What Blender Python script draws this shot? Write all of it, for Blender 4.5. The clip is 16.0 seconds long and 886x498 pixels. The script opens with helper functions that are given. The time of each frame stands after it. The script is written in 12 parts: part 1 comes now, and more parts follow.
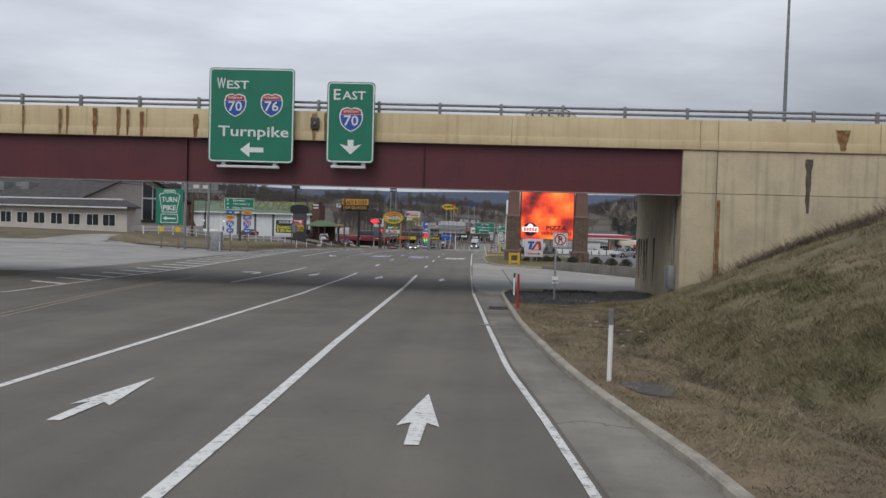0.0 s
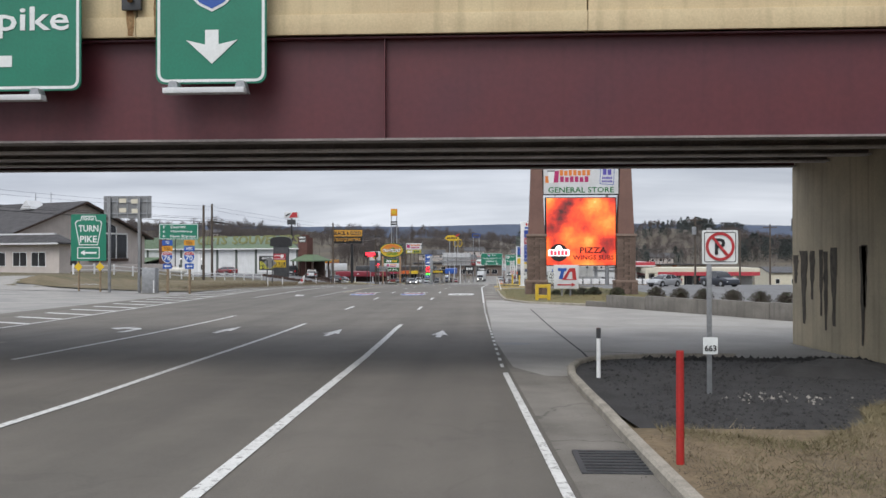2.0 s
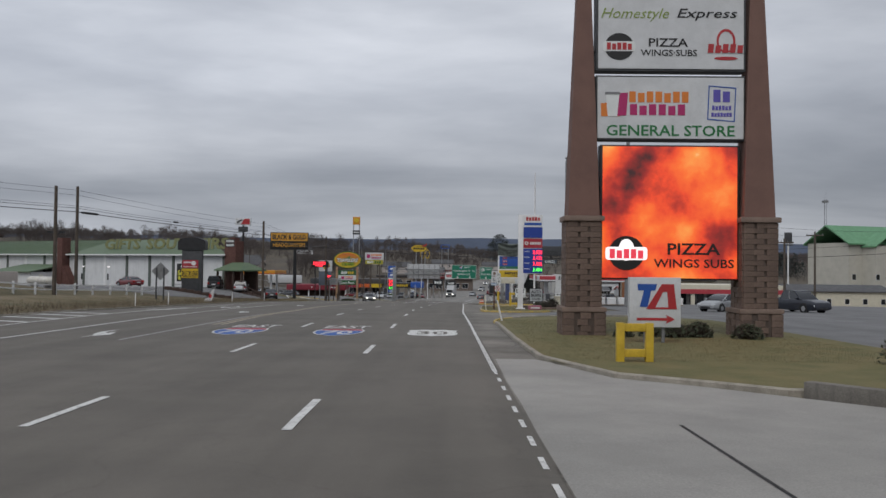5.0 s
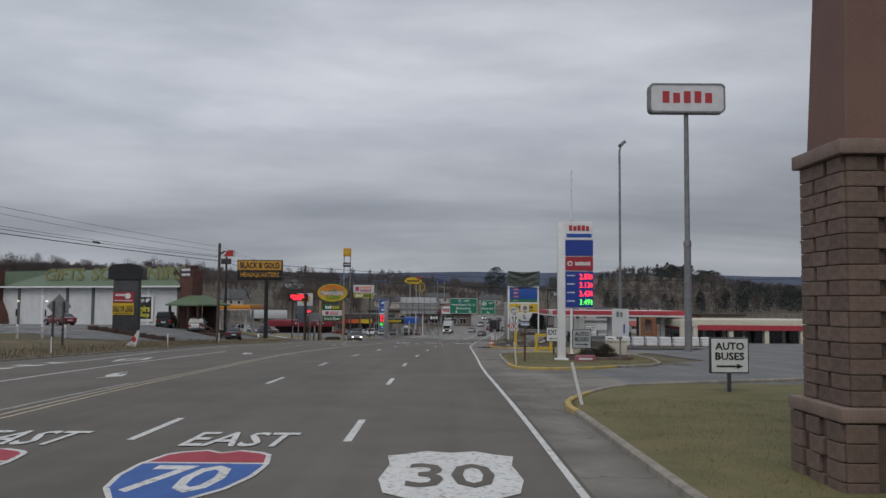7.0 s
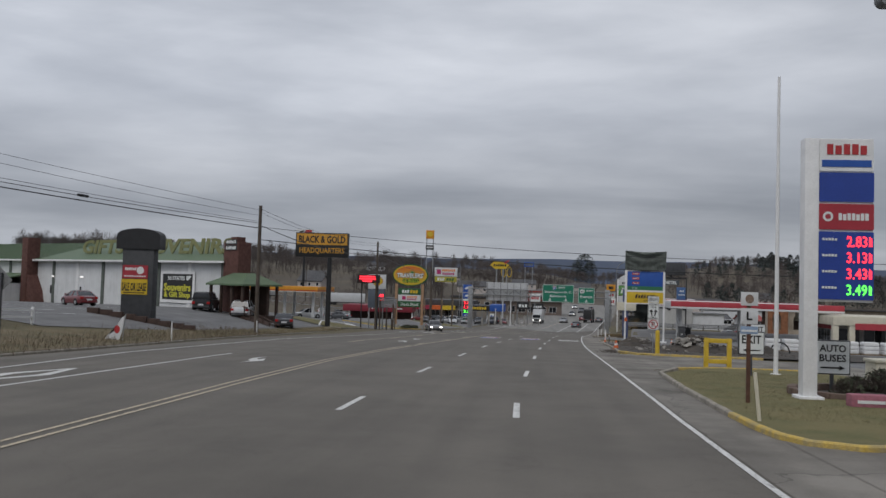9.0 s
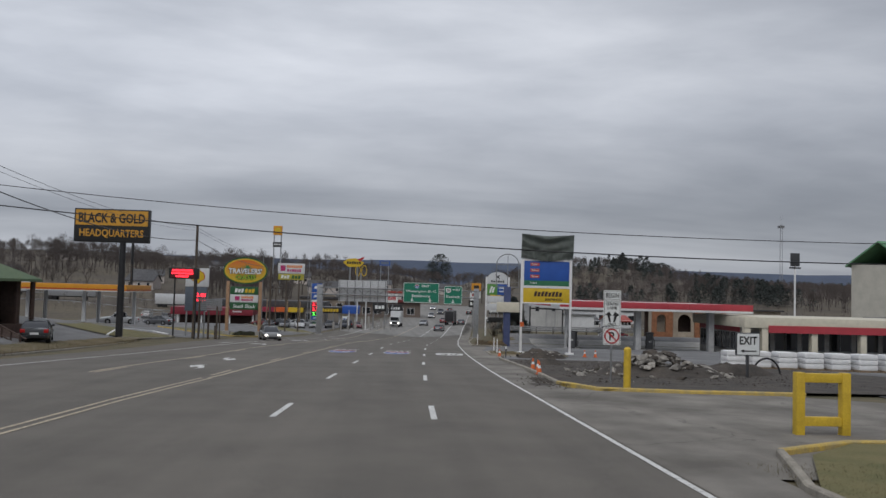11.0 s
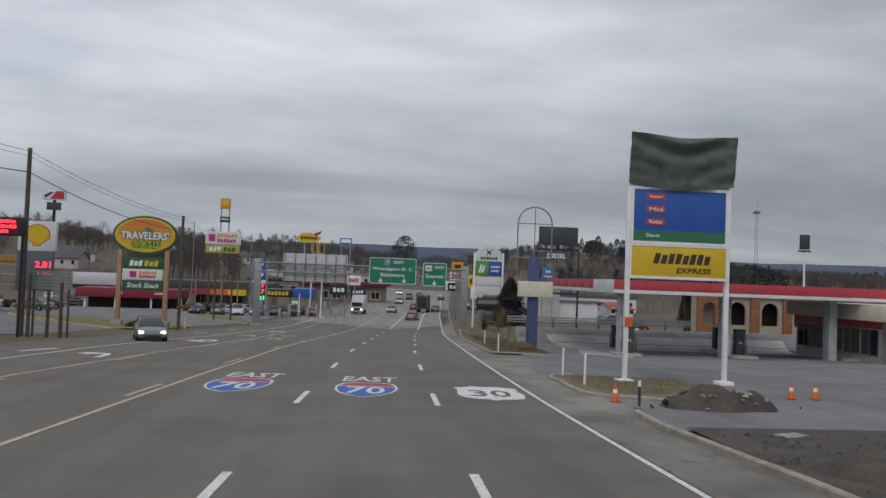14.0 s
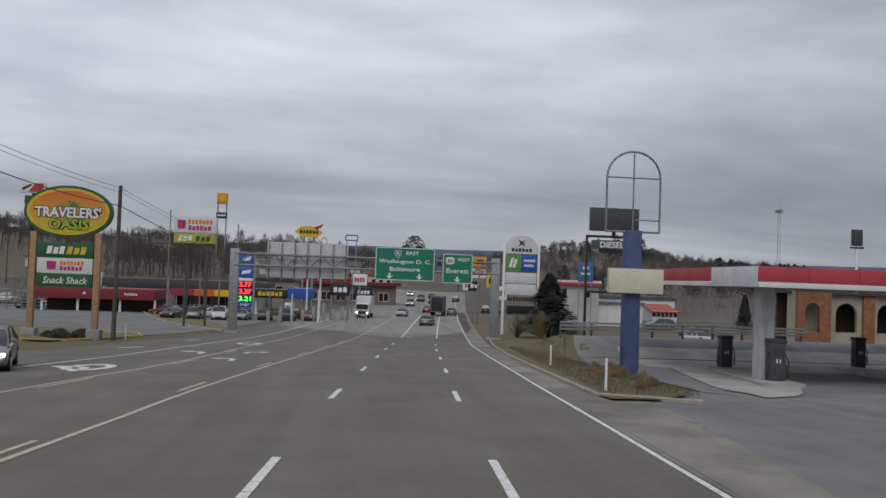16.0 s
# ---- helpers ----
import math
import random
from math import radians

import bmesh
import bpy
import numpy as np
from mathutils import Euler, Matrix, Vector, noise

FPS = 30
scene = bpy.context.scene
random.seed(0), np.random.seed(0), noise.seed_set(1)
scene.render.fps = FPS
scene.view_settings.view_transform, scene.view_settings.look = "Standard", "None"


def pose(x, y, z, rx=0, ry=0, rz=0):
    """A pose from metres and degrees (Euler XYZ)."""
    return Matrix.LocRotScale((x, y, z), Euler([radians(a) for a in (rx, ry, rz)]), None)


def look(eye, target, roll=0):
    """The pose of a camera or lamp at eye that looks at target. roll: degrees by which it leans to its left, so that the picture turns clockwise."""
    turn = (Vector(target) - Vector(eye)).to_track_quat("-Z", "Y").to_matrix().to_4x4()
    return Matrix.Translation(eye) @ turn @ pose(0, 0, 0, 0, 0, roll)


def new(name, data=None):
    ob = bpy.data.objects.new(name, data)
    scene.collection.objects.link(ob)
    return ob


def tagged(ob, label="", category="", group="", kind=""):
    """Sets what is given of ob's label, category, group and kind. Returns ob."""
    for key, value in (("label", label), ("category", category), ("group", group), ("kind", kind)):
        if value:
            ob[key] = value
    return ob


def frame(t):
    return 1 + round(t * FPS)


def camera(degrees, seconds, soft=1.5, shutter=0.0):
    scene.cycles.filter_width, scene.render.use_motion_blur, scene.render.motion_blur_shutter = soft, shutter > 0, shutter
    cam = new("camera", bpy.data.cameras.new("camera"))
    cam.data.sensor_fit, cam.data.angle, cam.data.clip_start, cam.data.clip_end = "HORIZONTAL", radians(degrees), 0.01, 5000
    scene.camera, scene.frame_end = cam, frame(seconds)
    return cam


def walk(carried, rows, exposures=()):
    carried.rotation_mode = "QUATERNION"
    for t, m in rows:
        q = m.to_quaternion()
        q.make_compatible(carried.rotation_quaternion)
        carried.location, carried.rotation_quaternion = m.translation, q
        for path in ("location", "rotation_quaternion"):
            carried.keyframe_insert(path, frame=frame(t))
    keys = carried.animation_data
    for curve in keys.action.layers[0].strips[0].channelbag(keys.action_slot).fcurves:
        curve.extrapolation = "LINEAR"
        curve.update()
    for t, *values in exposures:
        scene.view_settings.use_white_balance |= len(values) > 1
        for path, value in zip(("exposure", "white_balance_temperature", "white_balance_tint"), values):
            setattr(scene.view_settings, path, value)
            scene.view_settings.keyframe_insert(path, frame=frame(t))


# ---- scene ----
cam = camera(55.7, 16.0)
METRES, EYE, TILT, LEAN, TURN = 172.0, 2.35, 0.0, 0.0, 2.6
ROWS = [
    (0.0, 0.0, 0.0, 0.0, 0.06, -2.03, -1.63),
    (0.5, 0.0009, 0.0288, -0.0013, 0.24, 0.29, -0.03),
    (1.0, 0.0015, 0.0576, -0.0026, 0.3, 0.32, -0.03),
    (1.5, 0.0015, 0.0867, -0.0036, 0.29, 0.27, 0.02),
    (2.0, 0.0013, 0.1158, -0.0046, 0.33, 0.31, 0.07),
    (2.5, 0.0009, 0.1444, -0.0054, 0.36, 0.31, 0.01),
    (3.0, 0.001, 0.1746, -0.006, 0.44, 0.18, -0.15),
    (3.5, 0.0011, 0.2045, -0.0068, 0.45, 0.23, -0.16),
    (4.0, 0.0015, 0.2351, -0.0072, 0.44, 0.26, -0.18),
    (6.5, 0.004, 0.3901, -0.0085, -6.23, 3.45, -1.21),
    (7.0, 0.0035, 0.4195, -0.0086, -2.32, 3.59, -0.42),
    (7.5, 0.0025, 0.4492, -0.0089, 2.92, 3.24, -0.34),
    (8.0, 0.0016, 0.479, -0.0091, 7.81, 2.83, 0.07),
    (8.5, 0.0003, 0.5095, -0.0095, 8.49, 2.93, 0.13),
    (9.0, -0.0012, 0.54, -0.0098, 3.36, 2.55, -1.69),
    (9.5, -0.0014, 0.5725, -0.01, 0.79, 2.76, -2.11),
    (10.0, -0.0018, 0.6053, -0.0107, -2.51, 3.24, -1.78),
    (12.5, 0.0025, 0.7679, -0.0155, -7.82, 2.29, -1.49),
    (13.0, 0.0045, 0.8011, -0.0164, -7.88, 2.32, -1.43),
    (13.5, 0.0068, 0.8345, -0.0176, -8.11, 2.15, -1.49),
    (14.0, 0.0094, 0.868, -0.0183, -9.26, 2.02, -2.12),
    (14.5, 0.0118, 0.9012, -0.0194, -8.99, 2.61, -2.69),
    (15.0, 0.0147, 0.9338, -0.0206, -8.92, 2.65, -2.76),
    (15.5, 0.0179, 0.9664, -0.0219, -8.63, 2.19, -2.08),
    (16.0, 0.0209, 0.9987, -0.0231, -8.66, 2.18, -2.05),
]
walk(cam, [(t, pose(0, 0, EYE, TILT, LEAN, TURN) @ pose(METRES * x, METRES * y, METRES * z, 90 + pitch, roll, yaw)) for t, x, y, z, yaw, pitch, roll in ROWS],
     exposures=[(0.0, 0.2), (0.4, 0.1), (0.8, 0.06), (1.5, 0.45), (2.1, 0.8), (2.6, 0.85), (3.1, 0.5), (3.5, 0.14), (4.2, 0.0), (6.4, -0.24), (7.5, -0.21), (9.0, -0.13), (12.5, -0.02), (16.0, 0.0)])

# ---- world and sun: a closed winter overcast ----
world = bpy.data.worlds.new("overcast_sky")
scene.world = world
world.use_nodes = True
wn, wl = world.node_tree.nodes, world.node_tree.links
wn.clear()


def wnode(kind, **values):
    n = wn.new(kind)
    for k, v in values.items():
        n.inputs[k].default_value = v
    return n


def wmath(op, a, b=None):
    n = wn.new("ShaderNodeMath")
    n.operation = op
    for i, v in enumerate((a, b)):
        if v is None:
            continue
        if isinstance(v, (int, float)):
            n.inputs[i].default_value = v
        else:
            wl.new(v, n.inputs[i])
    return n.outputs[0]


SUN_EL, SUN_AZ = radians(52), radians(200)
sky = wn.new("ShaderNodeTexSky")
sky.sky_type, sky.sun_disc, sky.sun_elevation, sky.sun_rotation = "NISHITA", False, SUN_EL, SUN_AZ
geo_w = wn.new("ShaderNodeTexCoord")
sep = wn.new("ShaderNodeSeparateXYZ")
wl.new(geo_w.outputs["Generated"], sep.inputs[0])
up = wmath("ADD", wmath("MAXIMUM", sep.outputs[2], 0.0), 0.16)
cu, cv = wmath("DIVIDE", sep.outputs[0], up), wmath("DIVIDE", sep.outputs[1], up)
comb = wn.new("ShaderNodeCombineXYZ")
wl.new(cu, comb.inputs[0]), wl.new(cv, comb.inputs[1])
layer = wnode("ShaderNodeTexNoise", Scale=0.62, Detail=8.0, Roughness=0.52, Distortion=0.35)
wisps = wnode("ShaderNodeTexNoise", Scale=1.6, Detail=6.0, Roughness=0.5, Distortion=0.15)
stretch = wn.new("ShaderNodeVectorMath")
stretch.operation = "MULTIPLY"
stretch.inputs[1].default_value = (0.42, 1.0, 1.0)
wl.new(comb.outputs[0], stretch.inputs[0])
lumps = wn.new("ShaderNodeVectorMath")
lumps.operation = "MULTIPLY"
lumps.inputs[1].default_value = (2.6, 2.6, 11.0)
wl.new(geo_w.outputs["Generated"], lumps.inputs[0])
wl.new(stretch.outputs[0], layer.inputs["Vector"]), wl.new(lumps.outputs[0], wisps.inputs["Vector"])
mixed = wmath("ADD", wmath("MULTIPLY", layer.outputs["Fac"], 0.72), wmath("MULTIPLY", wisps.outputs["Fac"], 0.28))
ramp = wn.new("ShaderNodeValToRGB")
ramp.color_ramp.interpolation = "B_SPLINE"
e = ramp.color_ramp.elements
e[0].position, e[0].color = 0.28, (0.265, 0.29, 0.345, 1)
e[1].position, e[1].color = 0.70, (0.90, 0.93, 1.0, 1)
mid = e.new(0.50)
mid.color = (0.51, 0.545, 0.615, 1)
wl.new(mixed, ramp.inputs[0])
# the cloud deck is thickest, and so darkest, low over the ridge
deck = wn.new("ShaderNodeValToRGB")
deck.color_ramp.interpolation = "B_SPLINE"
for pos, v in ((0.02, 0.75), (0.06, 0.66), (0.11, 0.69), (0.20, 0.98), (0.32, 1.22)):
    el = deck.color_ramp.elements.new(pos)
    el.color = (v, v, v, 1)
deck.color_ramp.elements[0].color = (0.96, 0.96, 0.96, 1)
deck.color_ramp.elements[-1].color = (1.22, 1.22, 1.22, 1)
wl.new(sep.outputs[2], deck.inputs[0])
thick = wn.new("ShaderNodeMix")
thick.data_type, thick.blend_type = "RGBA", "MULTIPLY"
thick.inputs["Factor"].default_value = 1.0
wl.new(ramp.outputs[0], thick.inputs["A"])
# the deck thins slowly towards the west
thin = wmath("MULTIPLY", deck.outputs[0], wmath("SUBTRACT", 1.0, wmath("MULTIPLY", sep.outputs[0], 0.27)))
wl.new(thin, thick.inputs["B"])
cover = wn.new("ShaderNodeMix")
cover.data_type = "RGBA"
cover.inputs["Factor"].default_value = 0.97
dim = wn.new("ShaderNodeMix")
dim.data_type, dim.blend_type = "RGBA", "MULTIPLY"
dim.inputs["Factor"].default_value = 1.0
dim.inputs["B"].default_value = (0.1, 0.1, 0.1, 1)
wl.new(sky.outputs[0], dim.inputs["A"])
wl.new(dim.outputs["Result"], cover.inputs["A"]), wl.new(thick.outputs["Result"], cover.inputs["B"])
back = wn.new("ShaderNodeBackground")
back.inputs["Strength"].default_value = 1.0
wl.new(cover.outputs["Result"], back.inputs[0])
wl.new(back.outputs[0], wn.new("ShaderNodeOutputWorld").inputs[0])

sun = new("sun", bpy.data.lights.new("sun", "SUN"))
sun.data.energy, sun.data.angle, sun.data.color = 1.25, radians(35), (1.0, 0.97, 0.93)
sun.matrix_world = look((0, 0, 100), (0 - 100 * math.sin(SUN_AZ) * math.cos(SUN_EL) / math.sin(SUN_EL), -100 * math.cos(SUN_AZ) * math.cos(SUN_EL) / math.sin(SUN_EL), 0))


# ---- materials ----
def mat(name, base, rough=0.7, vary=0.25, scale=2.0, fine=40.0, bump=0.15, metal=0.0, tint=None, streak=0.0, coat=0.0, jitter=0.0):
    """A surface with patches (scale, per metre) and grain (fine), relief, and runs of dirt where streak is set."""
    m = bpy.data.materials.new(name)
    m.use_nodes = True
    nt = m.node_tree
    n, l = nt.nodes, nt.links
    bs = n["Principled BSDF"]
    bs.inputs["Metallic"].default_value = metal
    bs.inputs["Coat Weight"].default_value = coat
    tc = n.new("ShaderNodeTexCoord")
    big, small = n.new("ShaderNodeTexNoise"), n.new("ShaderNodeTexNoise")
    big.inputs["Scale"].default_value, big.inputs["Detail"].default_value, big.inputs["Roughness"].default_value = scale, 6, 0.6
    small.inputs["Scale"].default_value, small.inputs["Detail"].default_value = fine, 3
    l.new(tc.outputs["Object"], big.inputs["Vector"]), l.new(tc.outputs["Object"], small.inputs["Vector"])
    other = tint or tuple(c * (1 - vary) for c in base)
    mx = n.new("ShaderNodeMix")
    mx.data_type = "RGBA"
    mx.inputs["A"].default_value, mx.inputs["B"].default_value = (*base, 1), (*other, 1)
    rmp = n.new("ShaderNodeMapRange")
    rmp.inputs["From Min"].default_value, rmp.inputs["From Max"].default_value = 0.38, 0.64
    l.new(big.outputs["Fac"], rmp.inputs["Value"])
    l.new(rmp.outputs["Result"], mx.inputs["Factor"])
    out = mx.outputs["Result"]
    gr = n.new("ShaderNodeMix")
    gr.data_type, gr.blend_type = "RGBA", "MULTIPLY"
    gr.inputs["Factor"].default_value = 1.0
    gm = n.new("ShaderNodeMapRange")
    gm.inputs["From Min"].default_value, gm.inputs["From Max"].default_value = 0.3, 0.7
    gm.inputs["To Min"].default_value, gm.inputs["To Max"].default_value = 1 - vary * 0.7, 1 + vary * 0.35
    l.new(small.outputs["Fac"], gm.inputs["Value"])
    l.new(out, gr.inputs["A"]), l.new(gm.outputs["Result"], gr.inputs["B"])
    out = gr.outputs["Result"]
    if streak:
        mp = n.new("ShaderNodeMapping")
        mp.inputs["Scale"].default_value = (3.0, 3.0, 0.12)
        sn = n.new("ShaderNodeTexNoise")
        sn.inputs["Scale"].default_value, sn.inputs["Detail"].default_value = 1.6, 5
        l.new(tc.outputs["Object"], mp.inputs["Vector"]), l.new(mp.outputs["Vector"], sn.inputs["Vector"])
        sm = n.new("ShaderNodeMapRange")
        sm.inputs["From Min"].default_value, sm.inputs["From Max"].default_value = 0.52, 0.75
        sm.inputs["To Min"].default_value, sm.inputs["To Max"].default_value = 1.0, 1.0 - streak
        l.new(sn.outputs["Fac"], sm.inputs["Value"])
        st = n.new("ShaderNodeMix")
        st.data_type, st.blend_type = "RGBA", "MULTIPLY"
        st.inputs["Factor"].default_value = 1.0
        l.new(out, st.inputs["A"]), l.new(sm.outputs["Result"], st.inputs["B"])
        out = st.outputs["Result"]
    if jitter:
        oi = n.new("ShaderNodeObjectInfo")
        jm = n.new("ShaderNodeMapRange")
        jm.inputs["To Min"].default_value, jm.inputs["To Max"].default_value = 1 - jitter, 1 + jitter
        l.new(oi.outputs["Random"], jm.inputs["Value"])
        jt = n.new("ShaderNodeMix")
        jt.data_type, jt.blend_type = "RGBA", "MULTIPLY"
        jt.inputs["Factor"].default_value = 1.0
        l.new(out, jt.inputs["A"]), l.new(jm.outputs["Result"], jt.inputs["B"])
        out = jt.outputs["Result"]
    l.new(out, bs.inputs["Base Color"])
    rr = n.new("ShaderNodeMapRange")
    rr.inputs["To Min"].default_value, rr.inputs["To Max"].default_value = max(0.02, rough - 0.1), min(1, rough + 0.1)
    l.new(big.outputs["Fac"], rr.inputs["Value"])
    l.new(rr.outputs["Result"], bs.inputs["Roughness"])
    if bump:
        bp = n.new("ShaderNodeBump")
        bp.inputs["Strength"].default_value, bp.inputs["Distance"].default_value = bump, 0.02
        l.new(small.outputs["Fac"], bp.inputs["Height"])
        l.new(bp.outputs["Normal"], bs.inputs["Normal"])
    return m


def glow(name, color, strength, rough=0.4):
    m = bpy.data.materials.new(name)
    m.use_nodes = True
    bs = m.node_tree.nodes["Principled BSDF"]
    bs.inputs["Base Color"].default_value = (*[c * 0.3 for c in color], 1)
    bs.inputs["Roughness"].default_value = rough
    bs.inputs["Emission Color"].default_value = (*color, 1)
    bs.inputs["Emission Strength"].default_value = strength
    return m


def glassy(name, color, rough=0.06):
    m = bpy.data.materials.new(name)
    m.use_nodes = True
    bs = m.node_tree.nodes["Principled BSDF"]
    bs.inputs["Base Color"].default_value = (*color, 1)
    bs.inputs["Roughness"].default_value = rough
    bs.inputs["Specular IOR Level"].default_value = 0.7
    return m


def asphalt_mat(name, base, dark, crack=0.5):
    """Worn asphalt: aggregate grain, long tyre-polished bands, patches, fine cracks."""
    m = mat(name, base, rough=0.86, vary=0.22, scale=0.35, fine=55, bump=0.35, tint=dark)
    nt = m.node_tree
    n, l = nt.nodes, nt.links
    bs = n["Principled BSDF"]
    tc = n.new("ShaderNodeTexCoord")
    mp = n.new("ShaderNodeMapping")
    mp.inputs["Scale"].default_value = (1.0, 0.03, 1.0)
    band = n.new("ShaderNodeTexNoise")
    band.inputs["Scale"].default_value, band.inputs["Detail"].default_value = 0.9, 4
    l.new(tc.outputs["Object"], mp.inputs["Vector"]), l.new(mp.outputs["Vector"], band.inputs["Vector"])
    bm_ = n.new("ShaderNodeMapRange")
    bm_.inputs["From Min"].default_value, bm_.inputs["From Max"].default_value = 0.35, 0.65
    bm_.inputs["To Min"].default_value, bm_.inputs["To Max"].default_value = 0.87, 1.10
    l.new(band.outputs["Fac"], bm_.inputs["Value"])
    vor = n.new("ShaderNodeTexVoronoi")
    vor.feature = "DISTANCE_TO_EDGE"
    vor.inputs["Scale"].default_value = 0.16
    warp = n.new("ShaderNodeTexNoise")
    warp.inputs["Scale"].default_value, warp.inputs["Detail"].default_value = 0.8, 6
    add = n.new("ShaderNodeMix")
    add.data_type = "RGBA"
    add.blend_type = "LINEAR_LIGHT"
    add.inputs["Factor"].default_value = 0.9
    l.new(tc.outputs["Object"], warp.inputs["Vector"])
    l.new(tc.outputs["Object"], add.inputs["A"]), l.new(warp.outputs["Color"], add.inputs["B"])
    l.new(add.outputs["Result"], vor.inputs["Vector"])
    cr = n.new("ShaderNodeMapRange")
    cr.inputs["From Min"].default_value, cr.inputs["From Max"].default_value = 0.0, 0.006
    cr.inputs["To Min"].default_value, cr.inputs["To Max"].default_value = 1 - crack, 1.0
    l.new(vor.outputs["Distance"], cr.inputs["Value"])
    mul = n.new("ShaderNodeMath")
    mul.operation = "MULTIPLY"
    l.new(bm_.outputs["Result"], mul.inputs[0]), l.new(cr.outputs["Result"], mul.inputs[1])
    last = bs.inputs["Base Color"].links[0].from_socket
    mx = n.new("ShaderNodeMix")
    mx.data_type, mx.blend_type = "RGBA", "MULTIPLY"
    mx.inputs["Factor"].default_value = 1.0
    l.new(last, mx.inputs["A"]), l.new(mul.outputs[0], mx.inputs["B"])
    l.new(mx.outputs["Result"], bs.inputs["Base Color"])
    return m


def worn_paint(name, base, under, wear=0.42):
    """Road paint, rubbed through to the asphalt in specks and along the wheel tracks."""
    m = mat(name, base, rough=0.75, vary=0.12, scale=1.5, fine=30, bump=0.1)
    nt = m.node_tree
    n, l = nt.nodes, nt.links
    bs = n["Principled BSDF"]
    tc = n.new("ShaderNodeTexCoord")
    sp = n.new("ShaderNodeTexNoise")
    sp.inputs["Scale"].default_value, sp.inputs["Detail"].default_value, sp.inputs["Roughness"].default_value = 9, 8, 0.75
    l.new(tc.outputs["Object"], sp.inputs["Vector"])
    mr = n.new("ShaderNodeMapRange")
    mr.inputs["From Min"].default_value, mr.inputs["From Max"].default_value = wear - 0.05, wear + 0.05
    l.new(sp.outputs["Fac"], mr.inputs["Value"])
    last = bs.inputs["Base Color"].links[0].from_socket
    mx = n.new("ShaderNodeMix")
    mx.data_type = "RGBA"
    mx.inputs["A"].default_value = (*under, 1)
    l.new(mr.outputs["Result"], mx.inputs["Factor"]), l.new(last, mx.inputs["B"])
    l.new(mx.outputs["Result"], bs.inputs["Base Color"])
    return m


ASPHALT = asphalt_mat("road_asphalt", (0.133, 0.120, 0.102), (0.110, 0.100, 0.086), 0.12)
SHOULDER = asphalt_mat("shoulder_asphalt", (0.225, 0.208, 0.182), (0.118, 0.107, 0.092), 0.5)
LOT = asphalt_mat("lot_asphalt", (0.168, 0.167, 0.168), (0.125, 0.125, 0.127), 0.35)
APRON = mat("sun_bleached_concrete", (0.36, 0.35, 0.325), 0.85, 0.3, 0.5, 50, 0.2, tint=(0.25, 0.245, 0.23))
FAR_ASPHALT = asphalt_mat("pale_worn_asphalt", (0.225, 0.218, 0.205), (0.175, 0.168, 0.155), 0.2)
DRIVE = mat("pale_traffic_worn_concrete", (0.325, 0.312, 0.29), 0.85, 0.22, 0.35, 40, 0.2, tint=(0.25, 0.242, 0.225))
CONCRETE = mat("pale_concrete", (0.295, 0.28, 0.26), 0.85, 0.2, 0.5, 60, 0.2, tint=(0.22, 0.215, 0.205))
BRIDGE_CONC = mat("cream_painted_concrete", (0.60, 0.49, 0.30), 0.8, 0.14, 0.7, 30, 0.12, tint=(0.52, 0.41, 0.25), streak=0.22)
ABUT = mat("abutment_concrete", (0.50, 0.42, 0.285), 0.85, 0.16, 0.6, 30, 0.15, tint=(0.40, 0.34, 0.24), streak=0.25)
WALL_CONC = mat("grey_brown_weathered_concrete", (0.20, 0.185, 0.165), 0.9, 0.3, 0.8, 40, 0.25, tint=(0.14, 0.13, 0.115), streak=0.3)
KERB = mat("kerb_concrete", (0.34, 0.31, 0.26), 0.9, 0.35, 2.5, 50, 0.3)
KERB_Y = mat("yellow_painted_kerb", (0.55, 0.38, 0.08), 0.8, 0.4, 3.0, 40, 0.3, tint=(0.34, 0.28, 0.14))
GIRDER = mat("maroon_steel_paint", (0.105, 0.022, 0.027), 0.45, 0.16, 0.5, 9, 0.02, tint=(0.088, 0.020, 0.028), streak=0.15)
# Flanges are set far paler than the girder webs.
FLANGE = mat("pale_flange_steel", (0.62, 0.58, 0.57), 0.8, 0.3, 1.2, 20, 0.05)
# Inner steel colour is raised to make up for weak bounced light underneath.
GIRDER_IN = mat("grey_brown_inner_steel", (0.27, 0.235, 0.225), 0.7, 0.3, 1.2, 20, 0.05)
RUST = mat("rust_stain", (0.17, 0.075, 0.025), 0.9, 0.5, 6, 40, 0.1, tint=(0.30, 0.19, 0.09))
SOOT = mat("dark_run_stain", (0.12, 0.10, 0.075), 0.9, 0.4, 6, 40, 0.1)
GRASS = mat("dormant_grass", (0.128, 0.102, 0.055), 0.95, 0.35, 0.5, 22, 0.8, tint=(0.082, 0.073, 0.036))
LAWN = mat("mown_winter_lawn", (0.165, 0.140, 0.058), 0.95, 0.3, 0.8, 26, 0.8, tint=(0.115, 0.112, 0.042))
BANK = mat("tan_bank_grass", (0.172, 0.132, 0.078), 0.95, 0.35, 0.42, 9, 0.9, tint=(0.098, 0.088, 0.043))
VERGE_G = mat("brown_verge_thatch", (0.178, 0.130, 0.078), 0.95, 0.35, 0.6, 9, 0.9, tint=(0.118, 0.090, 0.052))
PORCH = mat("dark_brown_timber", (0.06, 0.035, 0.026), 0.8, 0.3, 3, 20, 0.2)
SCRUB = mat("brown_scrub", (0.115, 0.085, 0.058), 0.95, 0.4, 0.4, 18, 0.8, tint=(0.075, 0.06, 0.042))
STRAW = mat("dry_straw", (0.24, 0.175, 0.095), 0.95, 0.35, 3, 20, 0.2, tint=(0.17, 0.12, 0.065))
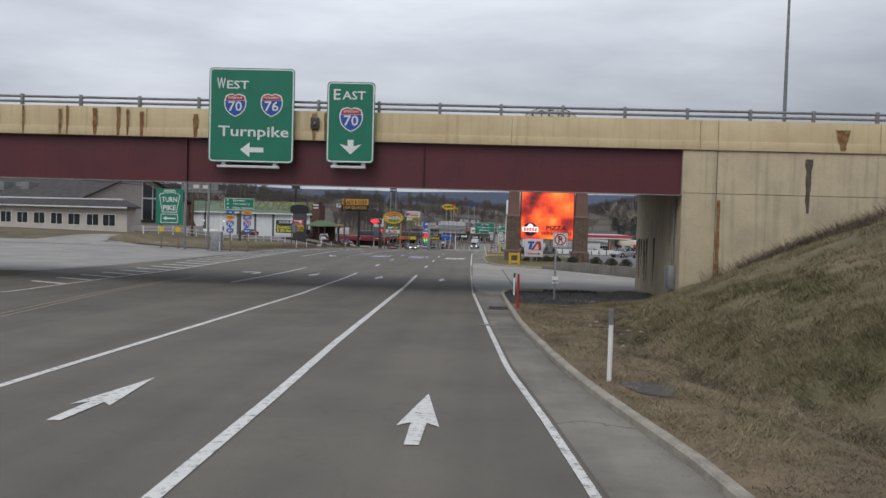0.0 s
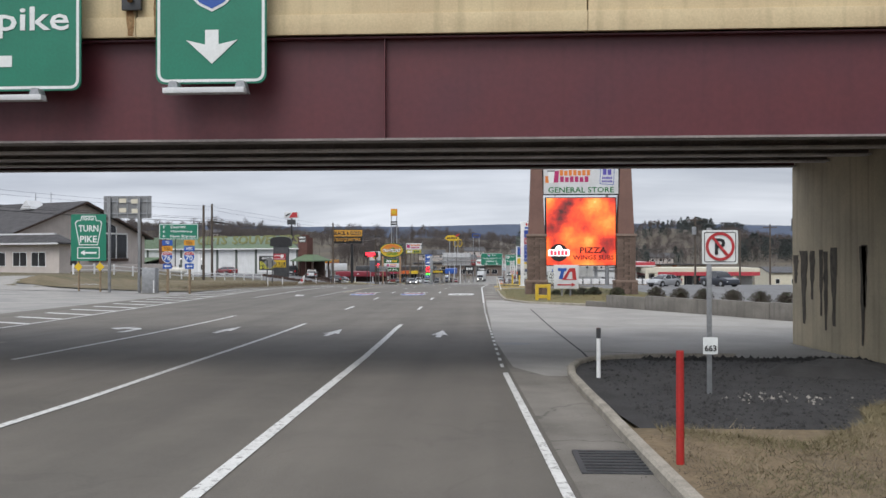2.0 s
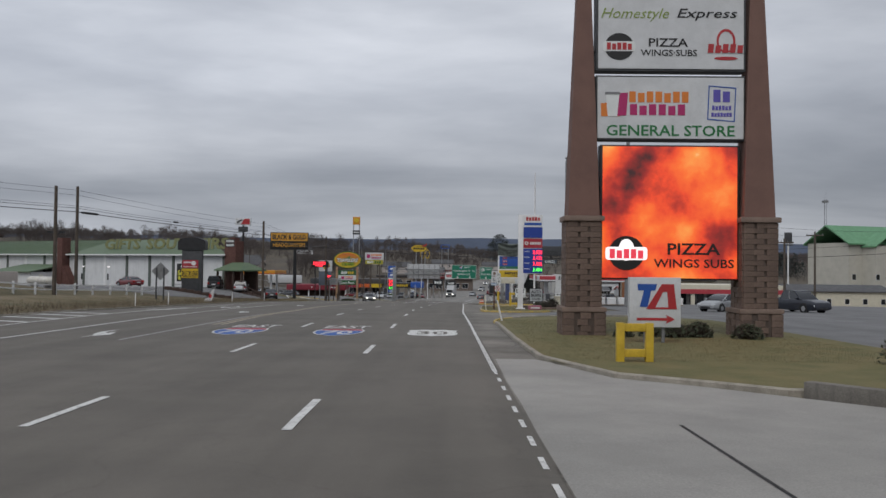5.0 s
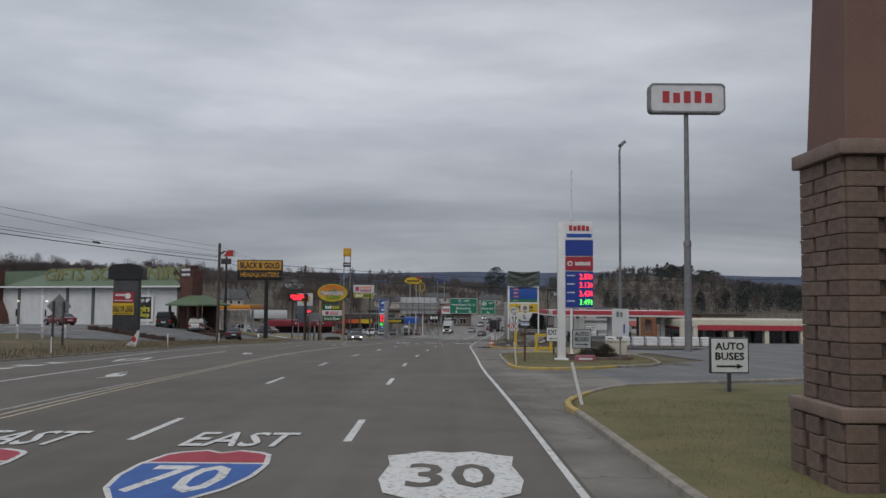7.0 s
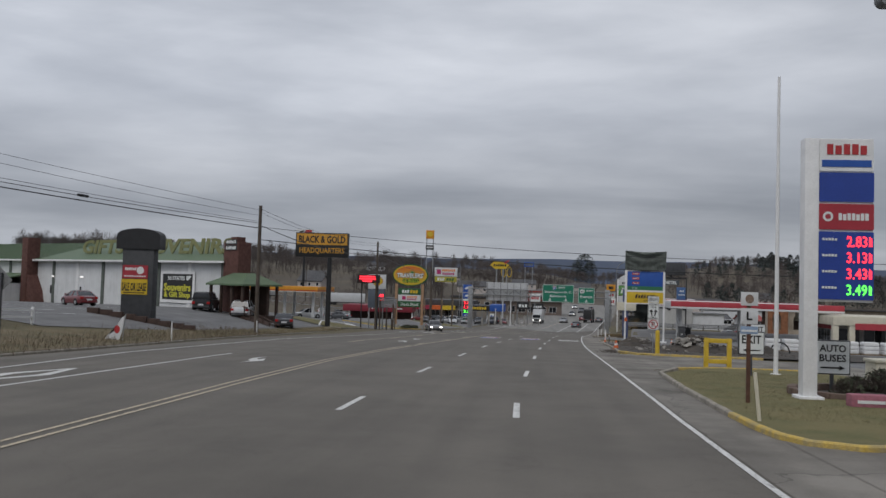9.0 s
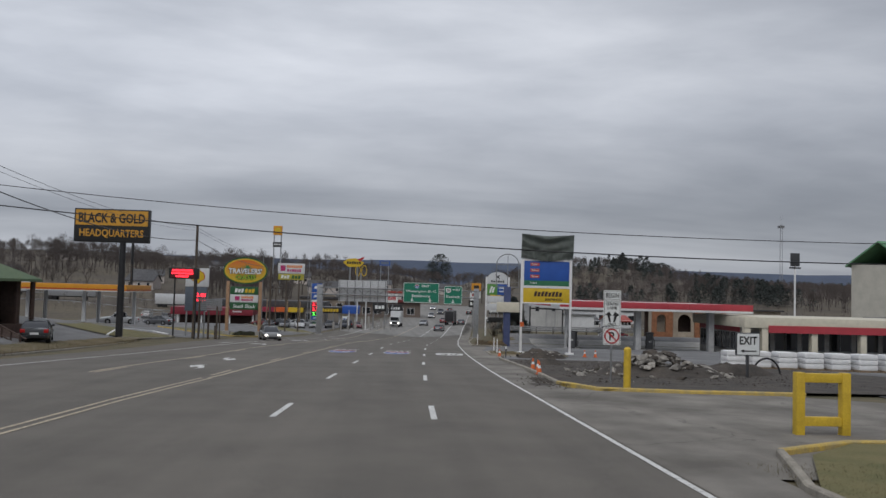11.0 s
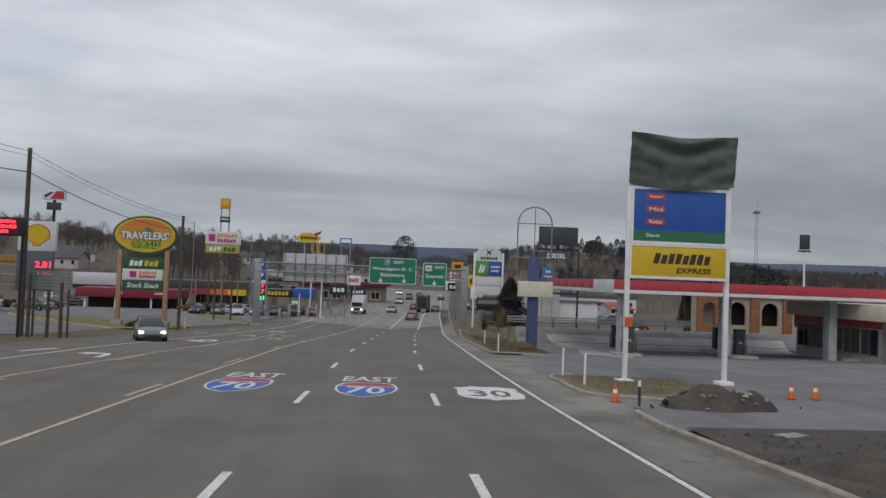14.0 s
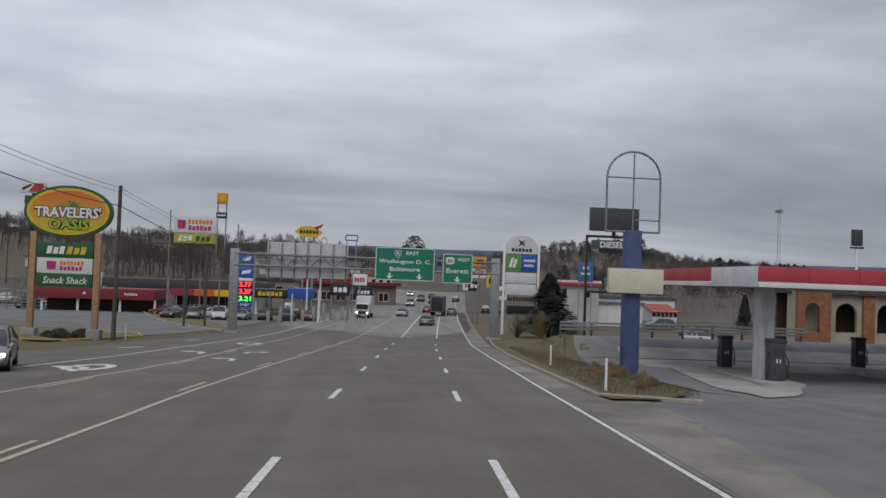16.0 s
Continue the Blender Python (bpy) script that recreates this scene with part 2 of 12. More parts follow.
WOODLAND = mat("leaf_littered_hillside", (0.072, 0.058, 0.045), 0.95, 0.35, 0.035, 1.0, 0.4, tint=(0.108, 0.089, 0.060))
DIRT = mat("churned_earth", (0.076, 0.063, 0.051), 0.9, 0.5, 1.2, 14, 1.0, tint=(0.043, 0.037, 0.032))
BLACKTOP = mat("fresh_black_tar", (0.035, 0.034, 0.034), 0.85, 0.4, 1.5, 30, 0.6)
STEEL = mat("galvanised_steel", (0.36, 0.37, 0.38), 0.45, 0.2, 3, 30, 0.05, metal=0.7)
DULL_STEEL = mat("weathered_grey_steel", (0.23, 0.235, 0.24), 0.6, 0.25, 3, 30, 0.05, metal=0.3)
BLACK = mat("black_paint", (0.018, 0.018, 0.02), 0.5, 0.3, 2, 30, 0.05)
DARK = mat("dark_grey_paint", (0.05, 0.052, 0.056), 0.55, 0.3, 2, 30, 0.05)
WHITE = mat("white_paint", (0.74, 0.74, 0.74), 0.55, 0.1, 2, 30, 0.05)
OFFWHITE = mat("off_white_panel", (0.60, 0.61, 0.62), 0.5, 0.12, 1.5, 30, 0.03)
CREAM = mat("cream_panel", (0.60, 0.56, 0.45), 0.55, 0.12, 1.5, 30, 0.03)
SIGN_GREEN = mat("green_sign_sheeting", (0.008, 0.175, 0.105), 0.45, 0.12, 1.2, 20, 0.0)
SIGN_WHITE = mat("white_reflective_letters", (0.70, 0.72, 0.71), 0.5, 0.08, 2, 20, 0.0)
SIGN_BLUE = mat("blue_sign_sheeting", (0.02, 0.085, 0.36), 0.45, 0.12, 1.5, 20, 0.0)
SIGN_RED = mat("red_sign_sheeting", (0.42, 0.03, 0.035), 0.45, 0.12, 1.5, 20, 0.0)
SIGN_YELLOW = mat("yellow_sign_sheeting", (0.62, 0.42, 0.02), 0.5, 0.12, 1.5, 20, 0.0)
SIGN_ORANGE = mat("amber_sign_sheeting", (0.62, 0.27, 0.015), 0.5, 0.12, 1.5, 20, 0.0)
SIGN_BLACK = mat("black_sign_face", (0.014, 0.014, 0.014), 0.5, 0.1, 1.5, 20, 0.0)
WOODPOLE = mat("creosoted_pole_wood", (0.105, 0.083, 0.066), 0.85, 0.35, 1.5, 30, 0.4, streak=0.3)
POST_WOOD = mat("weathered_post_wood", (0.27, 0.20, 0.13), 0.85, 0.3, 2.5, 30, 0.3, streak=0.3)
YELLOW = mat("yellow_safety_paint", (0.62, 0.42, 0.035), 0.55, 0.2, 3, 30, 0.05)
RED = mat("red_paint", (0.40, 0.022, 0.02), 0.5, 0.2, 2, 30, 0.05)
ORANGE = mat("orange_plastic", (0.62, 0.12, 0.02), 0.5, 0.2, 4, 30, 0.05)
RUBBER = mat("tyre_rubber", (0.02, 0.02, 0.021), 0.85, 0.2, 5, 40, 0.1)
CHROME = mat("wheel_alloy", (0.45, 0.46, 0.47), 0.35, 0.1, 5, 40, 0.0, metal=0.8)
DARK_GLASS = glassy("dark_window_glass", (0.02, 0.022, 0.026))
LAMP_GLASS = glassy("headlamp_glass", (0.6, 0.62, 0.64), 0.1)
TAIL = glassy("red_lamp_glass", (0.35, 0.01, 0.01), 0.15)
HEADLIGHT = glow("lit_headlamp", (1.0, 0.96, 0.88), 4.0)
LED_RED = glow("red_led", (1.0, 0.03, 0.05), 3.0)
LED_GREEN = glow("green_led", (0.12, 1.0, 0.10), 2.0)
PAINT = worn_paint("white_road_paint", (0.66, 0.66, 0.64), (0.20, 0.195, 0.185))
PAINT_OLD_Y = worn_paint("faded_tan_centre_paint", (0.34, 0.27, 0.17), (0.16, 0.15, 0.13), 0.50)
PAINT_RAGGED = worn_paint("ragged_white_edge_paint", (0.62, 0.62, 0.60), (0.21, 0.205, 0.195), 0.44)
PAINT_Y = worn_paint("yellow_road_paint", (0.52, 0.44, 0.32), (0.18, 0.16, 0.13), 0.45)
PAINT_FAINT = worn_paint("worn_white_road_paint", (0.46, 0.46, 0.45), (0.15, 0.145, 0.14), 0.5)
PAINT_BLUE = worn_paint("blue_road_paint", (0.035, 0.11, 0.36), (0.12, 0.14, 0.2), 0.36)
PAINT_RED = worn_paint("red_road_paint", (0.36, 0.04, 0.06), (0.2, 0.1, 0.1), 0.36)
SEAL = mat("black_joint_seal", (0.02, 0.02, 0.02), 0.8, 0.3, 4, 30, 0.1)


# ---- mesh helpers ----
def part(name, bm, material, parent, label="", smooth=True):
    """One mesh object out of a bmesh, under a thing or under one of its parts."""
    me = bpy.data.meshes.new(name)
    bmesh.ops.recalc_face_normals(bm, faces=bm.faces)
    bm.to_mesh(me)
    bm.free()
    me.materials.append(material)
    if smooth:
        me.polygons.foreach_set("use_smooth", [True] * len(me.polygons))
        me.set_sharp_from_angle(angle=radians(32))
    ob = new(name, me)
    ob.parent = parent
    if label:
        ob["label"] = label
    return ob


def thing(name, x, y, label, category, group="", z=None, rz=0.0):
    ob = new(name)
    ob.empty_display_size = 0.3
    ob.matrix_basis = pose(x, y, T(x, y) if z is None else z, 0, 0, rz)
    return tagged(ob, label, category, group)


def box(bm, x0, x1, y0, y1, z0, z1, bev=0.0):
    tmp = bmesh.new() if bev else bm
    v = [tmp.verts.new(p) for p in ((x0, y0, z0), (x1, y0, z0), (x1, y1, z0), (x0, y1, z0), (x0, y0, z1), (x1, y0, z1), (x1, y1, z1), (x0, y1, z1))]
    for f in ((0, 3, 2, 1), (4, 5, 6, 7), (0, 1, 5, 4), (1, 2, 6, 5), (2, 3, 7, 6), (3, 0, 4, 7)):
        tmp.faces.new([v[i] for i in f])
    if bev:
        bmesh.ops.bevel(tmp, geom=tmp.edges[:], offset=bev, segments=2, affect="EDGES", profile=0.6)
        join(bm, tmp)
    return bm


def join(bm, other):
    """Moves other's faces into bm."""
    table = {v: bm.verts.new(v.co) for v in other.verts}
    for f in other.faces:
        bm.faces.new([table[v] for v in f.verts])
    other.free()


def tube(bm, a, b, r0, r1=None, n=10, caps=True):
    a, b = Vector(a), Vector(b)
    r1 = r0 if r1 is None else r1
    d = (b - a).normalized()
    u = d.orthogonal().normalized()
    w = d.cross(u)
    ring = [[bm.verts.new(p + r * (math.cos(2 * math.pi * i / n) * u + math.sin(2 * math.pi * i / n) * w)) for i in range(n)] for p, r in ((a, r0), (b, r1))]
    for i in range(n):
        bm.faces.new((ring[0][i], ring[0][(i + 1) % n], ring[1][(i + 1) % n], ring[1][i]))
    if caps:
        bm.faces.new(ring[0][::-1]), bm.faces.new(ring[1])
    return bm


def prism(bm, pts, y0, y1):
    """A flat outline in x and z, thick from y0 to y1."""
    a = [bm.verts.new((x, y0, z)) for x, z in pts]
    b = [bm.verts.new((x, y1, z)) for x, z in pts]
    bm.faces.new(a), bm.faces.new(b[::-1])
    for i in range(len(pts)):
        j = (i + 1) % len(pts)
        bm.faces.new((a[i], b[i], b[j], a[j]))
    return bm


def rrect(x0, x1, z0, z1, r=0.1, n=4):
    pts = []
    for cx, cz, a0 in ((x1 - r, z1 - r, 0), (x0 + r, z1 - r, 90), (x0 + r, z0 + r, 180), (x1 - r, z0 + r, 270)):
        pts += [(cx + r * math.cos(radians(a0 + 90 * i / n)), cz + r * math.sin(radians(a0 + 90 * i / n))) for i in range(n + 1)]
    return pts


def oval(cx, cz, rx, rz, n=40, a0=0, a1=360):
    k = n if a1 - a0 >= 360 else n + 1
    return [(cx + rx * math.cos(radians(a0 + (a1 - a0) * i / n)), cz + rz * math.sin(radians(a0 + (a1 - a0) * i / n))) for i in range(k)]


def ringed(bm, outer, inner, y0, y1):
    """A frame between two outlines with the same number of points."""
    n = len(outer)
    rows = [[bm.verts.new((x, y, z)) for x, z in o] for o, y in ((outer, y0), (inner, y0), (inner, y1), (outer, y1))]
    for k in range(4):
        for i in range(n):
            j = (i + 1) % n
            bm.faces.new((rows[k][i], rows[k][j], rows[(k + 1) % 4][j], rows[(k + 1) % 4][i]))
    return bm


def word_mesh(s, w, h, bold=0.0, depth=0.01, shear=0.0):
    """Lettering as a mesh, fitted into w by h, centred, lying in x and y."""
    cu_ = bpy.data.curves.new("lettering", "FONT")
    cu_.body, cu_.align_x, cu_.extrude, cu_.offset, cu_.resolution_u, cu_.shear = s, "CENTER", 0.01, bold, 2, shear
    ob = new("lettering", cu_)
    bpy.context.view_layer.update()
    me = bpy.data.meshes.new_from_object(ob.evaluated_get(bpy.context.evaluated_depsgraph_get()))
    bpy.data.objects.remove(ob)
    co = np.empty(len(me.vertices) * 3)
    me.vertices.foreach_get("co", co)
    co = co.reshape(-1, 3)
    lo, hi = co.min(0), co.max(0)
    co = (co - (lo + hi) / 2) * (w / max(hi[0] - lo[0], 1e-6), h / max(hi[1] - lo[1], 1e-6), depth / 0.02)
    me.vertices.foreach_set("co", co.ravel())
    me.materials.clear()
    return me


def word(parent, s, w, h, x, y, z, material, bold=0.0, depth=0.012, shear=0.0, name="lettering", tilt=0.0):
    me = word_mesh(s, w, h, bold, depth, shear)
    me.materials.append(material)
    ob = new(name, me)
    ob.matrix_basis = pose(x, y, z) @ pose(0, 0, 0, 90, 0, 0) @ pose(0, 0, 0, 0, 0, tilt)
    ob.parent = parent
    return ob


def arrow_pts(w, h, kind="up"):
    pts = [(-0.12, -0.5), (0.12, -0.5), (0.12, 0.05), (0.5, -0.08), (0, 0.5), (-0.5, -0.08), (-0.12, 0.05)]
    turn = {"up": lambda a, b: (a, b), "down": lambda a, b: (a, -b), "left": lambda a, b: (-b, a), "right": lambda a, b: (b, a)}[kind]
    return [(turn(a, b)[0] * w, turn(a, b)[1] * h) for a, b in pts]


def shield_pts(w, h):
    half = [(0, 0.44), (0.14, 0.50), (0.34, 0.45), (0.42, 0.40), (0.49, 0.20), (0.48, -0.02), (0.40, -0.22), (0.24, -0.38), (0, -0.5)]
    return [(a * w, b * h) for a, b in half] + [(-a * w, b * h) for a, b in half[-2:0:-1]]


def crown_pts(w, h):
    half = [(0, 0.44), (0.14, 0.50), (0.34, 0.45), (0.42, 0.40), (0.475, 0.24)]
    return [(a * w, b * h) for a, b in half] + [(-a * w, b * h) for a, b in half[:0:-1]]


def route_pts(w, h):
    half = [(0, 0.46), (0.2, 0.5), (0.36, 0.42), (0.5, 0.5 - 0.12), (0.46, 0.18), (0.5, -0.1), (0.44, -0.32), (0.28, -0.40), (0.1, -0.42), (0, -0.5)]
    return [(a * w, b * h) for a, b in half] + [(-a * w, b * h) for a, b in half[-2:0:-1]]


def shifted(pts, x, z):
    return [(a + x, b + z) for a, b in pts]


def panel(parent, name, x0, x1, z0, z1, y, material, thick=0.03, r=0.08, label="", edge=None, edge_w=0.05):
    """A flat sign face towards the road; y is its front. edge: a border proud of it."""
    ob = part(name, prism(bmesh.new(), rrect(x0, x1, z0, z1, r), y, y + thick), material, parent, label)
    if edge:
        i = 0.03
        part("border", ringed(bmesh.new(), rrect(x0 + i, x1 - i, z0 + i, z1 - i, r), rrect(x0 + i + edge_w, x1 - i - edge_w, z0 + i + edge_w, z1 - i - edge_w, max(r - edge_w, 0.01)), y - 0.006, y + 0.002), edge, ob)
    return ob


def interstate(parent, number, w, x, y, z):
    h = w * 1.02
    back_ = part("route_shield", prism(bmesh.new(), shifted(shield_pts(w, h), x, z), y - 0.012, y + 0.01), SIGN_WHITE, parent, "interstate shield in red, white and blue")
    part("blue_field", prism(bmesh.new(), shifted([(a, min(b, 0.2 * h)) for a, b in shield_pts(w * 0.9, h * 0.9)], x, z), y - 0.018, y - 0.01), SIGN_BLUE, back_)
    part("red_crown", prism(bmesh.new(), shifted(crown_pts(w * 0.9, h * 0.9), x, z), y - 0.020, y - 0.01), SIGN_RED, back_)
    word(back_, number, w * 0.6, h * 0.42, x, y - 0.022, z - h * 0.04, SIGN_WHITE, 0.01)
    word(back_, "INTERSTATE", w * 0.62, h * 0.09, x, y - 0.024, z + h * 0.32, SIGN_WHITE, 0.01)
    return back_


# ---- the lie of the land ----
GROUND_Y = (-300, -64, -21, 0, 52, 65, 98, 147, 174, 195, 222, 248, 262, 299, 342, 385, 449, 534, 700, 1000, 2000)
GROUND_Z = (4, 1.6, 0.53, 0, -1.25, -1.39, -1.76, -3.18, -4.22, -4.91, -6.2, -7.37, -7.69, -8.12, -8.33, -7.7, -5.9, -2.1, 3, 8, 12)
_yy = np.arange(-300, 2001, 1.0)
_prof = np.interp(_yy, GROUND_Y, GROUND_Z)
_prof = np.convolve(np.pad(_prof, 6, mode="edge"), np.ones(13) / 13, "valid")
BEND_Y = (-300, 123, 150, 169, 183, 197, 215, 242, 257, 307, 386, 450, 600)
BEND_X = (0, 0, 0.4, 1.25, 2.05, 2.95, 4.6, 7.0, 8.6, 13.9, 23, 31, 50)
_bend = np.interp(_yy, BEND_Y, BEND_X)
_bend = np.convolve(np.pad(_bend, 6, mode="edge"), np.ones(13) / 13, "valid")


def profile(y):
    return float(np.interp(y, _yy, _prof))


def bend(y):
    """How far the road has swung to the right at y."""
    return float(np.interp(y, _yy, _bend))


def ease(a, b, v):
    t = min(1.0, max(0.0, (v - a) / (b - a)))
    return t * t * (3 - 2 * t)


def T(x, y):
    """The height of the ground."""
    z = profile(y)
    # a shelf with lots and buildings along the far side of the road
    shelf = float(np.interp(y, (60, 90, 120, 150, 188, 205, 222, 245, 275, 310), (-1.3, -1.3, -1.5, -1.8, -2.6, -3.8, -4.9, -6.0, -7.2, -8.2)))
    if 60 < y < 310:
        z += (max(z, shelf) - z) * ease(-24.5, -39, x)
    # banks beside the bridge ramps
    toe = float(np.interp(y, (-60, 10, 12.8, 15.3, 18, 24, 30, 34, 40), (5.6, 5.0, 4.45, 3.85, 3.5, 3.45, 4.7, 7.0, 8.4)))
    z += min(6.6, max(0.0, x - toe) * 0.40) * (1 - ease(38, 43, y)) * ease(0, 1.6, x - toe) - 0.12 * ease(-1.2, 0, x - toe) * (1 - ease(0, 1.5, x - toe)) * (1 - ease(26, 32, y))
    z -= 0.36 * ease(0.6, 2.4, x - toe) * ease(25, 33, y) * (1 - ease(38, 43, y))
    z += min(5.0, max(0.0, -x - 20.5) * 0.32) * (1 - ease(22, 33, y)) * ease(-14, 6, y)
    # wooded rises on both sides further on, and the hill at the end
    n1 = noise.noise((x * 0.006, y * 0.006, 3.1))
    way = bend(min(y, 600)) + max(0, y - 600) * 0.06
    z += 9 * ease(5, 75, way - x) * ease(325, 690, y) * (0.8 + 0.8 * n1) + 3.5 * ease(45, 120, way - x) * ease(300, 345, y)
    z += 2.5 * ease(60, 330, -x) * ease(250, 520, y)
    z += (20 * ease(14, 85, x - way) * ease(340, 850, y) + 2.5 * ease(50, 120, x - way) * ease(300, 380, y)) * (0.85 + 0.4 * n1) * (1 - 0.8 * ease(85, 240, x - way))
    z += 5 * ease(90, 220, -x) * ease(170, 260, y)
    z += 1.3 * ease(229, 234, y) * (1 - ease(238, 250, y)) * ease(9, 13, x) * (1 - ease(46, 60, x))
    z -= 0.42 * ease(6.5, 13, x) * ease(195, 206, y) * (1 - ease(224, 231, y)) * (1 - ease(46, 58, x))
    z += 0.95 * ease(35.5, 40, -x) * ease(85.5, 91, y) * (1 - ease(118, 135, y))
    far = abs(x) + max(0, y - 250) * 0.2
    if far > 40:
        z += 0.5 * min(1, (far - 40) / 60) * noise.noise((x * 0.05, y * 0.05, 1.7))
    return z


def lines(stops):
    out = []
    for (a, step), (b, _) in zip(stops, stops[1:]):
        out += list(np.arange(a, b - step * 0.5, step))
    return [float(v) for v in out] + [float(stops[-1][0])]


GX = lines([(-1600, 200), (-800, 80), (-240, 20), (-100, 5), (-40, 2), (1, 0.5), (15, 1), (30, 2), (60, 4), (100, 20), (240, 80), (800, 200), (1600, 0)])
GYS = lines([(-240, 40), (-80, 8), (-20, 2), (220, 2), (300, 4), (460, 10), (700, 40), (1100, 120), (2300, 0)])


def sheet_mesh(xs, ys, height):
    me = bpy.data.meshes.new("sheet")
    v = [(x, y, height(x, y)) for y in ys for x in xs]
    w = len(xs)
    f = [(j * w + i, j * w + i + 1, (j + 1) * w + i + 1, (j + 1) * w + i) for j in range(len(ys) - 1) for i in range(w - 1)]
    me.from_pydata(v, [], f)
    me.polygons.foreach_set("use_smooth", [True] * len(me.polygons))
    return me


ground_me = sheet_mesh(GX, GYS, lambda x, y: T(x, y) - 0.02)
ground_me.materials.append(GRASS)
ground_me.materials.append(WOODLAND)
ground_me.materials.append(BANK)
for poly in ground_me.polygons:
    cx_, cy_, _ = poly.center
    wild = noise.noise((cx_ * 0.02, cy_ * 0.02, 5.0)) * 25
    if cy_ > 312 + wild * 0.4 or cx_ < -92 + wild * 0.4 or (cx_ > 100 + wild * 0.5 and cy_ > 150):
        poly.material_index = 1
    elif cy_ < 46:
        poly.material_index = 2
tagged(new("ground", ground_me), "rough dormant winter grass over rolling ground", "ground", kind="structure")


def ribbon(name, knots, dz, material, label, category="pavement", step=1.0, across=3.0, kind="structure", follow=False):
    """A paved or planted sheet laid on the land between two edges; knots: y, left x, right x."""
    ky = [k[0] for k in knots]
    ys = sorted(set([float(v) for v in np.arange(math.ceil(ky[0] / step) * step, ky[-1], step)] + [float(k) for k in ky]))
    bm = bmesh.new()
    wide = max(k[2] - k[1] for k in knots)
    n = max(1, int(wide / across))
    rows = []
    for y in ys:
        b = bend(y) if follow else 0.0
        xl, xr = float(np.interp(y, ky, [k[1] for k in knots])) + b, float(np.interp(y, ky, [k[2] for k in knots])) + b
        rows.append([bm.verts.new((xl + (xr - xl) * i / n, y, T(xl + (xr - xl) * i / n, y) + dz)) for i in range(n + 1)])
    for a, b in zip(rows, rows[1:]):
        for i in range(n):
            bm.faces.new((a[i], a[i + 1], b[i + 1], b[i]))
    ob = part(name, bm, material, None, "", True)
    return tagged(ob, label, category, kind=kind)


def path_x(knots, y):
    return float(np.interp(y, [k[0] for k in knots], [k[1] for k in knots]))


# carriageway: left and right rims at each y, before the bend
RIGHT_RIM = ((-64, 4.2), (-20, 3.6), (0, 2.75), (8.8, 2.32), (12.4, 1.86), (15.2, 1.58), (19.5, 1.32), (25, 1.1), (34, 0.95), (60, 0.95), (94, 0.55), (130, 0.75), (150, 0.8), (190, 0.6), (215, 0.5), (260, 0.7), (460, 2))
LEFT_RIM = ((-64, -17.5), (0, -18.5), (30, -19.5), (45, -24), (100, -24), (170, -23.8), (200, -25), (260, -26), (460, -26))
ys_all = sorted(set(k[0] for k in RIGHT_RIM + LEFT_RIM))
ribbon("road", [(y, path_x(LEFT_RIM, y), path_x(RIGHT_RIM, y)) for y in ys_all], 0.02, ASPHALT, "grey worn asphalt main road with painted lanes", "road", follow=True)
EDGE = ((-64, 3.2), (-20, 2.4), (7.7, 1.12), (11, 0.9), (15.3, 0.55), (22.6, 0.25), (30, -0.03), (38, -0.33), (48, -0.5), (61, -0.72), (80, -0.90), (90, -0.98), (97, -1.06), (105, -1.11), (112, -1.06), (118, -0.95), (126, -0.88), (150, -0.95), (215, -1.0), (460, -1.0))
ribbon("shoulder", [(y, path_x(EDGE, y) + 0.12, path_x(RIGHT_RIM, y)) for y in sorted(set(k[0] for k in EDGE + RIGHT_RIM))], 0.026, SHOULDER, "paler cracked shoulder beside the road edge line", "shoulder", follow=True)


# ---- road paint ----
def stripe(name, f, y0, y1, w, material, label, dz=0.03):
    """A painted line of width w along x = f(y), which bends with the road."""
    bm = bmesh.new()
    ys = sorted(set([float(v) for v in np.arange(math.ceil(y0), y1, 1.0)] + [y0, y1]))
    rows = []
    for y in ys:
        x = f(y) + bend(y)
        rows.append([bm.verts.new((x + s * w / 2, y, T(x + s * w / 2, y) + dz)) for s in (-1, 1)])
    for a, b in zip(rows, rows[1:]):
        bm.faces.new((a[0], a[1], b[1], b[0]))
    return tagged(part(name, bm, material, None), label, "road marking", kind="structure")


def flat_mark(name, pts, x, y, material, label="", dz=0.032, parent=None):
    """A painted outline around x, y on the road."""
    bm = bmesh.new()
    bm.faces.new([bm.verts.new((x + a, y + b, T(x + a, y + b) + dz)) for a, b in pts])
    ob = part(name, bm, material, parent)
    return ob if parent else tagged(ob, label, "road marking", kind="structure")


stripe("edge_line", lambda y: path_x(EDGE, y), -20, 37, 0.11, PAINT_RAGGED, "worn white edge line")
for i in range(32):
    stripe("edge_dash", lambda y: path_x(EDGE, y), 38 + i * 1.35, 38.65 + i * 1.35, 0.075, PAINT, "short white dash along the side entrance")
stripe("edge_line", lambda y: path_x(EDGE, y), 71, 400, 0.115, PAINT, "white edge line")
LINE_R = ((-64, -1.4), (7, -2.8), (12, -2.92), (18, -3.12), (28, -3.35), (33, -3.46), (40, -3.6), (50, -3.94), (64, -4.2), (90, -4.45), (115, -4.7), (150, -4.08), (175, -4.0), (210, -4.05), (230, -4.2), (460, -4.3))
LINE_L = ((-64, -6.2), (7, -6.9), (18, -7.0), (33, -7.1), (37, -7.27), (44, -7.5), (53, -7.85), (65, -8.0), (90, -8.3), (115, -8.6), (150, -7.72), (175, -7.6), (200, -7.5), (230, -7.85), (460, -7.9))
stripe("lane_line", lambda y: path_x(LINE_R, y), -40, 52.5, 0.17, PAINT, "solid white lane line")
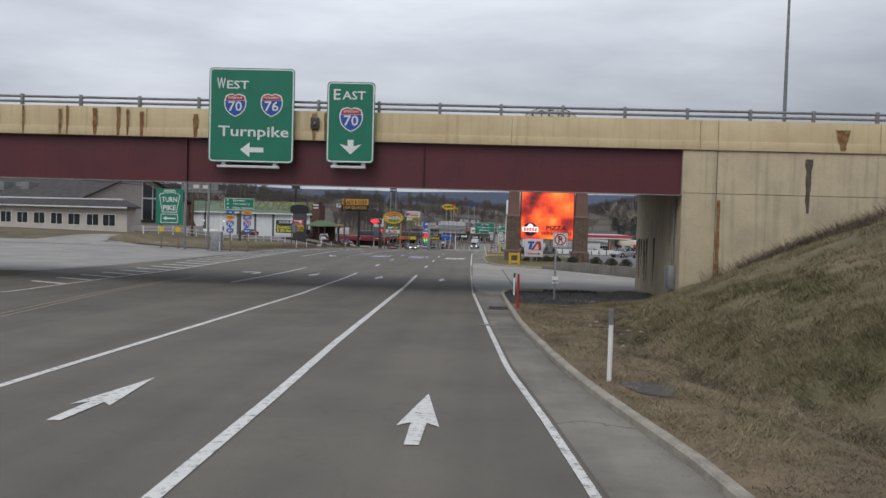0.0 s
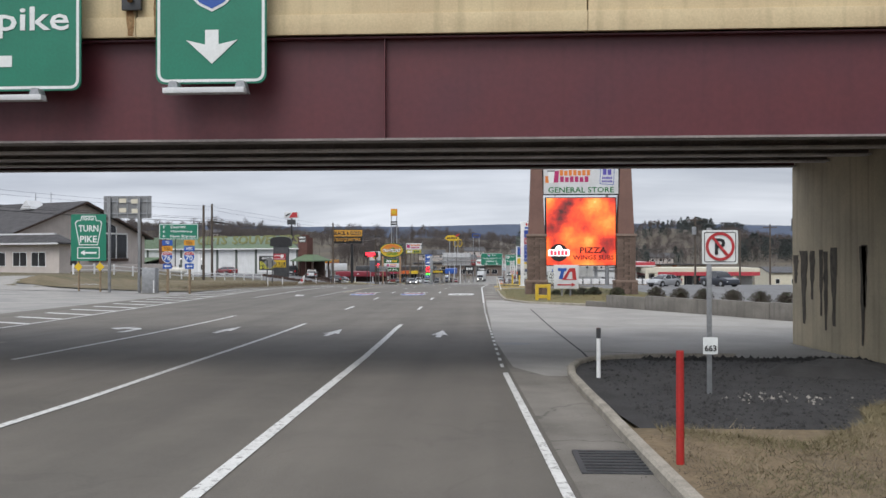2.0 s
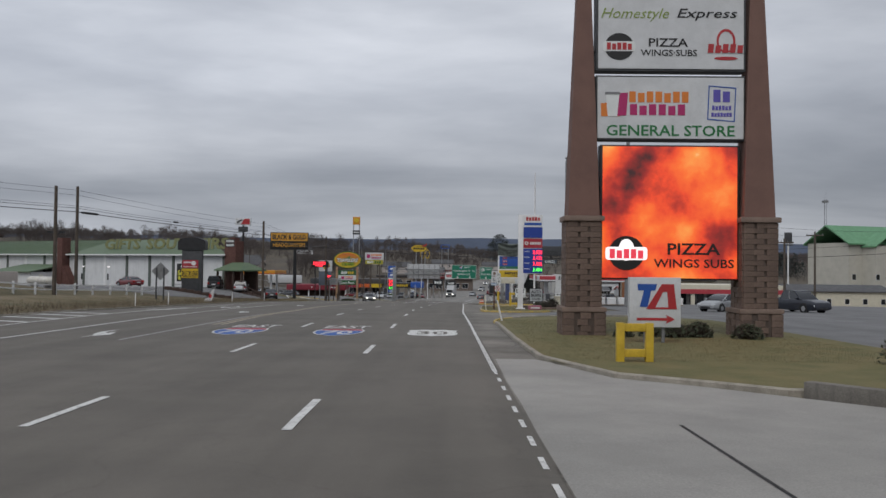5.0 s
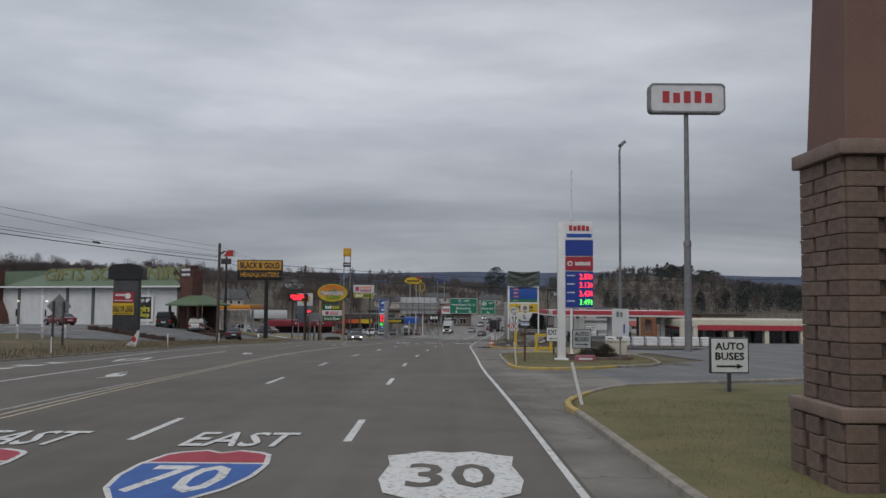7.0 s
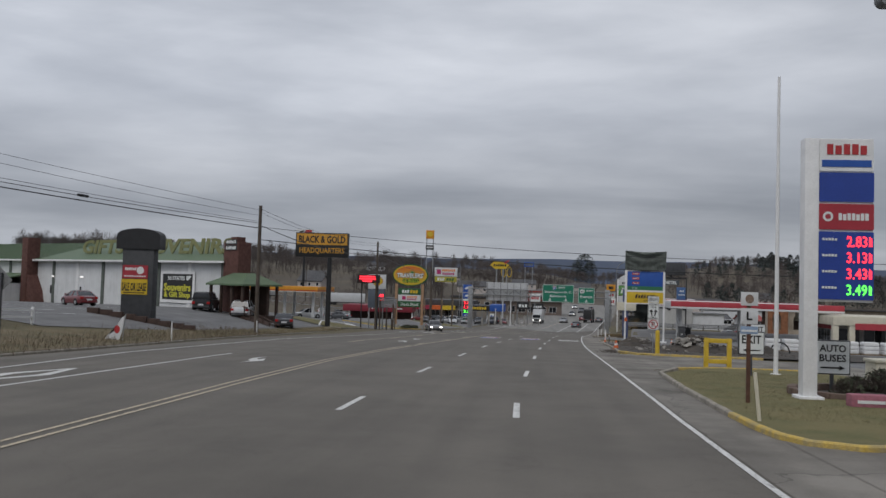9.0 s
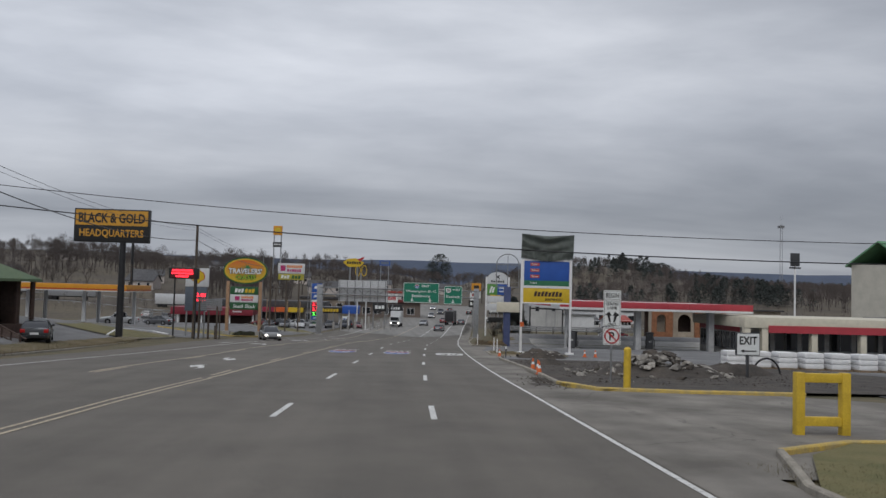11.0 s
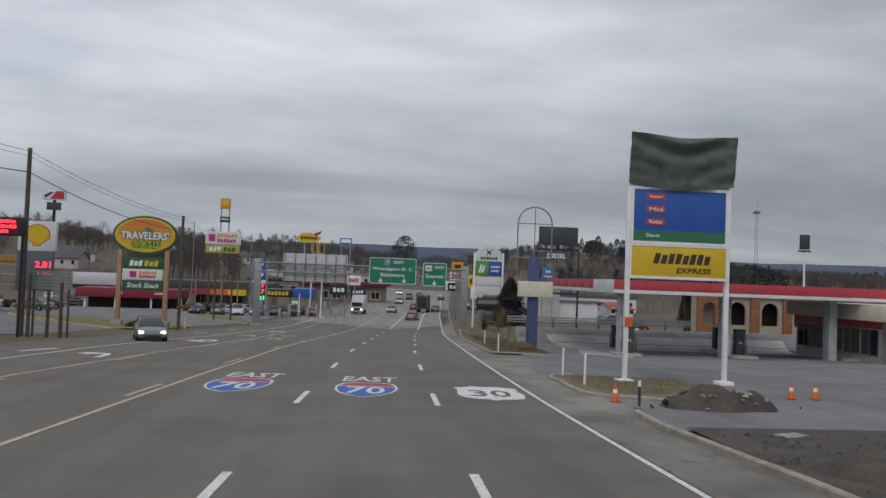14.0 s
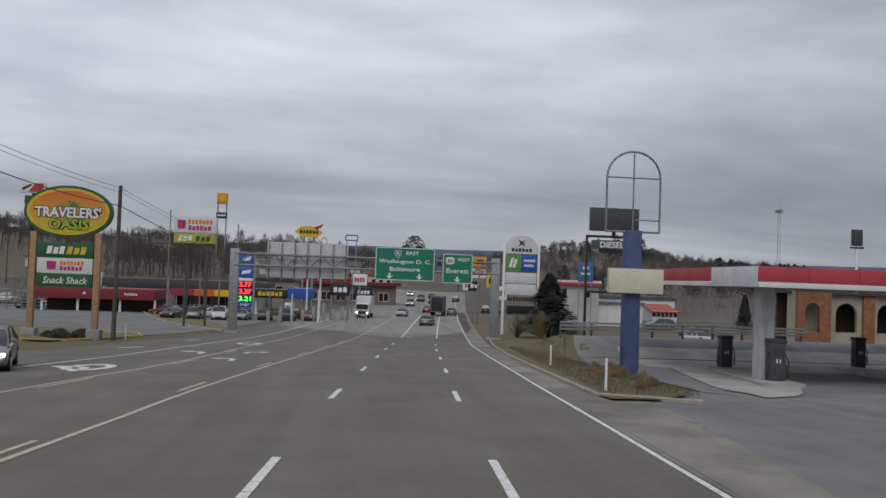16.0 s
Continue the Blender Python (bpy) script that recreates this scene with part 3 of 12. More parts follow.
stripe("lane_line", lambda y: path_x(LINE_L, y), -40, 53, 0.15, PAINT, "solid white lane line")
stripe("lane_line", lambda y: path_x(((-40, -10.8), (40, -11.75), (58, -12.2)), y), 39, 58, 0.13, PAINT, "solid white turn lane line")
dash_starts = [63.2 + 11.95 * i for i in range(16)]
for y0 in dash_starts:
    for f in (LINE_R, LINE_L):
        stripe("lane_dash", lambda y, f=f: path_x(f, y), y0, y0 + 3.0, 0.15, PAINT, "white lane dash")
stripe("lane_line", lambda y: path_x(LINE_R, y), 258, 330, 0.15, PAINT, "solid white lane line")
stripe("lane_line", lambda y: path_x(LINE_L, y), 258, 330, 0.15, PAINT, "solid white lane line")
YEL = ((-40, -10.4), (20, -12.3), (30, -13.9), (56, -15.9), (70, -14.0), (88, -12.15), (104, -12.35), (116, -12.75), (128, -12.95), (138, -12.6), (148, -11.9), (160, -11.78), (178, -11.74), (190, -11.52), (200, -11.6), (213, -11.85), (250, -12.2), (460, -12.2))
for off in (-0.16, 0.16):
    stripe("centre_line", lambda y: path_x(YEL, y) + off, -20, 44, 0.11, PAINT_OLD_Y, "worn yellow centre line")
    stripe("centre_line", lambda y: path_x(YEL, y) + off, 88, 146, 0.10, PAINT_Y, "yellow double centre line")
stripe("centre_line", lambda y: path_x(YEL, y) + 0.06, 146, 330, 0.13, PAINT_Y, "solid yellow centre line")
for i in range(9):
    stripe("centre_dash", lambda y: path_x(YEL, y) - 0.27, 147.5 + 12.05 * i, 150.8 + 12.05 * i, 0.12, PAINT_Y, "yellow dash beside the centre line")
# the far side of the shared turn lane: a solid and a dashed tan line
FAR_YEL = ((146, -16.9), (157, -16.74), (166, -16.6), (177, -17.0), (186, -16.4), (195, -15.9), (204, -15.7), (212, -15.95), (222, -16.6), (232, -17.3), (262, -18.2), (400, -18.5))
stripe("centre_line", lambda y: path_x(FAR_YEL, y), 148, 320, 0.13, PAINT_Y, "solid faded yellow line of the turn lane")
for i in range(8):
    stripe("centre_dash", lambda y: path_x(FAR_YEL, y) + 0.27, 147.7 + 12.05 * i, 151.4 + 12.05 * i, 0.12, PAINT_Y, "faded yellow dash inside the turn lane")
LEFT2 = ((60, -17.0), (78, -16.9), (100, -17.0), (112, -17.6), (131, -18.0))
stripe("lane_line", lambda y: path_x(LEFT2, y), 78, 130, 0.14, PAINT, "white line left of the turn lane")
stripe("lane_line", lambda y: path_x(((79, -12.9), (99, -12.7)), y), 79, 99, 0.14, PAINT_FAINT, "faint white line beside the turn lane")
LEFT1 = ((30, -16.9), (41, -17.9), (55, -18.9), (71, -19.8), (88, -20.6), (104, -20.8), (115, -20.75), (128, -21.9), (150, -21.4), (166, -20.7), (178, -20.55), (187, -20.1), (202, -19.8), (213, -19.8), (223, -20.3), (240, -20.9), (262, -20.9), (400, -21.5))
stripe("edge_line", lambda y: path_x(LEFT1, y), 28, 320, 0.14, PAINT, "white edge line of the opposite side")
for i in range(22):
    y0 = 34 + 3.0 * i
    xl = path_x(LEFT1, y0)
    flat_mark("hatch_bar", [(-0.1, 0), (-2.2 - 0.1 * i, 1.3 + 0.03 * i), (-2.2 - 0.1 * i, 1.75 + 0.03 * i), (-0.1, 0.45)], xl, y0, PAINT, "faded white hatching bar of the traffic island")
for x, y, w in ((-21.2, 106.4, 1.6), (-21.0, 109.0, 1.2), (-21.0, 111.6, 0.9)):
    flat_mark("lane_lettering_bar", [(-w / 2, -0.3), (w / 2, -0.5), (w / 2, 0.3), (-w / 2, 0.5)], x, y, PAINT, "white lane lettering shown as a bar")
for sx in (-1, 1):
    flat_mark("lane_diamond", [(0, -2.9), (0.72 * sx, 0), (0, 2.9), (0, 2.1), (0.36 * sx, 0), (0, -2.1)], -19.0, 116, PAINT, "half of a white outlined lane mark")


def lane_arrow(x, y, turn=None, material=PAINT, s=1.0):
    x += bend(y)
    if turn is None:
        pts = [(-0.085, -1.58), (0.085, -1.58), (0.10, -0.42), (0.27, -0.64), (0.0, 1.58), (-0.27, -0.64), (-0.10, -0.42)]
        label = "white straight-ahead lane arrow"
    else:
        k = turn
        pts = [(0.30 * k, -1.4), (0.55 * k, -1.4), (0.5 * k, 0.2), (0.25 * k, 0.75), (-0.25 * k, 0.85), (-0.2 * k, 1.25), (-0.85 * k, 0.65), (-0.3 * k, 0.0), (-0.28 * k, 0.4), (0.1 * k, 0.35), (0.27 * k, 0.0)]
        label = "white turn arrow"
    flat_mark("lane_arrow", [(a * s, b * s) for a, b in pts], x, y, material, label)


for x, y in ((-0.72, 10.9), (-5.1, 11.4), (-2.2, 47.9), (-5.85, 48.3)):
    lane_arrow(x, y)
lane_arrow(-9.85, 49.4), lane_arrow(-13.6, 49.4, 1)
hooked = [(0.04, 1.98), (-0.08, 1.2), (0.22, 0.55), (0.46, -0.8), (0.26, -1.96), (0.23, -0.84), (0.15, -0.38), (-0.06, -0.03), (-0.11, -0.75), (-0.48, 0.72), (-0.28, 1.17)]
for x, y, k in ((-14.6, 82.0, -1), (-14.66, 102.8, -1), (-15.5, 126.4, -1), (-13.5, 152.8, 1), (-13.5, 160.6, -1)):
    flat_mark("lane_arrow", [(a * k, b * k) for a, b in hooked], x, y, PAINT, "white hooked turn arrow of the centre lane")
lane_arrow(-14.6, 213, 1), lane_arrow(-14.8, 221, -1)
for y in (187, 204):
    lane_arrow(-18.0, y, 1, PAINT, 1.2)
for s in (0, 180):
    rim_ = [(math.cos(radians(s + a)), math.sin(radians(s + a))) for a in range(0, 181, 15)]
    for rx0, ry0 in ((-14.0, 204.8), (-11.7, 235.0)):
        flat_mark("lane_ring", [(0.85 * p, 2.0 * q) for p, q in rim_] + [(0.5 * p, 1.3 * q) for p, q in rim_[::-1]], rx0, ry0, PAINT, "half of a white oval ring painted on the lane")
lane_arrow(-17.8, 219.5, 1, PAINT, 1.2)
for bx, by in ((-22.6, 223.5), (-23.4, 239.7), (-21.3, 189.3)):
    flat_mark("lane_bar", [(-0.5, -1.3), (-0.2, -1.4), (0.5, 1.3), (0.2, 1.4)], bx + bend(by), by, PAINT, "short white bar painted on the far lane")
for pts_, hx, hy in (([(-0.5, -1.2), (0.3, -1.4), (0.6, 0.3), (0.4, 1.4), (-0.2, 1.1), (-0.45, 0.2)], 0.95, 148.4), ([(-0.35, -0.6), (0.3, -0.5), (0.5, 0.3), (0.1, 0.8), (-0.4, 0.3)], 0.4, 146.0)):
    ragged = [(a + (b_ - a) * f + 0.13 * noise.noise((hx + a * 3 + f * 5, hy + c * 3, 0.7)), c + (d - c) * f + 0.2 * noise.noise((hy + c * 2 + f * 4, hx + a, 3.7))) for (a, c), (b_, d) in zip(pts_, pts_[1:] + pts_[:1]) for f in (0.0, 0.25, 0.5, 0.75)]
    flat_mark("dug_hole", ragged, hx, hy, DIRT, "dark dug patch at the broken kerb", 0.036)


def swung(pts, turn):
    c, k = math.cos(radians(turn)), math.sin(radians(turn))
    return [(a * c - b * k, a * k + b * c) for a, b in pts]


def road_word(s, w, h, x, y, material, parent=None, turn=0.0):
    me = word_mesh(s, w, h, 0.012, 0.002)
    for v in me.vertices:
        v.co.x, v.co.y = swung([(v.co.x, v.co.y)], turn)[0]
        v.co.z = T(x + v.co.x, y + v.co.y) + 0.036 - profile(y) + (0.003 if v.co.z > 0 else 0)
    me.materials.append(material)
    ob = new("lettering", me)
    ob.location = (x, y, profile(y))
    if parent:
        ob.parent = parent
        ob.location = (x, y, profile(y))
        return ob
    return tagged(ob, "white word painted on the road", "road marking", kind="structure")


def road_interstate(number, x, y, w=2.0, h=3.9, turn=0.0):
    """An interstate shield painted long on the lane, with EAST beyond it."""
    base = flat_mark("painted_shield", swung(shield_pts(w, h), turn), x, y, PAINT, "red, white and blue interstate shield painted on the lane")
    flat_mark("blue_field", swung([(a, min(b, 0.2 * h)) for a, b in shield_pts(w * 0.92, h * 0.94)], turn), x, y, PAINT_BLUE, dz=0.035, parent=base)
    flat_mark("red_crown", swung(crown_pts(w * 0.92, h * 0.94), turn), x, y, PAINT_RED, dz=0.0355, parent=base)
    (dx, dy), (ex_, ey) = swung([(0, -h * 0.06), (0, h * 0.5 + 1.15)], turn)
    road_word(number, w * 0.60, h * 0.44, x + dx, y + dy, PAINT, base, turn)
    road_word("EAST", w * 0.92, h * 0.39, x + ex_, y + ey, PAINT, None, turn)


def road_route(number, x, y, w=2.0, h=3.9, turn=0.0):
    base = flat_mark("painted_route_shield", swung(route_pts(w, h), turn), x, y, PAINT, "white route shield painted on the lane")
    road_word(number, w * 0.62, h * 0.44, x, y - h * 0.02, ASPHALT, base, turn)


road_interstate("70", -6.3, 84.0, 2.0, 4.2), road_interstate("70", -10.2, 84.0, 2.0, 4.2), road_route("30", -2.6, 84.2)
road_interstate("70", -4.4, 174.6, 1.95, 4.5, -4.0), road_interstate("70", -8.27, 175.25, 1.95, 4.5, -4.0), road_route("30", -0.7, 174.2, 2.0, 4.1, -4.0)

# ---- side surfaces ----
ribbon("driveway", [(36.5, 0.5, 8.0), (38, -0.1, 8.1), (44.7, -0.4, 8.1), (44.75, -0.4, 44), (48, -0.45, 46), (52, -0.5, 14), (55, -0.5, 11.9), (59, -0.55, 9.9), (63, -0.6, 7.6), (66, -0.6, 5.8), (69, -0.65, 3.0), (74, -0.65, 0.4)], 0.029, DRIVE, "pale concrete side entrance with sealed joints", "driveway")
ribbon("parking_lot", [(53, 14.5, 46), (60, 13, 60), (66, 11.9, 66), (70, 11.9, 70), (100, 11.9, 80), (104, 2, 80), (110, 2, 80), (120, 12, 80), (190, 12, 80), (200, 8, 60), (232, 12, 50), (250, 16, 40)], 0.02, LOT, "grey asphalt plaza lot", "parking lot")
ribbon("driveway", [(93, 0.6, 3), (99, 0.6, 12.2), (106, 0.6, 12.2), (111.5, 0.6, 9)], 0.024, LOT, "asphalt plaza entrance", "driveway")
ribbon("apron", [(92.6, 0.28, 0.36), (94.2, 0.3, 0.8), (96, 0.32, 1.6), (98, 0.35, 2.7), (100, 0.38, 3.4), (104, 0.4, 3.3), (108, 0.4, 2.8), (109.4, 0.4, 2.2)], 0.033, SHOULDER, "paler patched apron at the plaza entrance", "pavement")
ribbon("driveway", [(128, 0.8, 9), (134, 0.8, 12.2), (140, 0.8, 12.2), (144.5, 1.0, 6)], 0.024, SHOULDER, "patched asphalt station exit", "driveway")
ribbon("driveway", [(158, 2.2, 4), (164, 2.1, 12.2), (171, 2.4, 12.2), (179, 2.75, 12.2), (182, 2.5, 12.2), (195, 3.0, 12.2), (200, 3.4, 12.2)], 0.0215, LOT, "asphalt forecourt of the closed station", "driveway")
ribbon("ramp_road", [(44, -30, -24), (50, -70, -24), (82, -70, -24), (86, -50, -24), (100, -28, -24)], 0.02, CONCRETE, "pale concrete ramp road joining the main road", "road", across=4)
ribbon("parking_lot", [(138, -75, -32), (150, -75, -28.2), (165, -75, -27.6), (190, -75, -28), (196, -60, -27), (199, -50, -28)], 0.02, LOT, "asphalt lot of the gift shop", "parking lot", across=1.5)
ribbon("parking_lot", [(239, -60, -24.2), (247, -75, -22.4), (262, -75, -18.6), (290, -75, -15.4), (312, -70, -13.2), (326, -60, -12)], 0.022, LOT, "worn asphalt lot of the travel stop", "parking lot", across=4)
ribbon("apron", [(222, 17, 30), (225, 15, 38), (231.5, 15, 40)], 0.026, APRON, "pale concrete apron behind the closed canopy", "pavement")
ribbon("gutter", [(181.6, 1.2, 2.5), (186, 1.5, 3.2), (190, 1.8, 3.9), (196.5, 2.25, 4.6)], 0.034, SHOULDER, "broken pale gutter across the forecourt entrance", "gutter")
ribbon("parking_lot", [(202, -75, -27), (208, -75, -25.5), (232, -75, -26), (238, -75, -29), (262, -60, -30)], 0.02, LOT, "asphalt forecourt of the fuel station", "parking lot", across=4)


def kerb(name, pts, material=KERB, h=0.15, w=0.16, label="worn concrete kerb"):
    """A kerb swept along x, y points."""
    bm = bmesh.new()
    fine_ = []
    for a, b in zip(pts, pts[1:]):
        n = max(1, int(math.dist(a, b) / 1.0))
        fine_ += [(a[0] + (b[0] - a[0]) * i / n, a[1] + (b[1] - a[1]) * i / n) for i in range(n)]
    fine_.append(pts[-1])
    rows = []
    for i, (x, y) in enumerate(fine_):
        ax, ay = fine_[max(0, i - 1)]
        bx, by = fine_[min(len(fine_) - 1, i + 1)]
        d = Vector((bx - ax, by - ay)).normalized()
        nx, ny = d.y, -d.x
        z = T(x, y)
        prof = ((-w / 2, -0.1), (-w / 2, h - 0.03), (-w / 2 + 0.03, h), (w / 2 - 0.03, h), (w / 2, h - 0.03), (w / 2, -0.1))
        j = 0.012 * noise.noise((x * 0.9, y * 0.9, 0))
        rows.append([bm.verts.new((x + nx * (o + j), y + ny * (o + j), z + zz + (j if zz > 0 else 0))) for o, zz in prof])
    for a, b in zip(rows, rows[1:]):
        for k in range(5):
            bm.faces.new((a[k], a[k + 1], b[k + 1], b[k]))
    for r in (rows[0], rows[-1]):
        bm.faces.new(r)
    return tagged(part(name, bm, material, None), label, "kerb", kind="structure")


kerb("kerb", [(4.2, -20), (2.6, 5), (2.36, 8.8), (2.1, 10.8), (1.9, 12.4), (1.62, 15.2), (1.36, 19.5), (1.22, 22), (1.13, 25), (1.06, 29), (1.02, 32), (0.98, 34.5), (0.98, 36.2), (1.08, 37.4), (1.35, 38.6), (1.8, 39.3), (2.5, 39.75), (3.3, 39.95), (5.2, 40.1)])
ribbon("lawn", [(67.6, 4.7, 6.4), (70, 1.9, 12), (73, 0.75, 12), (78, 0.5, 12), (88, 0.45, 12), (91.5, 0.38, 12), (93.3, 0.5, 12), (94.8, 1.0, 12), (95.8, 1.42, 12), (97.2, 2.1, 11.6), (98.2, 2.75, 11), (99.5, 4.7, 10)], 0.10, LAWN, "mown brownish winter lawn round the plaza sign", "lawn")
kerb("kerb", [(6.5, 67.4), (4.7, 67.6), (1.85, 70), (0.6, 74), (0.42, 80), (0.36, 86), (0.3, 91.2)])
kerb("painted_kerb", [(0.3, 91.2), (0.25, 92.1), (0.37, 93.3), (0.6, 94.1), (0.88, 94.8), (1.29, 95.8)], KERB_Y, label="kerb corner with worn yellow paint")
kerb("kerb", [(1.29, 95.8), (1.98, 97.2), (2.63, 98.2), (3.5, 98.9), (4.6, 99.5), (6.6, 100.6), (10.7, 102.6)])
ribbon("lawn", [(108.7, 1.2, 2.4), (109.4, 0.55, 3.7), (111, 0.42, 5.1), (112.3, 0.42, 6.9), (114.7, 0.45, 8.0), (120, 0.55, 9.0), (127, 0.95, 9.5), (130, 2.4, 8.5), (131.5, 4, 8)], 0.10, LAWN, "mown brownish lawn island under the price sign", "lawn")
kerb("kerb", [(9.7, 128.5), (9.1, 120.5), (8.1, 114.7), (6.94, 112.2), (5.1, 110.9)])
kerb("painted_kerb", [(5.1, 110.9), (3.64, 109.2), (2.4, 108.6), (1.46, 108.4), (0.7, 108.8), (0.4, 109.6), (0.3, 111), (0.3, 113)], KERB_Y, label="kerb corner with worn yellow paint")
kerb("kerb", [(0.3, 113), (0.45, 120), (0.8, 127), (2.0, 130.4)])
kerb("painted_kerb", [(2.0, 130.4), (4, 131.6), (8, 131.8)], KERB_Y, label="kerb with worn yellow paint")
ribbon("construction_ground", [(143.6, 2.2, 18), (146, 1.2, 20), (152, 1.5, 20), (160, 1.9, 18), (165, 2.2, 12), (167, 2.4, 10)], 0.09, DIRT, "churned dark earth of a dug-up station corner", "ground")
kerb("kerb", [(1.2, 146.5), (1.45, 151), (1.75, 157), (1.9, 164), (1.95, 167.2), (2.26, 169.7)], label="broken concrete kerb beside the dug earth")
kerb("painted_kerb", [(9, 143.0), (5, 143.2), (2.0, 143.8), (1.2, 146.5)], KERB_Y, label="kerb corner with worn yellow paint")
ribbon("verge", [(172.9, 4.4, 7.5), (173.8, 3.2, 7.7), (174.5, 2.6, 7.8), (176, 2.5, 7.9), (178.9, 2.75, 7.6), (180.4, 2.85, 5.6), (181.5, 3.3, 4.4)], 0.10, BANK, "patchy verge under the covered price sign", "verge")
kerb("kerb", [(4.33, 172.8), (3.88, 173.2), (3.34, 173.6), (2.79, 173.9), (2.46, 174.4), (2.35, 175.2), (2.46, 177), (2.66, 178.8), (2.68, 180.4), (3.1, 181.4), (3.9, 181.8)], h=0.12)
ribbon("gutter", [(155, 1.2, 1.7), (164, 1.7, 2.1), (168, 1.9, 2.5), (172, 2.05, 2.68), (177, 2.35, 2.8), (181.5, 2.6, 3.0)], 0.03, SHOULDER, "narrow pale gutter beside the kerb", "gutter")
ribbon("verge", [(195.6, 3.4, 4.8), (197.5, 3.3, 6.5), (206, 4.3, 7.0), (225, 6.0, 9.5), (243, 8.0, 14), (262, 10.6, 20)], 0.10, GRASS, "brown weedy verge beside the road", "verge")
kerb("kerb", [(6.0, 195.2), (3.3, 196.8), (4.2, 207), (6.0, 226), (8.0, 243), (10.6, 262)])
ribbon("verge", [(88, -40, -24.6), (112, -36, -24.6), (140, -30, -24.6), (150, -28.2, -24.8), (165, -27.6, -25), (190, -27.5, -26.2), (197, -27.5, -26.5)], 0.10, BANK, "long brown weedy verge beside the road", "verge")
ribbon("lawn", [(188, -33, -27.2), (192, -33, -26.2), (199, -34, -26.0), (202, -31, -26.5), (204, -28, -26.8)], 0.10, LAWN, "small grass island with sign posts", "lawn")
kerb("kerb", [(-27.4, 188), (-26.3, 191), (-26.0, 198), (-26.8, 203.5), (-30, 203.6)])
kerb("kerb", [(-24.3, 92), (-24.3, 120), (-24.3, 150), (-24.6, 165), (-25.6, 186)], h=0.1)
ribbon("lawn", [(229, -35, -24), (233, -35, -23), (239, -34, -22), (245, -32, -21.9), (251, -28, -24)], 0.10, LAWN, "narrow grass strip under the oval sign", "lawn")
kerb("kerb", [(-35, 228.5), (-26, 228.7), (-23.4, 231), (-22.2, 239), (-21.8, 245), (-23.6, 251), (-28, 251.6)], KERB_Y, label="worn kerb with yellow paint")
ribbon("lawn", [(261.5, -17.7, -17.2), (266, -21, -17.8), (275, -26, -20), (288, -31.4, -25.2), (301, -35, -31.5), (307.5, -36.9, -36.6)], 0.10, LAWN, "curved grass island between the lot and the road", "lawn")
kerb("kerb", [(-36.9, 307.8), (-35.1, 301), (-31.5, 288), (-26.1, 275), (-21.1, 266), (-17.7, 261.4), (-17.1, 263)], CONCRETE, 0.18, 0.3, "pale concrete kerb of the curved island")
kerb("kerb", [(-28.6, 188), (-30, 194), (-31.4, 200), (-31.4, 205), (-30.6, 209.6), (-28.6, 208)], WHITE, 0.14, 0.2, "white painted kerb round the sign island")
ribbon("far_road", [(258, -8.4, -8.0), (263, -13.5, -4.6), (268, -15, -3.2), (274, -22, -0.6), (282, -25, 0.5), (300, -25, 0.6), (330, -24, 0.8), (460, -22, 1.6)], 0.026, FAR_ASPHALT, "paler worn asphalt past the crossing", "road", follow=True)
ribbon("sidewalk", [(84, -60, -24.5), (87.4, -60, -24.5)], 0.05, CONCRETE, "pale concrete sidewalk strip along the ramp", "sidewalk")
ribbon("tar_patch", [(29.2, 2.2, 3.2), (30.0, 1.6, 4.0), (30.8, 1.3, 4.3), (32, 1.18, 4.7), (34.2, 1.1, 6.9), (36.2, 1.06, 8.1), (37.4, 1.16, 8.1), (38.6, 1.43, 8.1), (39.3, 1.88, 8.1), (39.7, 2.55, 8.1), (39.88, 3.35, 8.1), (40.02, 5.3, 8.1)], 0.05, BLACKTOP, "black tar patch round the kerb end under the bridge", "pavement", across=0.6)
ribbon("verge", [(-20, 4.2, 5.5), (5, 2.68, 5.1), (8.8, 2.44, 4.8), (12.4, 1.98, 4.3), (15.3, 1.7, 3.6), (19.5, 1.44, 3.25), (24, 1.24, 3.2), (28, 1.16, 3.9), (30.6, 1.1, 4.6)], 0.09, VERGE_G, "straw-brown verge with leaf litter behind the kerb", "verge", across=0.5)

for x0, y0, x1, y1 in ((1.65, 64, 1.78, 41.7), (1.785, 41.68, 1.73, 39.5), (1.84, 41.66, 3.3, 41.3)):
    bm = bmesh.new()
    n = 12 if y0 > 60 else 3
    d = Vector((x1 - x0, y1 - y0)).normalized()
    rows = []
    for i in range(n + 1):
        x, y = x0 + (x1 - x0) * i / n, y0 + (y1 - y0) * i / n
        rows.append([bm.verts.new((x + s * d.y * 0.03, y - s * d.x * 0.03, T(x, y) + 0.034)) for s in (-1, 1)])
    for a, b in zip(rows, rows[1:]):
        bm.faces.new((a[0], a[1], b[1], b[0]))
    tagged(part("joint_seal", bm, SEAL, None), "black tar seal in a concrete joint", "joint", kind="structure")

# ---- bridge ----
BY0, BY1 = 34.8, 44.6          # near and far faces
XR, XL = 8.15, -27.0           # faces of the abutments
bridge = thing("overpass_bridge", 0, BY0, "steel girder overpass with cream concrete parapet, rust-streaked", "bridge", z=0)
bridge["kind"] = "structure"


def bpart(name, bm, material, label="", parent=None):
    return part(name, bm, material, parent or bridge, label)


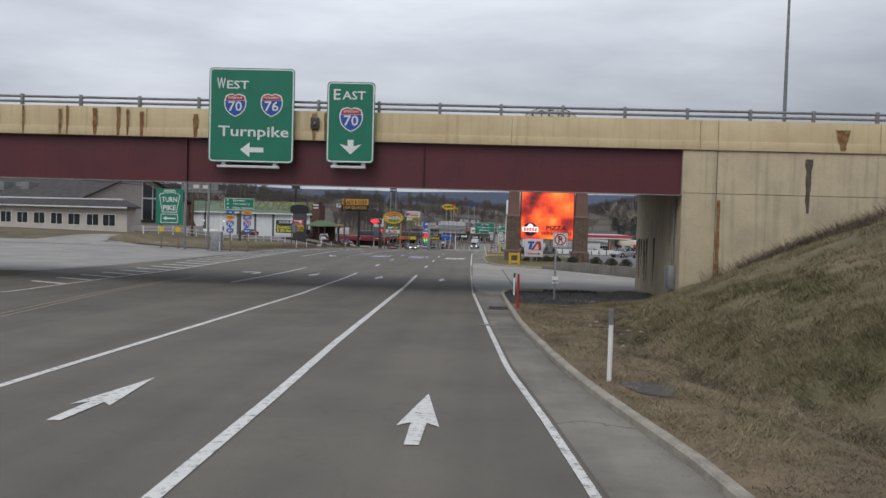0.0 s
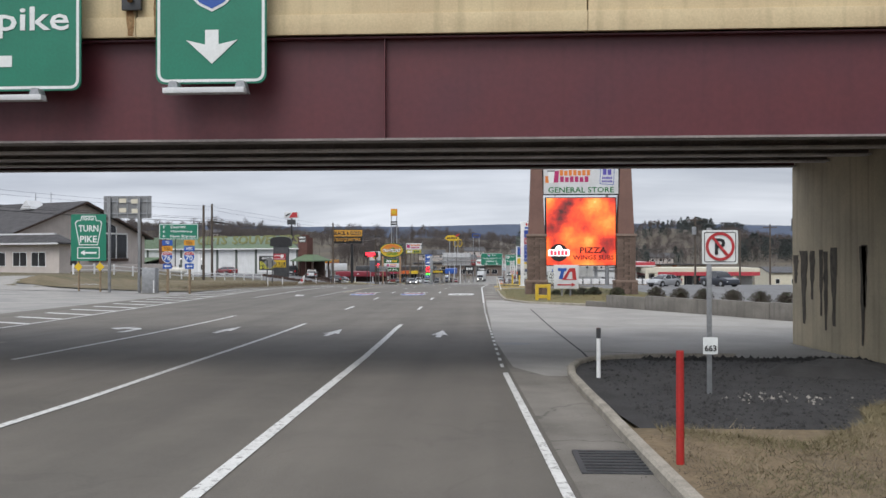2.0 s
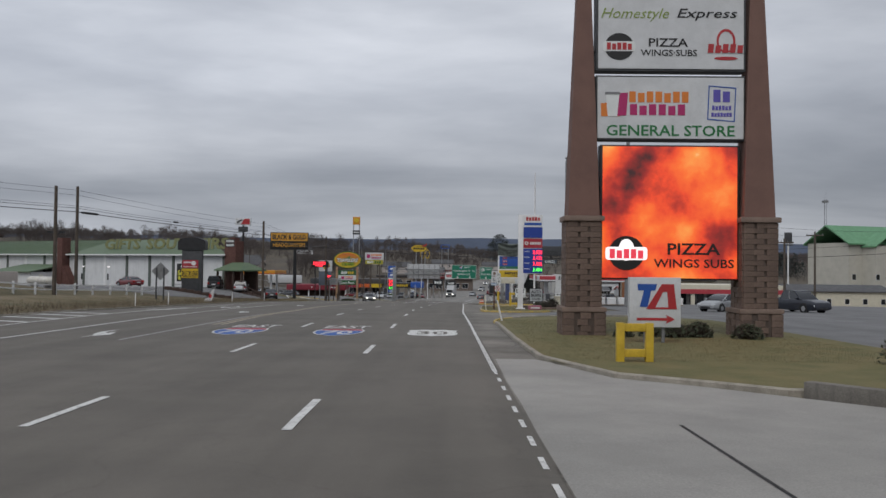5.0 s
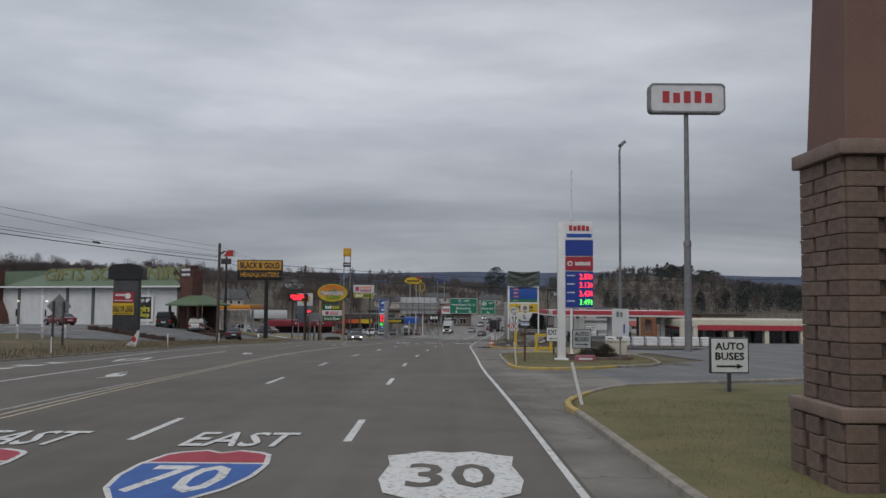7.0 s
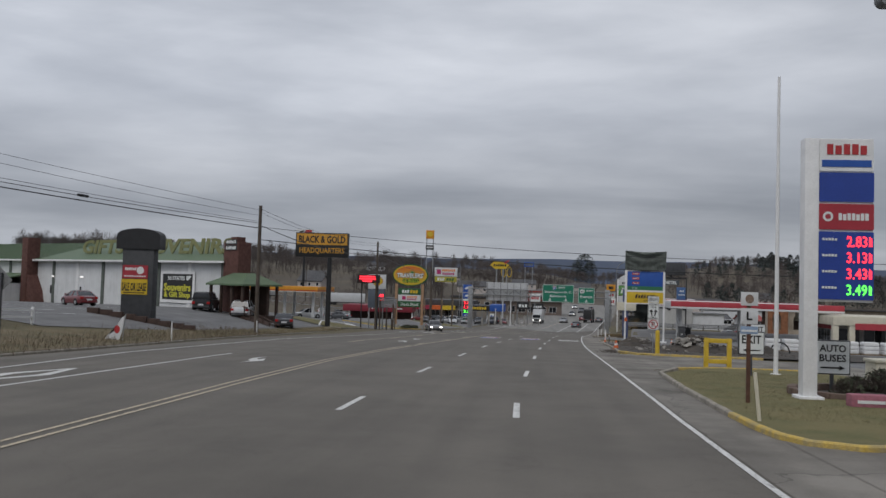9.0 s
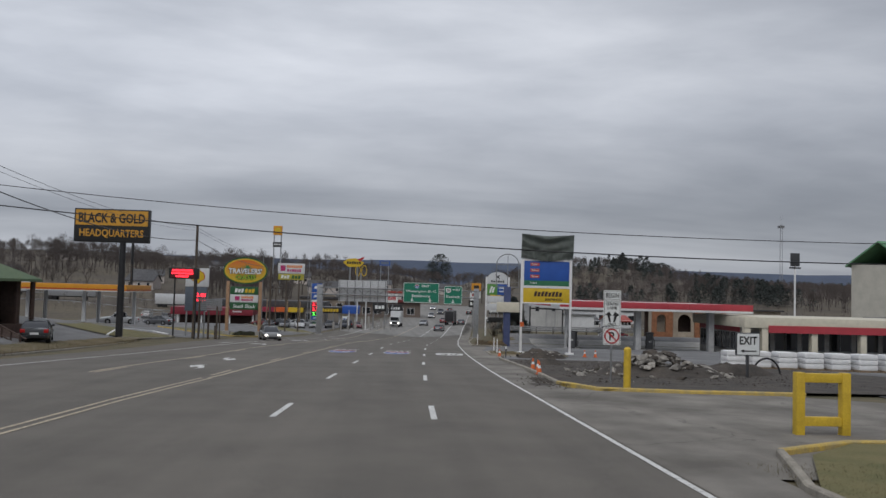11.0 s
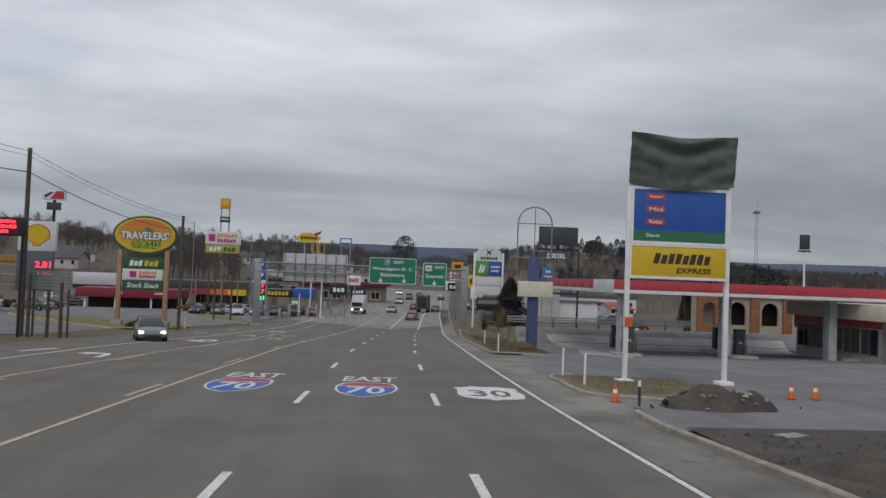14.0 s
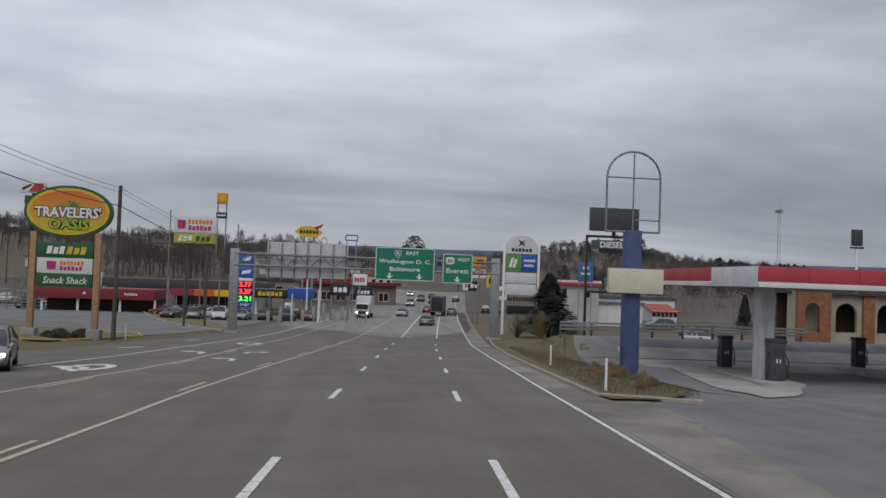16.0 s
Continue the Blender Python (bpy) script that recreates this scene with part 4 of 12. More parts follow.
PB, PT, GT = 5.48, 6.70, 5.46
cuts = [XL - 4, -21.5, -14.2, -7.0, 1.12, 8.8, 9.53, 16.0, 22.0, 30.0]
for side, y in (("near", 0.0), ("far", BY1 - BY0)):
    s = 1 if side == "near" else -1
    for a, b in zip(cuts, cuts[1:]):
        bm = bmesh.new()
        y0, y1 = (y, y + 0.35) if s > 0 else (y - 0.35, y)
        box(bm, a + 0.012, b - 0.012, y0, y1, PB, PT, 0.02)
        bpart("parapet_panel", bm, BRIDGE_CONC)
        lip = bmesh.new()
        box(lip, a + 0.006, b - 0.006, y0 - (0.05 if s > 0 else 0), y1 + (0 if s > 0 else 0.05), PB, PB + 0.36, 0.008)
        bpart("parapet_lip", lip, BRIDGE_CONC)
    rail_y = y + s * 0.18
    for z in (6.87, 7.08):
        bm = bmesh.new()
        tube(bm, (XL - 4, rail_y, z), (30, rail_y, z), 0.055, n=8)
        bpart("rail", bm, DULL_STEEL)
    post = bmesh.new()
    box(post, -0.06, 0.06, -0.07, 0.07, 0, 0.48, 0.01)
    post_ob = bpart("rail_post", post, DULL_STEEL)
    post_ob.location = (-29.82, rail_y, PT)
    for i in range(1, 24):
        c = post_ob.copy()
        scene.collection.objects.link(c)
        c.location = (-29.82 + 2.54 * i, rail_y, PT)
bm = bmesh.new()
box(bm, XL - 4, 30, 0.35, BY1 - BY0 - 0.35, 5.46, 5.66)
bpart("deck_slab", bm, CONCRETE)
for k in range(5):
    y = 0.22 + k * (BY1 - BY0 - 0.44) / 4
    bm = bmesh.new()
    gb = 3.63 + 0.108 * k
    box(bm, XL, XR - 0.02, y - 0.01, y + 0.01, gb, GT)
    box(bm, XL, XR - 0.02, y - 0.16, y + 0.16, GT - 0.03, GT)
    g = bpart("girder", bm, GIRDER if k in (0, 4) else GIRDER_IN)
    part("flange", box(bmesh.new(), XL, XR - 0.02, y - 0.18, y + 0.18, gb - 0.04, gb), FLANGE if 0 < k < 4 else GIRDER_IN, g)
    if k == 0:
        for sx in (-22.5, -12.5, -2.5):
            part("stiffener", box(bmesh.new(), sx, sx + 0.016, y - 0.15, y - 0.01, gb, GT - 0.03), GIRDER, g)
for k in range(4):
    y = 0.22 + k * (BY1 - BY0 - 0.44) / 4
    for i in range(6):
        x = -24 + i * 6.0
        bm = bmesh.new()
        box(bm, x - 0.1, x + 0.1, y + 0.2, y + (BY1 - BY0 - 0.44) / 4 - 0.2, 4.3, 4.7)
        bpart("cross_brace", bm, GIRDER_IN)
bm = bmesh.new()
box(bm, XR, XR + 1.37, 0.02, BY1 - BY0 - 0.02, -2.5, 5.47, 0.015)
bpart("abutment", bm, ABUT, "cream concrete abutment with dark runs")
bm = bmesh.new()
box(bm, XR + 1.40, 30, 0.02, BY1 - BY0 - 0.02, -2.5, 5.47, 0.015)
bpart("wing_wall", bm, ABUT)
bm = bmesh.new()
box(bm, XR + 0.02, 30, 0.012, 0.03, 3.712, 3.724)
bpart("wall_joint", bm, SEAL)
bm = bmesh.new()
box(bm, XL - 5, XL, 0.02, BY1 - BY0 - 0.02, -2.5, 5.47, 0.03)
bpart("abutment", bm, ABUT)
rng = random.Random(5)


def stain(x, z0, z1, w, material, y=-0.004, face="y", drop=0.6):
    """A run of rust or soot with a ragged outline."""
    bm = bmesh.new()
    n = 9
    left, right = [], []
    for i in range(n + 1):
        t = i / n
        z = z1 + (z0 - z1) * t
        ww = w * (1 - drop * t) * (0.75 + 0.5 * rng.random())
        o = w * 0.12 * (rng.random() - 0.5)
        left.append((x + o - ww / 2, z)), right.append((x + o + ww / 2, z))
    if face == "y":
        L, Rr = [bm.verts.new((a, y, z)) for a, z in left], [bm.verts.new((a, y, z)) for a, z in right]
    else:
        L, Rr = [bm.verts.new((y, a, z)) for a, z in left], [bm.verts.new((y, a, z)) for a, z in right]
    for i in range(n):
        bm.faces.new((L[i], Rr[i], Rr[i + 1], L[i + 1]))
    return bpart("stain", bm, material)


for x in (-21.2, -20.6, -19.5, -17.6, -16.4, -15.4, -15.0, -14.4, -12.1, -7.1, -6.6, -17.9):
    stain(x, PB + 0.02, PT - rng.random() * 0.25, 0.10 + 0.12 * rng.random(), RUST, -0.056, drop=0.3)
stain(9.64, 0.2, 3.45, 0.13, RUST, 0.012, drop=-0.6)
stain(14.5, 5.55, 6.4, 0.5, RUST, -0.056), stain(13.2, 3.0, 5.2, 0.3, SOOT, 0.012)
for yy_, a, b, w in tuple((a - BY0, b_, c, d) for a, b_, c, d in ((44.3, 0.7, 1.5, 0.42), (43.7, -0.4, 1.62, 0.5), (43.1, 0.3, 1.62, 0.4), (42.5, -0.1, 1.65, 0.3), (42.2, -0.45, 1.6, 0.34), (41.7, -0.3, 1.7, 0.42), (40.05, -0.62, 1.72, 0.36), (39.95, 0.3, 1.75, 0.34))):
    stain(yy_, a, b, w, SOOT, XR - 0.006, face="x")
bm = bmesh.new()
tube(bm, (XR - 0.08, 0.95, -0.9), (XR - 0.08, 0.95, 3.6), 0.04, n=8), box(bm, XR - 0.14, XR - 0.02, 0.85, 1.05, 3.1, 3.5, 0.02)
bpart("conduit", bm, DULL_STEEL)
bm = bmesh.new()
box(bm, XR - 0.30, XR - 0.02, 0.62, 1.42, -0.30, 0.66, 0.02)
bpart("utility_box", bm, STEEL, "grey steel utility box")
bm = bmesh.new()
tube(bm, (XR - 0.15, 0.8, -0.95), (XR - 0.15, 0.8, -0.3), 0.04, n=8), tube(bm, (XR - 0.15, 1.15, -0.95), (XR - 0.15, 1.15, -0.3), 0.03, n=8)
bpart("conduit", bm, DULL_STEEL)
for x in (-7.05, -6.3):
    bm = bmesh.new()
    box(bm, x - 0.18, x + 0.18, -0.14, -0.055, 5.95, 6.42, 0.02)
    br = bpart("sign_bracket", bm, DARK)
    bm = bmesh.new()
    tube(bm, (x, -0.2, 6.1), (x, -0.05, 6.3), 0.05, n=8)
    bpart("bolt", bm, RUST, parent=br)

lamp = thing("high_mast_light", 34.5, 99.0, "very tall slim grey mast light behind the overpass", "street lamp")
part("pole", tube(bmesh.new(), (0, 0, 0), (0, 0, 33.0), 0.30, 0.13, 12), DULL_STEEL, lamp)
part("lamp_ring", tube(bmesh.new(), (0, 0, 32.4), (0, 0, 32.8), 0.9, 0.9, 16), DULL_STEEL, lamp)
for k in range(6):
    a = k * math.pi / 3
    part("lamp_head", box(bmesh.new(), 1.1 * math.cos(a) - 0.25, 1.1 * math.cos(a) + 0.25, 1.1 * math.sin(a) - 0.25, 1.1 * math.sin(a) + 0.25, 32.0, 32.5, 0.06), DULL_STEEL, lamp)


# ---- shared sign pieces ----
def bars(parent, n, w, h, x, y, z, material, lean=0.0, gap=0.25, name="brand_shape", depth=0.012):
    """A mark drawn as a row of plain blocks."""
    step = w / n
    for i in range(n):
        bm = bmesh.new()
        cx = x - w / 2 + step * (i + 0.5)
        bw = step * (1 - gap) / 2
        hh = h / 2 * (1.0 if i % 3 != 1 else 0.86)
        prism(bm, [(cx - bw - lean * hh, z - h / 2), (cx + bw - lean * hh, z - h / 2), (cx + bw + lean * hh, z - h / 2 + 2 * hh), (cx - bw + lean * hh, z - h / 2 + 2 * hh)], y - depth, y)
        part(name, bm, material, parent)


def shape(parent, pts, x, y, z, material, name="brand_shape", depth=0.012):
    return part(name, prism(bmesh.new(), shifted(pts, x, z), y - depth, y), material, parent)


def post(parent, x, y, z0, z1, w, material, round_=False, name="post", bev=0.01):
    bm = bmesh.new()
    if round_:
        tube(bm, (x, y, z0), (x, y, z1), w / 2, n=12)
    else:
        box(bm, x - w / 2, x + w / 2, y - w / 2, y + w / 2, z0, z1, bev)
    return part(name, bm, material, parent)


# ---- green signs on the bridge ----
def overhead_sign(x0, x1, z0, z1, label):
    th = thing("overhead_sign", (x0 + x1) / 2, BY0 - 0.35, label, "road sign", "signs on the overpass", z=z0)
    w, h = x1 - x0, z1 - z0
    face = panel(th, "sign_face", -w / 2, w / 2, 0, h, 0, SIGN_GREEN, 0.04, 0.16, edge=SIGN_WHITE, edge_w=0.05)
    for i in range(3):
        bm = bmesh.new()
        z = h * (0.2 + 0.28 * i)
        box(bm, -w / 2 + 0.1, w / 2 - 0.1, 0.05, 0.12, z - 0.05, z + 0.05)
        part("brace", bm, STEEL, th)
    for sx in (-0.3, 0.3):
        bm = bmesh.new()
        box(bm, sx * w - 0.05, sx * w + 0.05, 0.12, 0.34, 1.1, min(h, 2.0))
        part("bracket", bm, STEEL, th)
        bm = bmesh.new()
        prism(bm, [(sx * w - 0.12, -0.20), (sx * w + 0.12, -0.20), (sx * w + 0.06, 0.0), (sx * w - 0.06, 0.0)], -0.25, -0.02)
        part("lamp_arm", bm, STEEL, th)
    bm = bmesh.new()
    box(bm, -0.36 * w, 0.36 * w, -0.42, -0.22, -0.24, -0.14, 0.02)
    part("light_bar", bm, OFFWHITE, th)
    return th


s1 = overhead_sign(-11.44, -7.87, 4.47, 8.36, "large green turnpike sign with two route shields and an arrow")
word(s1, "W", 0.36, 0.44, -1.28, -0.008, 3.25, SIGN_WHITE, 0.012), word(s1, "EST", 0.92, 0.34, -0.58, -0.008, 3.20, SIGN_WHITE, 0.012)
interstate(s1, "70", 0.95, -0.68, 0, 2.35), interstate(s1, "76", 0.95, 0.84, 0, 2.38)
word(s1, "Turnpike", 2.95, 0.56, 0.10, -0.008, 1.22, SIGN_WHITE, 0.012)
shape(s1, [(-0.5, 0), (-0.1, 0.3), (-0.1, 0.1), (0.48, 0.1), (0.48, -0.1), (-0.1, -0.1), (-0.1, -0.3)], 0.05, 0, 0.53, SIGN_WHITE, "arrow")
s2 = overhead_sign(-6.51, -4.53, 4.56, 7.88, "tall green sign with one route shield and down arrow")
word(s2, "E", 0.28, 0.44, -0.58, -0.008, 2.80, SIGN_WHITE, 0.012), word(s2, "AST", 0.95, 0.35, 0.12, -0.008, 2.77, SIGN_WHITE, 0.012)
interstate(s2, "70", 1.0, 0.02, 0, 1.78)
shape(s2, [(0, -0.3), (0.46, 0.12), (0.12, 0.04), (0.12, 0.3), (-0.12, 0.3), (-0.12, 0.04), (-0.46, 0.12)], 0.02, 0, 0.65, SIGN_WHITE, "arrow")


# ---- near verge: posts and the parking sign ----
def delineator(x, y, h, material, label, top=None, lean=0.0, group="roadside marker posts"):
    th = thing("marker_post", x, y, label, "marker post", group)
    bm = bmesh.new()
    d = Vector((math.sin(radians(lean)), 0, math.cos(radians(lean))))
    tube(bm, (0, 0, -0.05), d * (h * 0.8 if top else h), 0.042, 0.040, 10)
    part("shaft", bm, material, th)
    if top:
        bm = bmesh.new()
        tube(bm, d * h * 0.8, d * h, 0.044, 0.044, 10)
        part("band", bm, top, th)
    return th


delineator(2.18, 13.9, 1.28, WHITE, "slim white marker post with a grey band behind the kerb", DULL_STEEL)
delineator(1.3, 28.6, 1.25, RED, "faded red plastic marker post behind the kerb")
delineator(1.47, 36.1, 1.0, WHITE, "slim white marker post with a black band", DARK)
delineator(0.66, 92.7, 1.15, WHITE, "leaning white marker post at the lawn corner", lean=-14)
delineator(0.62, 111.8, 1.15, CREAM, "leaning cream marker post at the lawn corner", lean=-6)
for x, y in ((4.0, 198.2), (5.6, 212.5), (3.06, 177.05), (3.35, 181.0)):
    delineator(x, y, 1.15, WHITE, "slim white marker post on the brown verge")
for x, y in ((-26.6, 84.2), (-24.9, 112.0), (-25.2, 140.0), (-25.4, 156.0), (-25.2, 120)):
    delineator(x, y, 1.1, WHITE, "slim white marker post in the brown verge")
delineator(2.86, 171.2, 0.75, DARK, "short dark marker post with a white band beside the heap", WHITE)
delineator(-21.2, 237.5, 1.1, WHITE, "slim white marker post in the brown verge")

np_ = thing("no_parking_sign", 3.01, 34.0, "square white no parking sign on a grey post", "road sign")
dz0 = np_.location.z
bm = bmesh.new()
box(bm, -0.04, 0.04, -0.02, 0.02, -0.1, 1.98 - dz0, 0.008)
part("post", bm, STEEL, np_)
pz = 1.67 - dz0
pl = panel(np_, "plate", -0.12, 0.46, pz - 0.29, pz + 0.27, -0.035, SIGN_WHITE, 0.012, 0.03, edge=SIGN_BLACK, edge_w=0.012)
part("ring", ringed(bmesh.new(), oval(0.17, pz, 0.235, 0.235), oval(0.17, pz, 0.19, 0.19), -0.046, -0.036), SIGN_RED, pl)
word(pl, "P", 0.17, 0.27, 0.17, -0.042, pz, SIGN_BLACK, 0.02)
bm = bmesh.new()
prism(bm, [(0.03, pz + 0.14), (0.06, pz + 0.17), (0.31, pz - 0.14), (0.28, pz - 0.17)], -0.052, -0.046)
part("slash", bm, SIGN_RED, pl)
q = 0.04 - dz0
pl = panel(np_, "number_plate", -0.11, 0.13, q - 0.15, q + 0.13, -0.034, SIGN_WHITE, 0.01, 0.02)
word(pl, "663", 0.19, 0.1, 0.01, -0.042, q - 0.05, SIGN_BLACK, 0.015)

bg_ = thing("begin_sign", 3.3, 146.8, "white centre lane sign above a no parking sign", "road sign")
bz = bg_.location.z
part("post", box(bmesh.new(), -0.035, 0.035, -0.02, 0.02, -0.1, 0.30 - bz, 0.008), STEEL, bg_)
pl = panel(bg_, "top_plate", -0.34, 0.34, 0.04 - bz, 0.42 - bz, -0.035, SIGN_WHITE, 0.012, 0.03, edge=SIGN_BLACK, edge_w=0.012)
word(pl, "BEGIN", 0.5, 0.19, 0, -0.042, 0.23 - bz, SIGN_BLACK, 0.01)
pl = panel(bg_, "lane_plate", -0.34, 0.34, -0.96 - bz, 0.03 - bz, -0.036, SIGN_WHITE, 0.012, 0.03, edge=SIGN_BLACK, edge_w=0.012)
word(pl, "CENTER", 0.5, 0.11, 0, -0.042, -0.10 - bz, SIGN_BLACK, 0.01), word(pl, "LANE", 0.36, 0.11, 0, -0.042, -0.25 - bz, SIGN_BLACK, 0.01), word(pl, "ONLY", 0.34, 0.1, 0, -0.042, -0.88 - bz, SIGN_BLACK, 0.01)
for k in (-1, 1):
    shape(pl, [(0.02 * k, -0.26), (0.09 * k, -0.24), (0.17 * k, -0.02 * k), (0.26 * k, 0.02), (0.1 * k, 0.16), (0.0, 0.0), (0.07 * k, 0.0)], 0.02 * k, -0.037, -0.55 - bz, SIGN_BLACK, "arrow")
pz = -1.33 - bz
pl = panel(bg_, "plate", -0.34, 0.34, pz - 0.33, pz + 0.33, -0.035, SIGN_WHITE, 0.012, 0.03, edge=SIGN_BLACK, edge_w=0.012)
part("ring", ringed(bmesh.new(), oval(0, pz, 0.29, 0.29), oval(0, pz, 0.235, 0.235), -0.046, -0.036), SIGN_RED, pl)
word(pl, "P", 0.2, 0.32, 0, -0.042, pz, SIGN_BLACK, 0.02)
part("slash", prism(bmesh.new(), [(-0.2, pz + 0.16), (-0.16, pz + 0.2), (0.2, pz - 0.16), (0.16, pz - 0.2)], -0.052, -0.046), SIGN_RED, pl)

# ---- the plaza pylon ----
BRICK = mat("brown_split_block", (0.155, 0.108, 0.086), 0.9, 0.25, 4.0, 14, 0.8, jitter=0.16)
STUCCO = mat("rust_brown_stucco", (0.175, 0.098, 0.078), 0.85, 0.15, 1.0, 40, 0.3, tint=(0.15, 0.085, 0.07))
CAPSTONE = mat("tan_cap_stone", (0.22, 0.16, 0.13), 0.85, 0.2, 2.0, 30, 0.3)
MORTAR = mat("brown_mortar", (0.10, 0.075, 0.062), 0.95, 0.2, 2.0, 20, 0.3)
LED_FOOD = bpy.data.materials.new("led_food_picture")
LED_FOOD.use_nodes = True
ln_, ll_ = LED_FOOD.node_tree.nodes, LED_FOOD.node_tree.links
tcx = ln_.new("ShaderNodeTexCoord")
vo = ln_.new("ShaderNodeTexVoronoi")
vo.inputs["Scale"].default_value = 0.58
vo.feature = "SMOOTH_F1"
nz = ln_.new("ShaderNodeTexNoise")
nz.inputs["Scale"].default_value, nz.inputs["Detail"].default_value = 1.7, 5
ad = ln_.new("ShaderNodeMath")
ad.operation = "MULTIPLY_ADD"
ad.inputs[1].default_value = 0.45
ll_.new(tcx.outputs["Object"], vo.inputs["Vector"]), ll_.new(tcx.outputs["Object"], nz.inputs["Vector"])
ll_.new(nz.outputs["Fac"], ad.inputs[0]), ll_.new(vo.outputs["Distance"], ad.inputs[2])
rp = ln_.new("ShaderNodeValToRGB")
el = rp.color_ramp.elements
el[0].position, el[0].color = 0.30, (1.0, 0.72, 0.34, 1)
el[1].position, el[1].color = 0.98, (0.03, 0.002, 0.002, 1)
for pos, c in ((0.40, (1.0, 0.33, 0.06, 1)), (0.55, (1.0, 0.16, 0.018, 1)), (0.70, (0.85, 0.06, 0.01, 1)), (0.84, (0.35, 0.012, 0.006, 1))):
    el.new(pos).color = c
ll_.new(ad.outputs[0], rp.inputs[0])
bs_ = ln_["Principled BSDF"]
bs_.inputs["Base Color"].default_value = (0.03, 0.03, 0.03, 1)
ll_.new(rp.outputs[0], bs_.inputs["Emission Color"])
bs_.inputs["Emission Strength"].default_value = 1.0

PY = 83.6
pyl = thing("plaza_pylon_sign", 6.45, PY, "tall plaza sign between two tapered brown pillars with lit screen", "pylon sign")
pz0 = pyl.location.z
for sx, name in ((-1, "pillar"), (1, "pillar")):
    cx = sx * 3.32
    shaft = bmesh.new()
    # tapered upper shaft on a block pier on a wider plinth
    a, b, z0, z1 = 0.60, 0.27, 3.02 - pz0, 11.75 - pz0
    lo = [shaft.verts.new((cx + p * a, q * a, z0)) for p, q in ((-1, -1), (1, -1), (1, 1), (-1, 1))]
    hi = [shaft.verts.new((cx + p * b, q * b, z1)) for p, q in ((-1, -1), (1, -1), (1, 1), (-1, 1))]
    shaft.faces.new(lo[::-1]), shaft.faces.new(hi)
    for i in range(4):
        shaft.faces.new((lo[i], lo[(i + 1) % 4], hi[(i + 1) % 4], hi[i]))
    bmesh.ops.bevel(shaft, geom=shaft.edges[:], offset=0.02, segments=1, affect="EDGES")
    pil = part("pillar", shaft, STUCCO, pyl)
    part("capital", box(bmesh.new(), cx - 0.31, cx + 0.31, -0.31, 0.31, 11.75 - pz0, 11.93 - pz0, 0.03), CAPSTONE, pil)
    ball = bmesh.new()
    bmesh.ops.create_uvsphere(ball, u_segments=16, v_segments=10, radius=0.24, matrix=Matrix.Translation((cx, 0, 12.15 - pz0)))
    part("ball", ball, CAPSTONE, pil)
    part("cap_stone", box(bmesh.new(), cx - 0.76, cx + 0.76, -0.76, 0.76, 2.82 - pz0, 3.02 - pz0, 0.03), CAPSTONE, pil)
    part("pier_core", box(bmesh.new(), cx - 0.63, cx + 0.63, -0.63, 0.63, 0.9, 2.82 - pz0), MORTAR, pil)
    part("plinth_cap", box(bmesh.new(), cx - 0.84, cx + 0.84, -0.84, 0.84, 0.98, 1.16, 0.03), CAPSTONE, pil)
    part("plinth_core", box(bmesh.new(), cx - 0.77, cx + 0.77, -0.77, 0.77, -0.2, 0.98), MORTAR, pil)
FW = 5.72
top = bmesh.new()
# arched top cabinet
arch = [(-FW / 2, 8.63 - pz0), (FW / 2, 8.63 - pz0)] + [(FW / 2 * math.cos(radians(a)), 12.0 - pz0 + 1.7 * math.sin(radians(a))) for a in range(0, 181, 6)]
fr = part("top_cabinet", prism(bmesh.new(), arch, -0.30, 0.30), DARK, pyl)
arch2 = [(-FW / 2 + 0.08, 8.71 - pz0), (FW / 2 - 0.08, 8.71 - pz0)] + [((FW / 2 - 0.08) * math.cos(radians(a)), 12.0 - pz0 + 1.62 * math.sin(radians(a))) for a in range(0, 181, 6)]
part("white_face", prism(bmesh.new(), arch2, -0.33, -0.29), OFFWHITE, fr)
for ch, ang in zip("GATEWAY", (160, 137, 113, 90, 67, 44, 22)):
    word(fr, ch, 0.52 if ch != "W" else 0.74, 0.74, 2.36 * math.cos(radians(ang)), -0.34, 11.92 - pz0 + 1.13 * math.sin(radians(ang)), SIGN_BLACK, 0.012, tilt=(ang - 90) * 0.55)
word(fr, "PLAZA", 2.4, 0.42, 0, -0.34, 11.72 - pz0, SIGN_BLACK, 0.02)
OLIVE = mat("olive_lettering", (0.22, 0.30, 0.05), 0.5, 0.1)
GREEN_L = mat("green_lettering", (0.02, 0.17, 0.05), 0.5, 0.1)
word(fr, "Homestyle", 2.6, 0.52, -1.38, -0.34, 10.78 - pz0, OLIVE, -0.004, shear=0.35)
word(fr, "Express", 2.3, 0.46, 1.38, -0.34, 10.80 - pz0, SIGN_BLACK, 0.006, shear=0.25)
part("brand_shape", prism(bmesh.new(), oval(-1.98, 9.55 - pz0, 0.56, 0.52, 28), -0.345, -0.33), SIGN_BLACK, fr)
part("brand_shape", prism(bmesh.new(), rrect(-2.6, -1.36, 9.37 - pz0, 9.75 - pz0, 0.1), -0.352, -0.34), SIGN_WHITE, fr)
bars(fr, 5, 1.0, 0.27, -1.98, -0.352, 9.56 - pz0, SIGN_RED)
word(fr, "PIZZA", 1.5, 0.32, -0.1, -0.34, 9.72 - pz0, SIGN_BLACK, 0.012), word(fr, "WINGS·SUBS", 2.15, 0.25, -0.08, -0.34, 9.32 - pz0, SIGN_BLACK, 0.012)
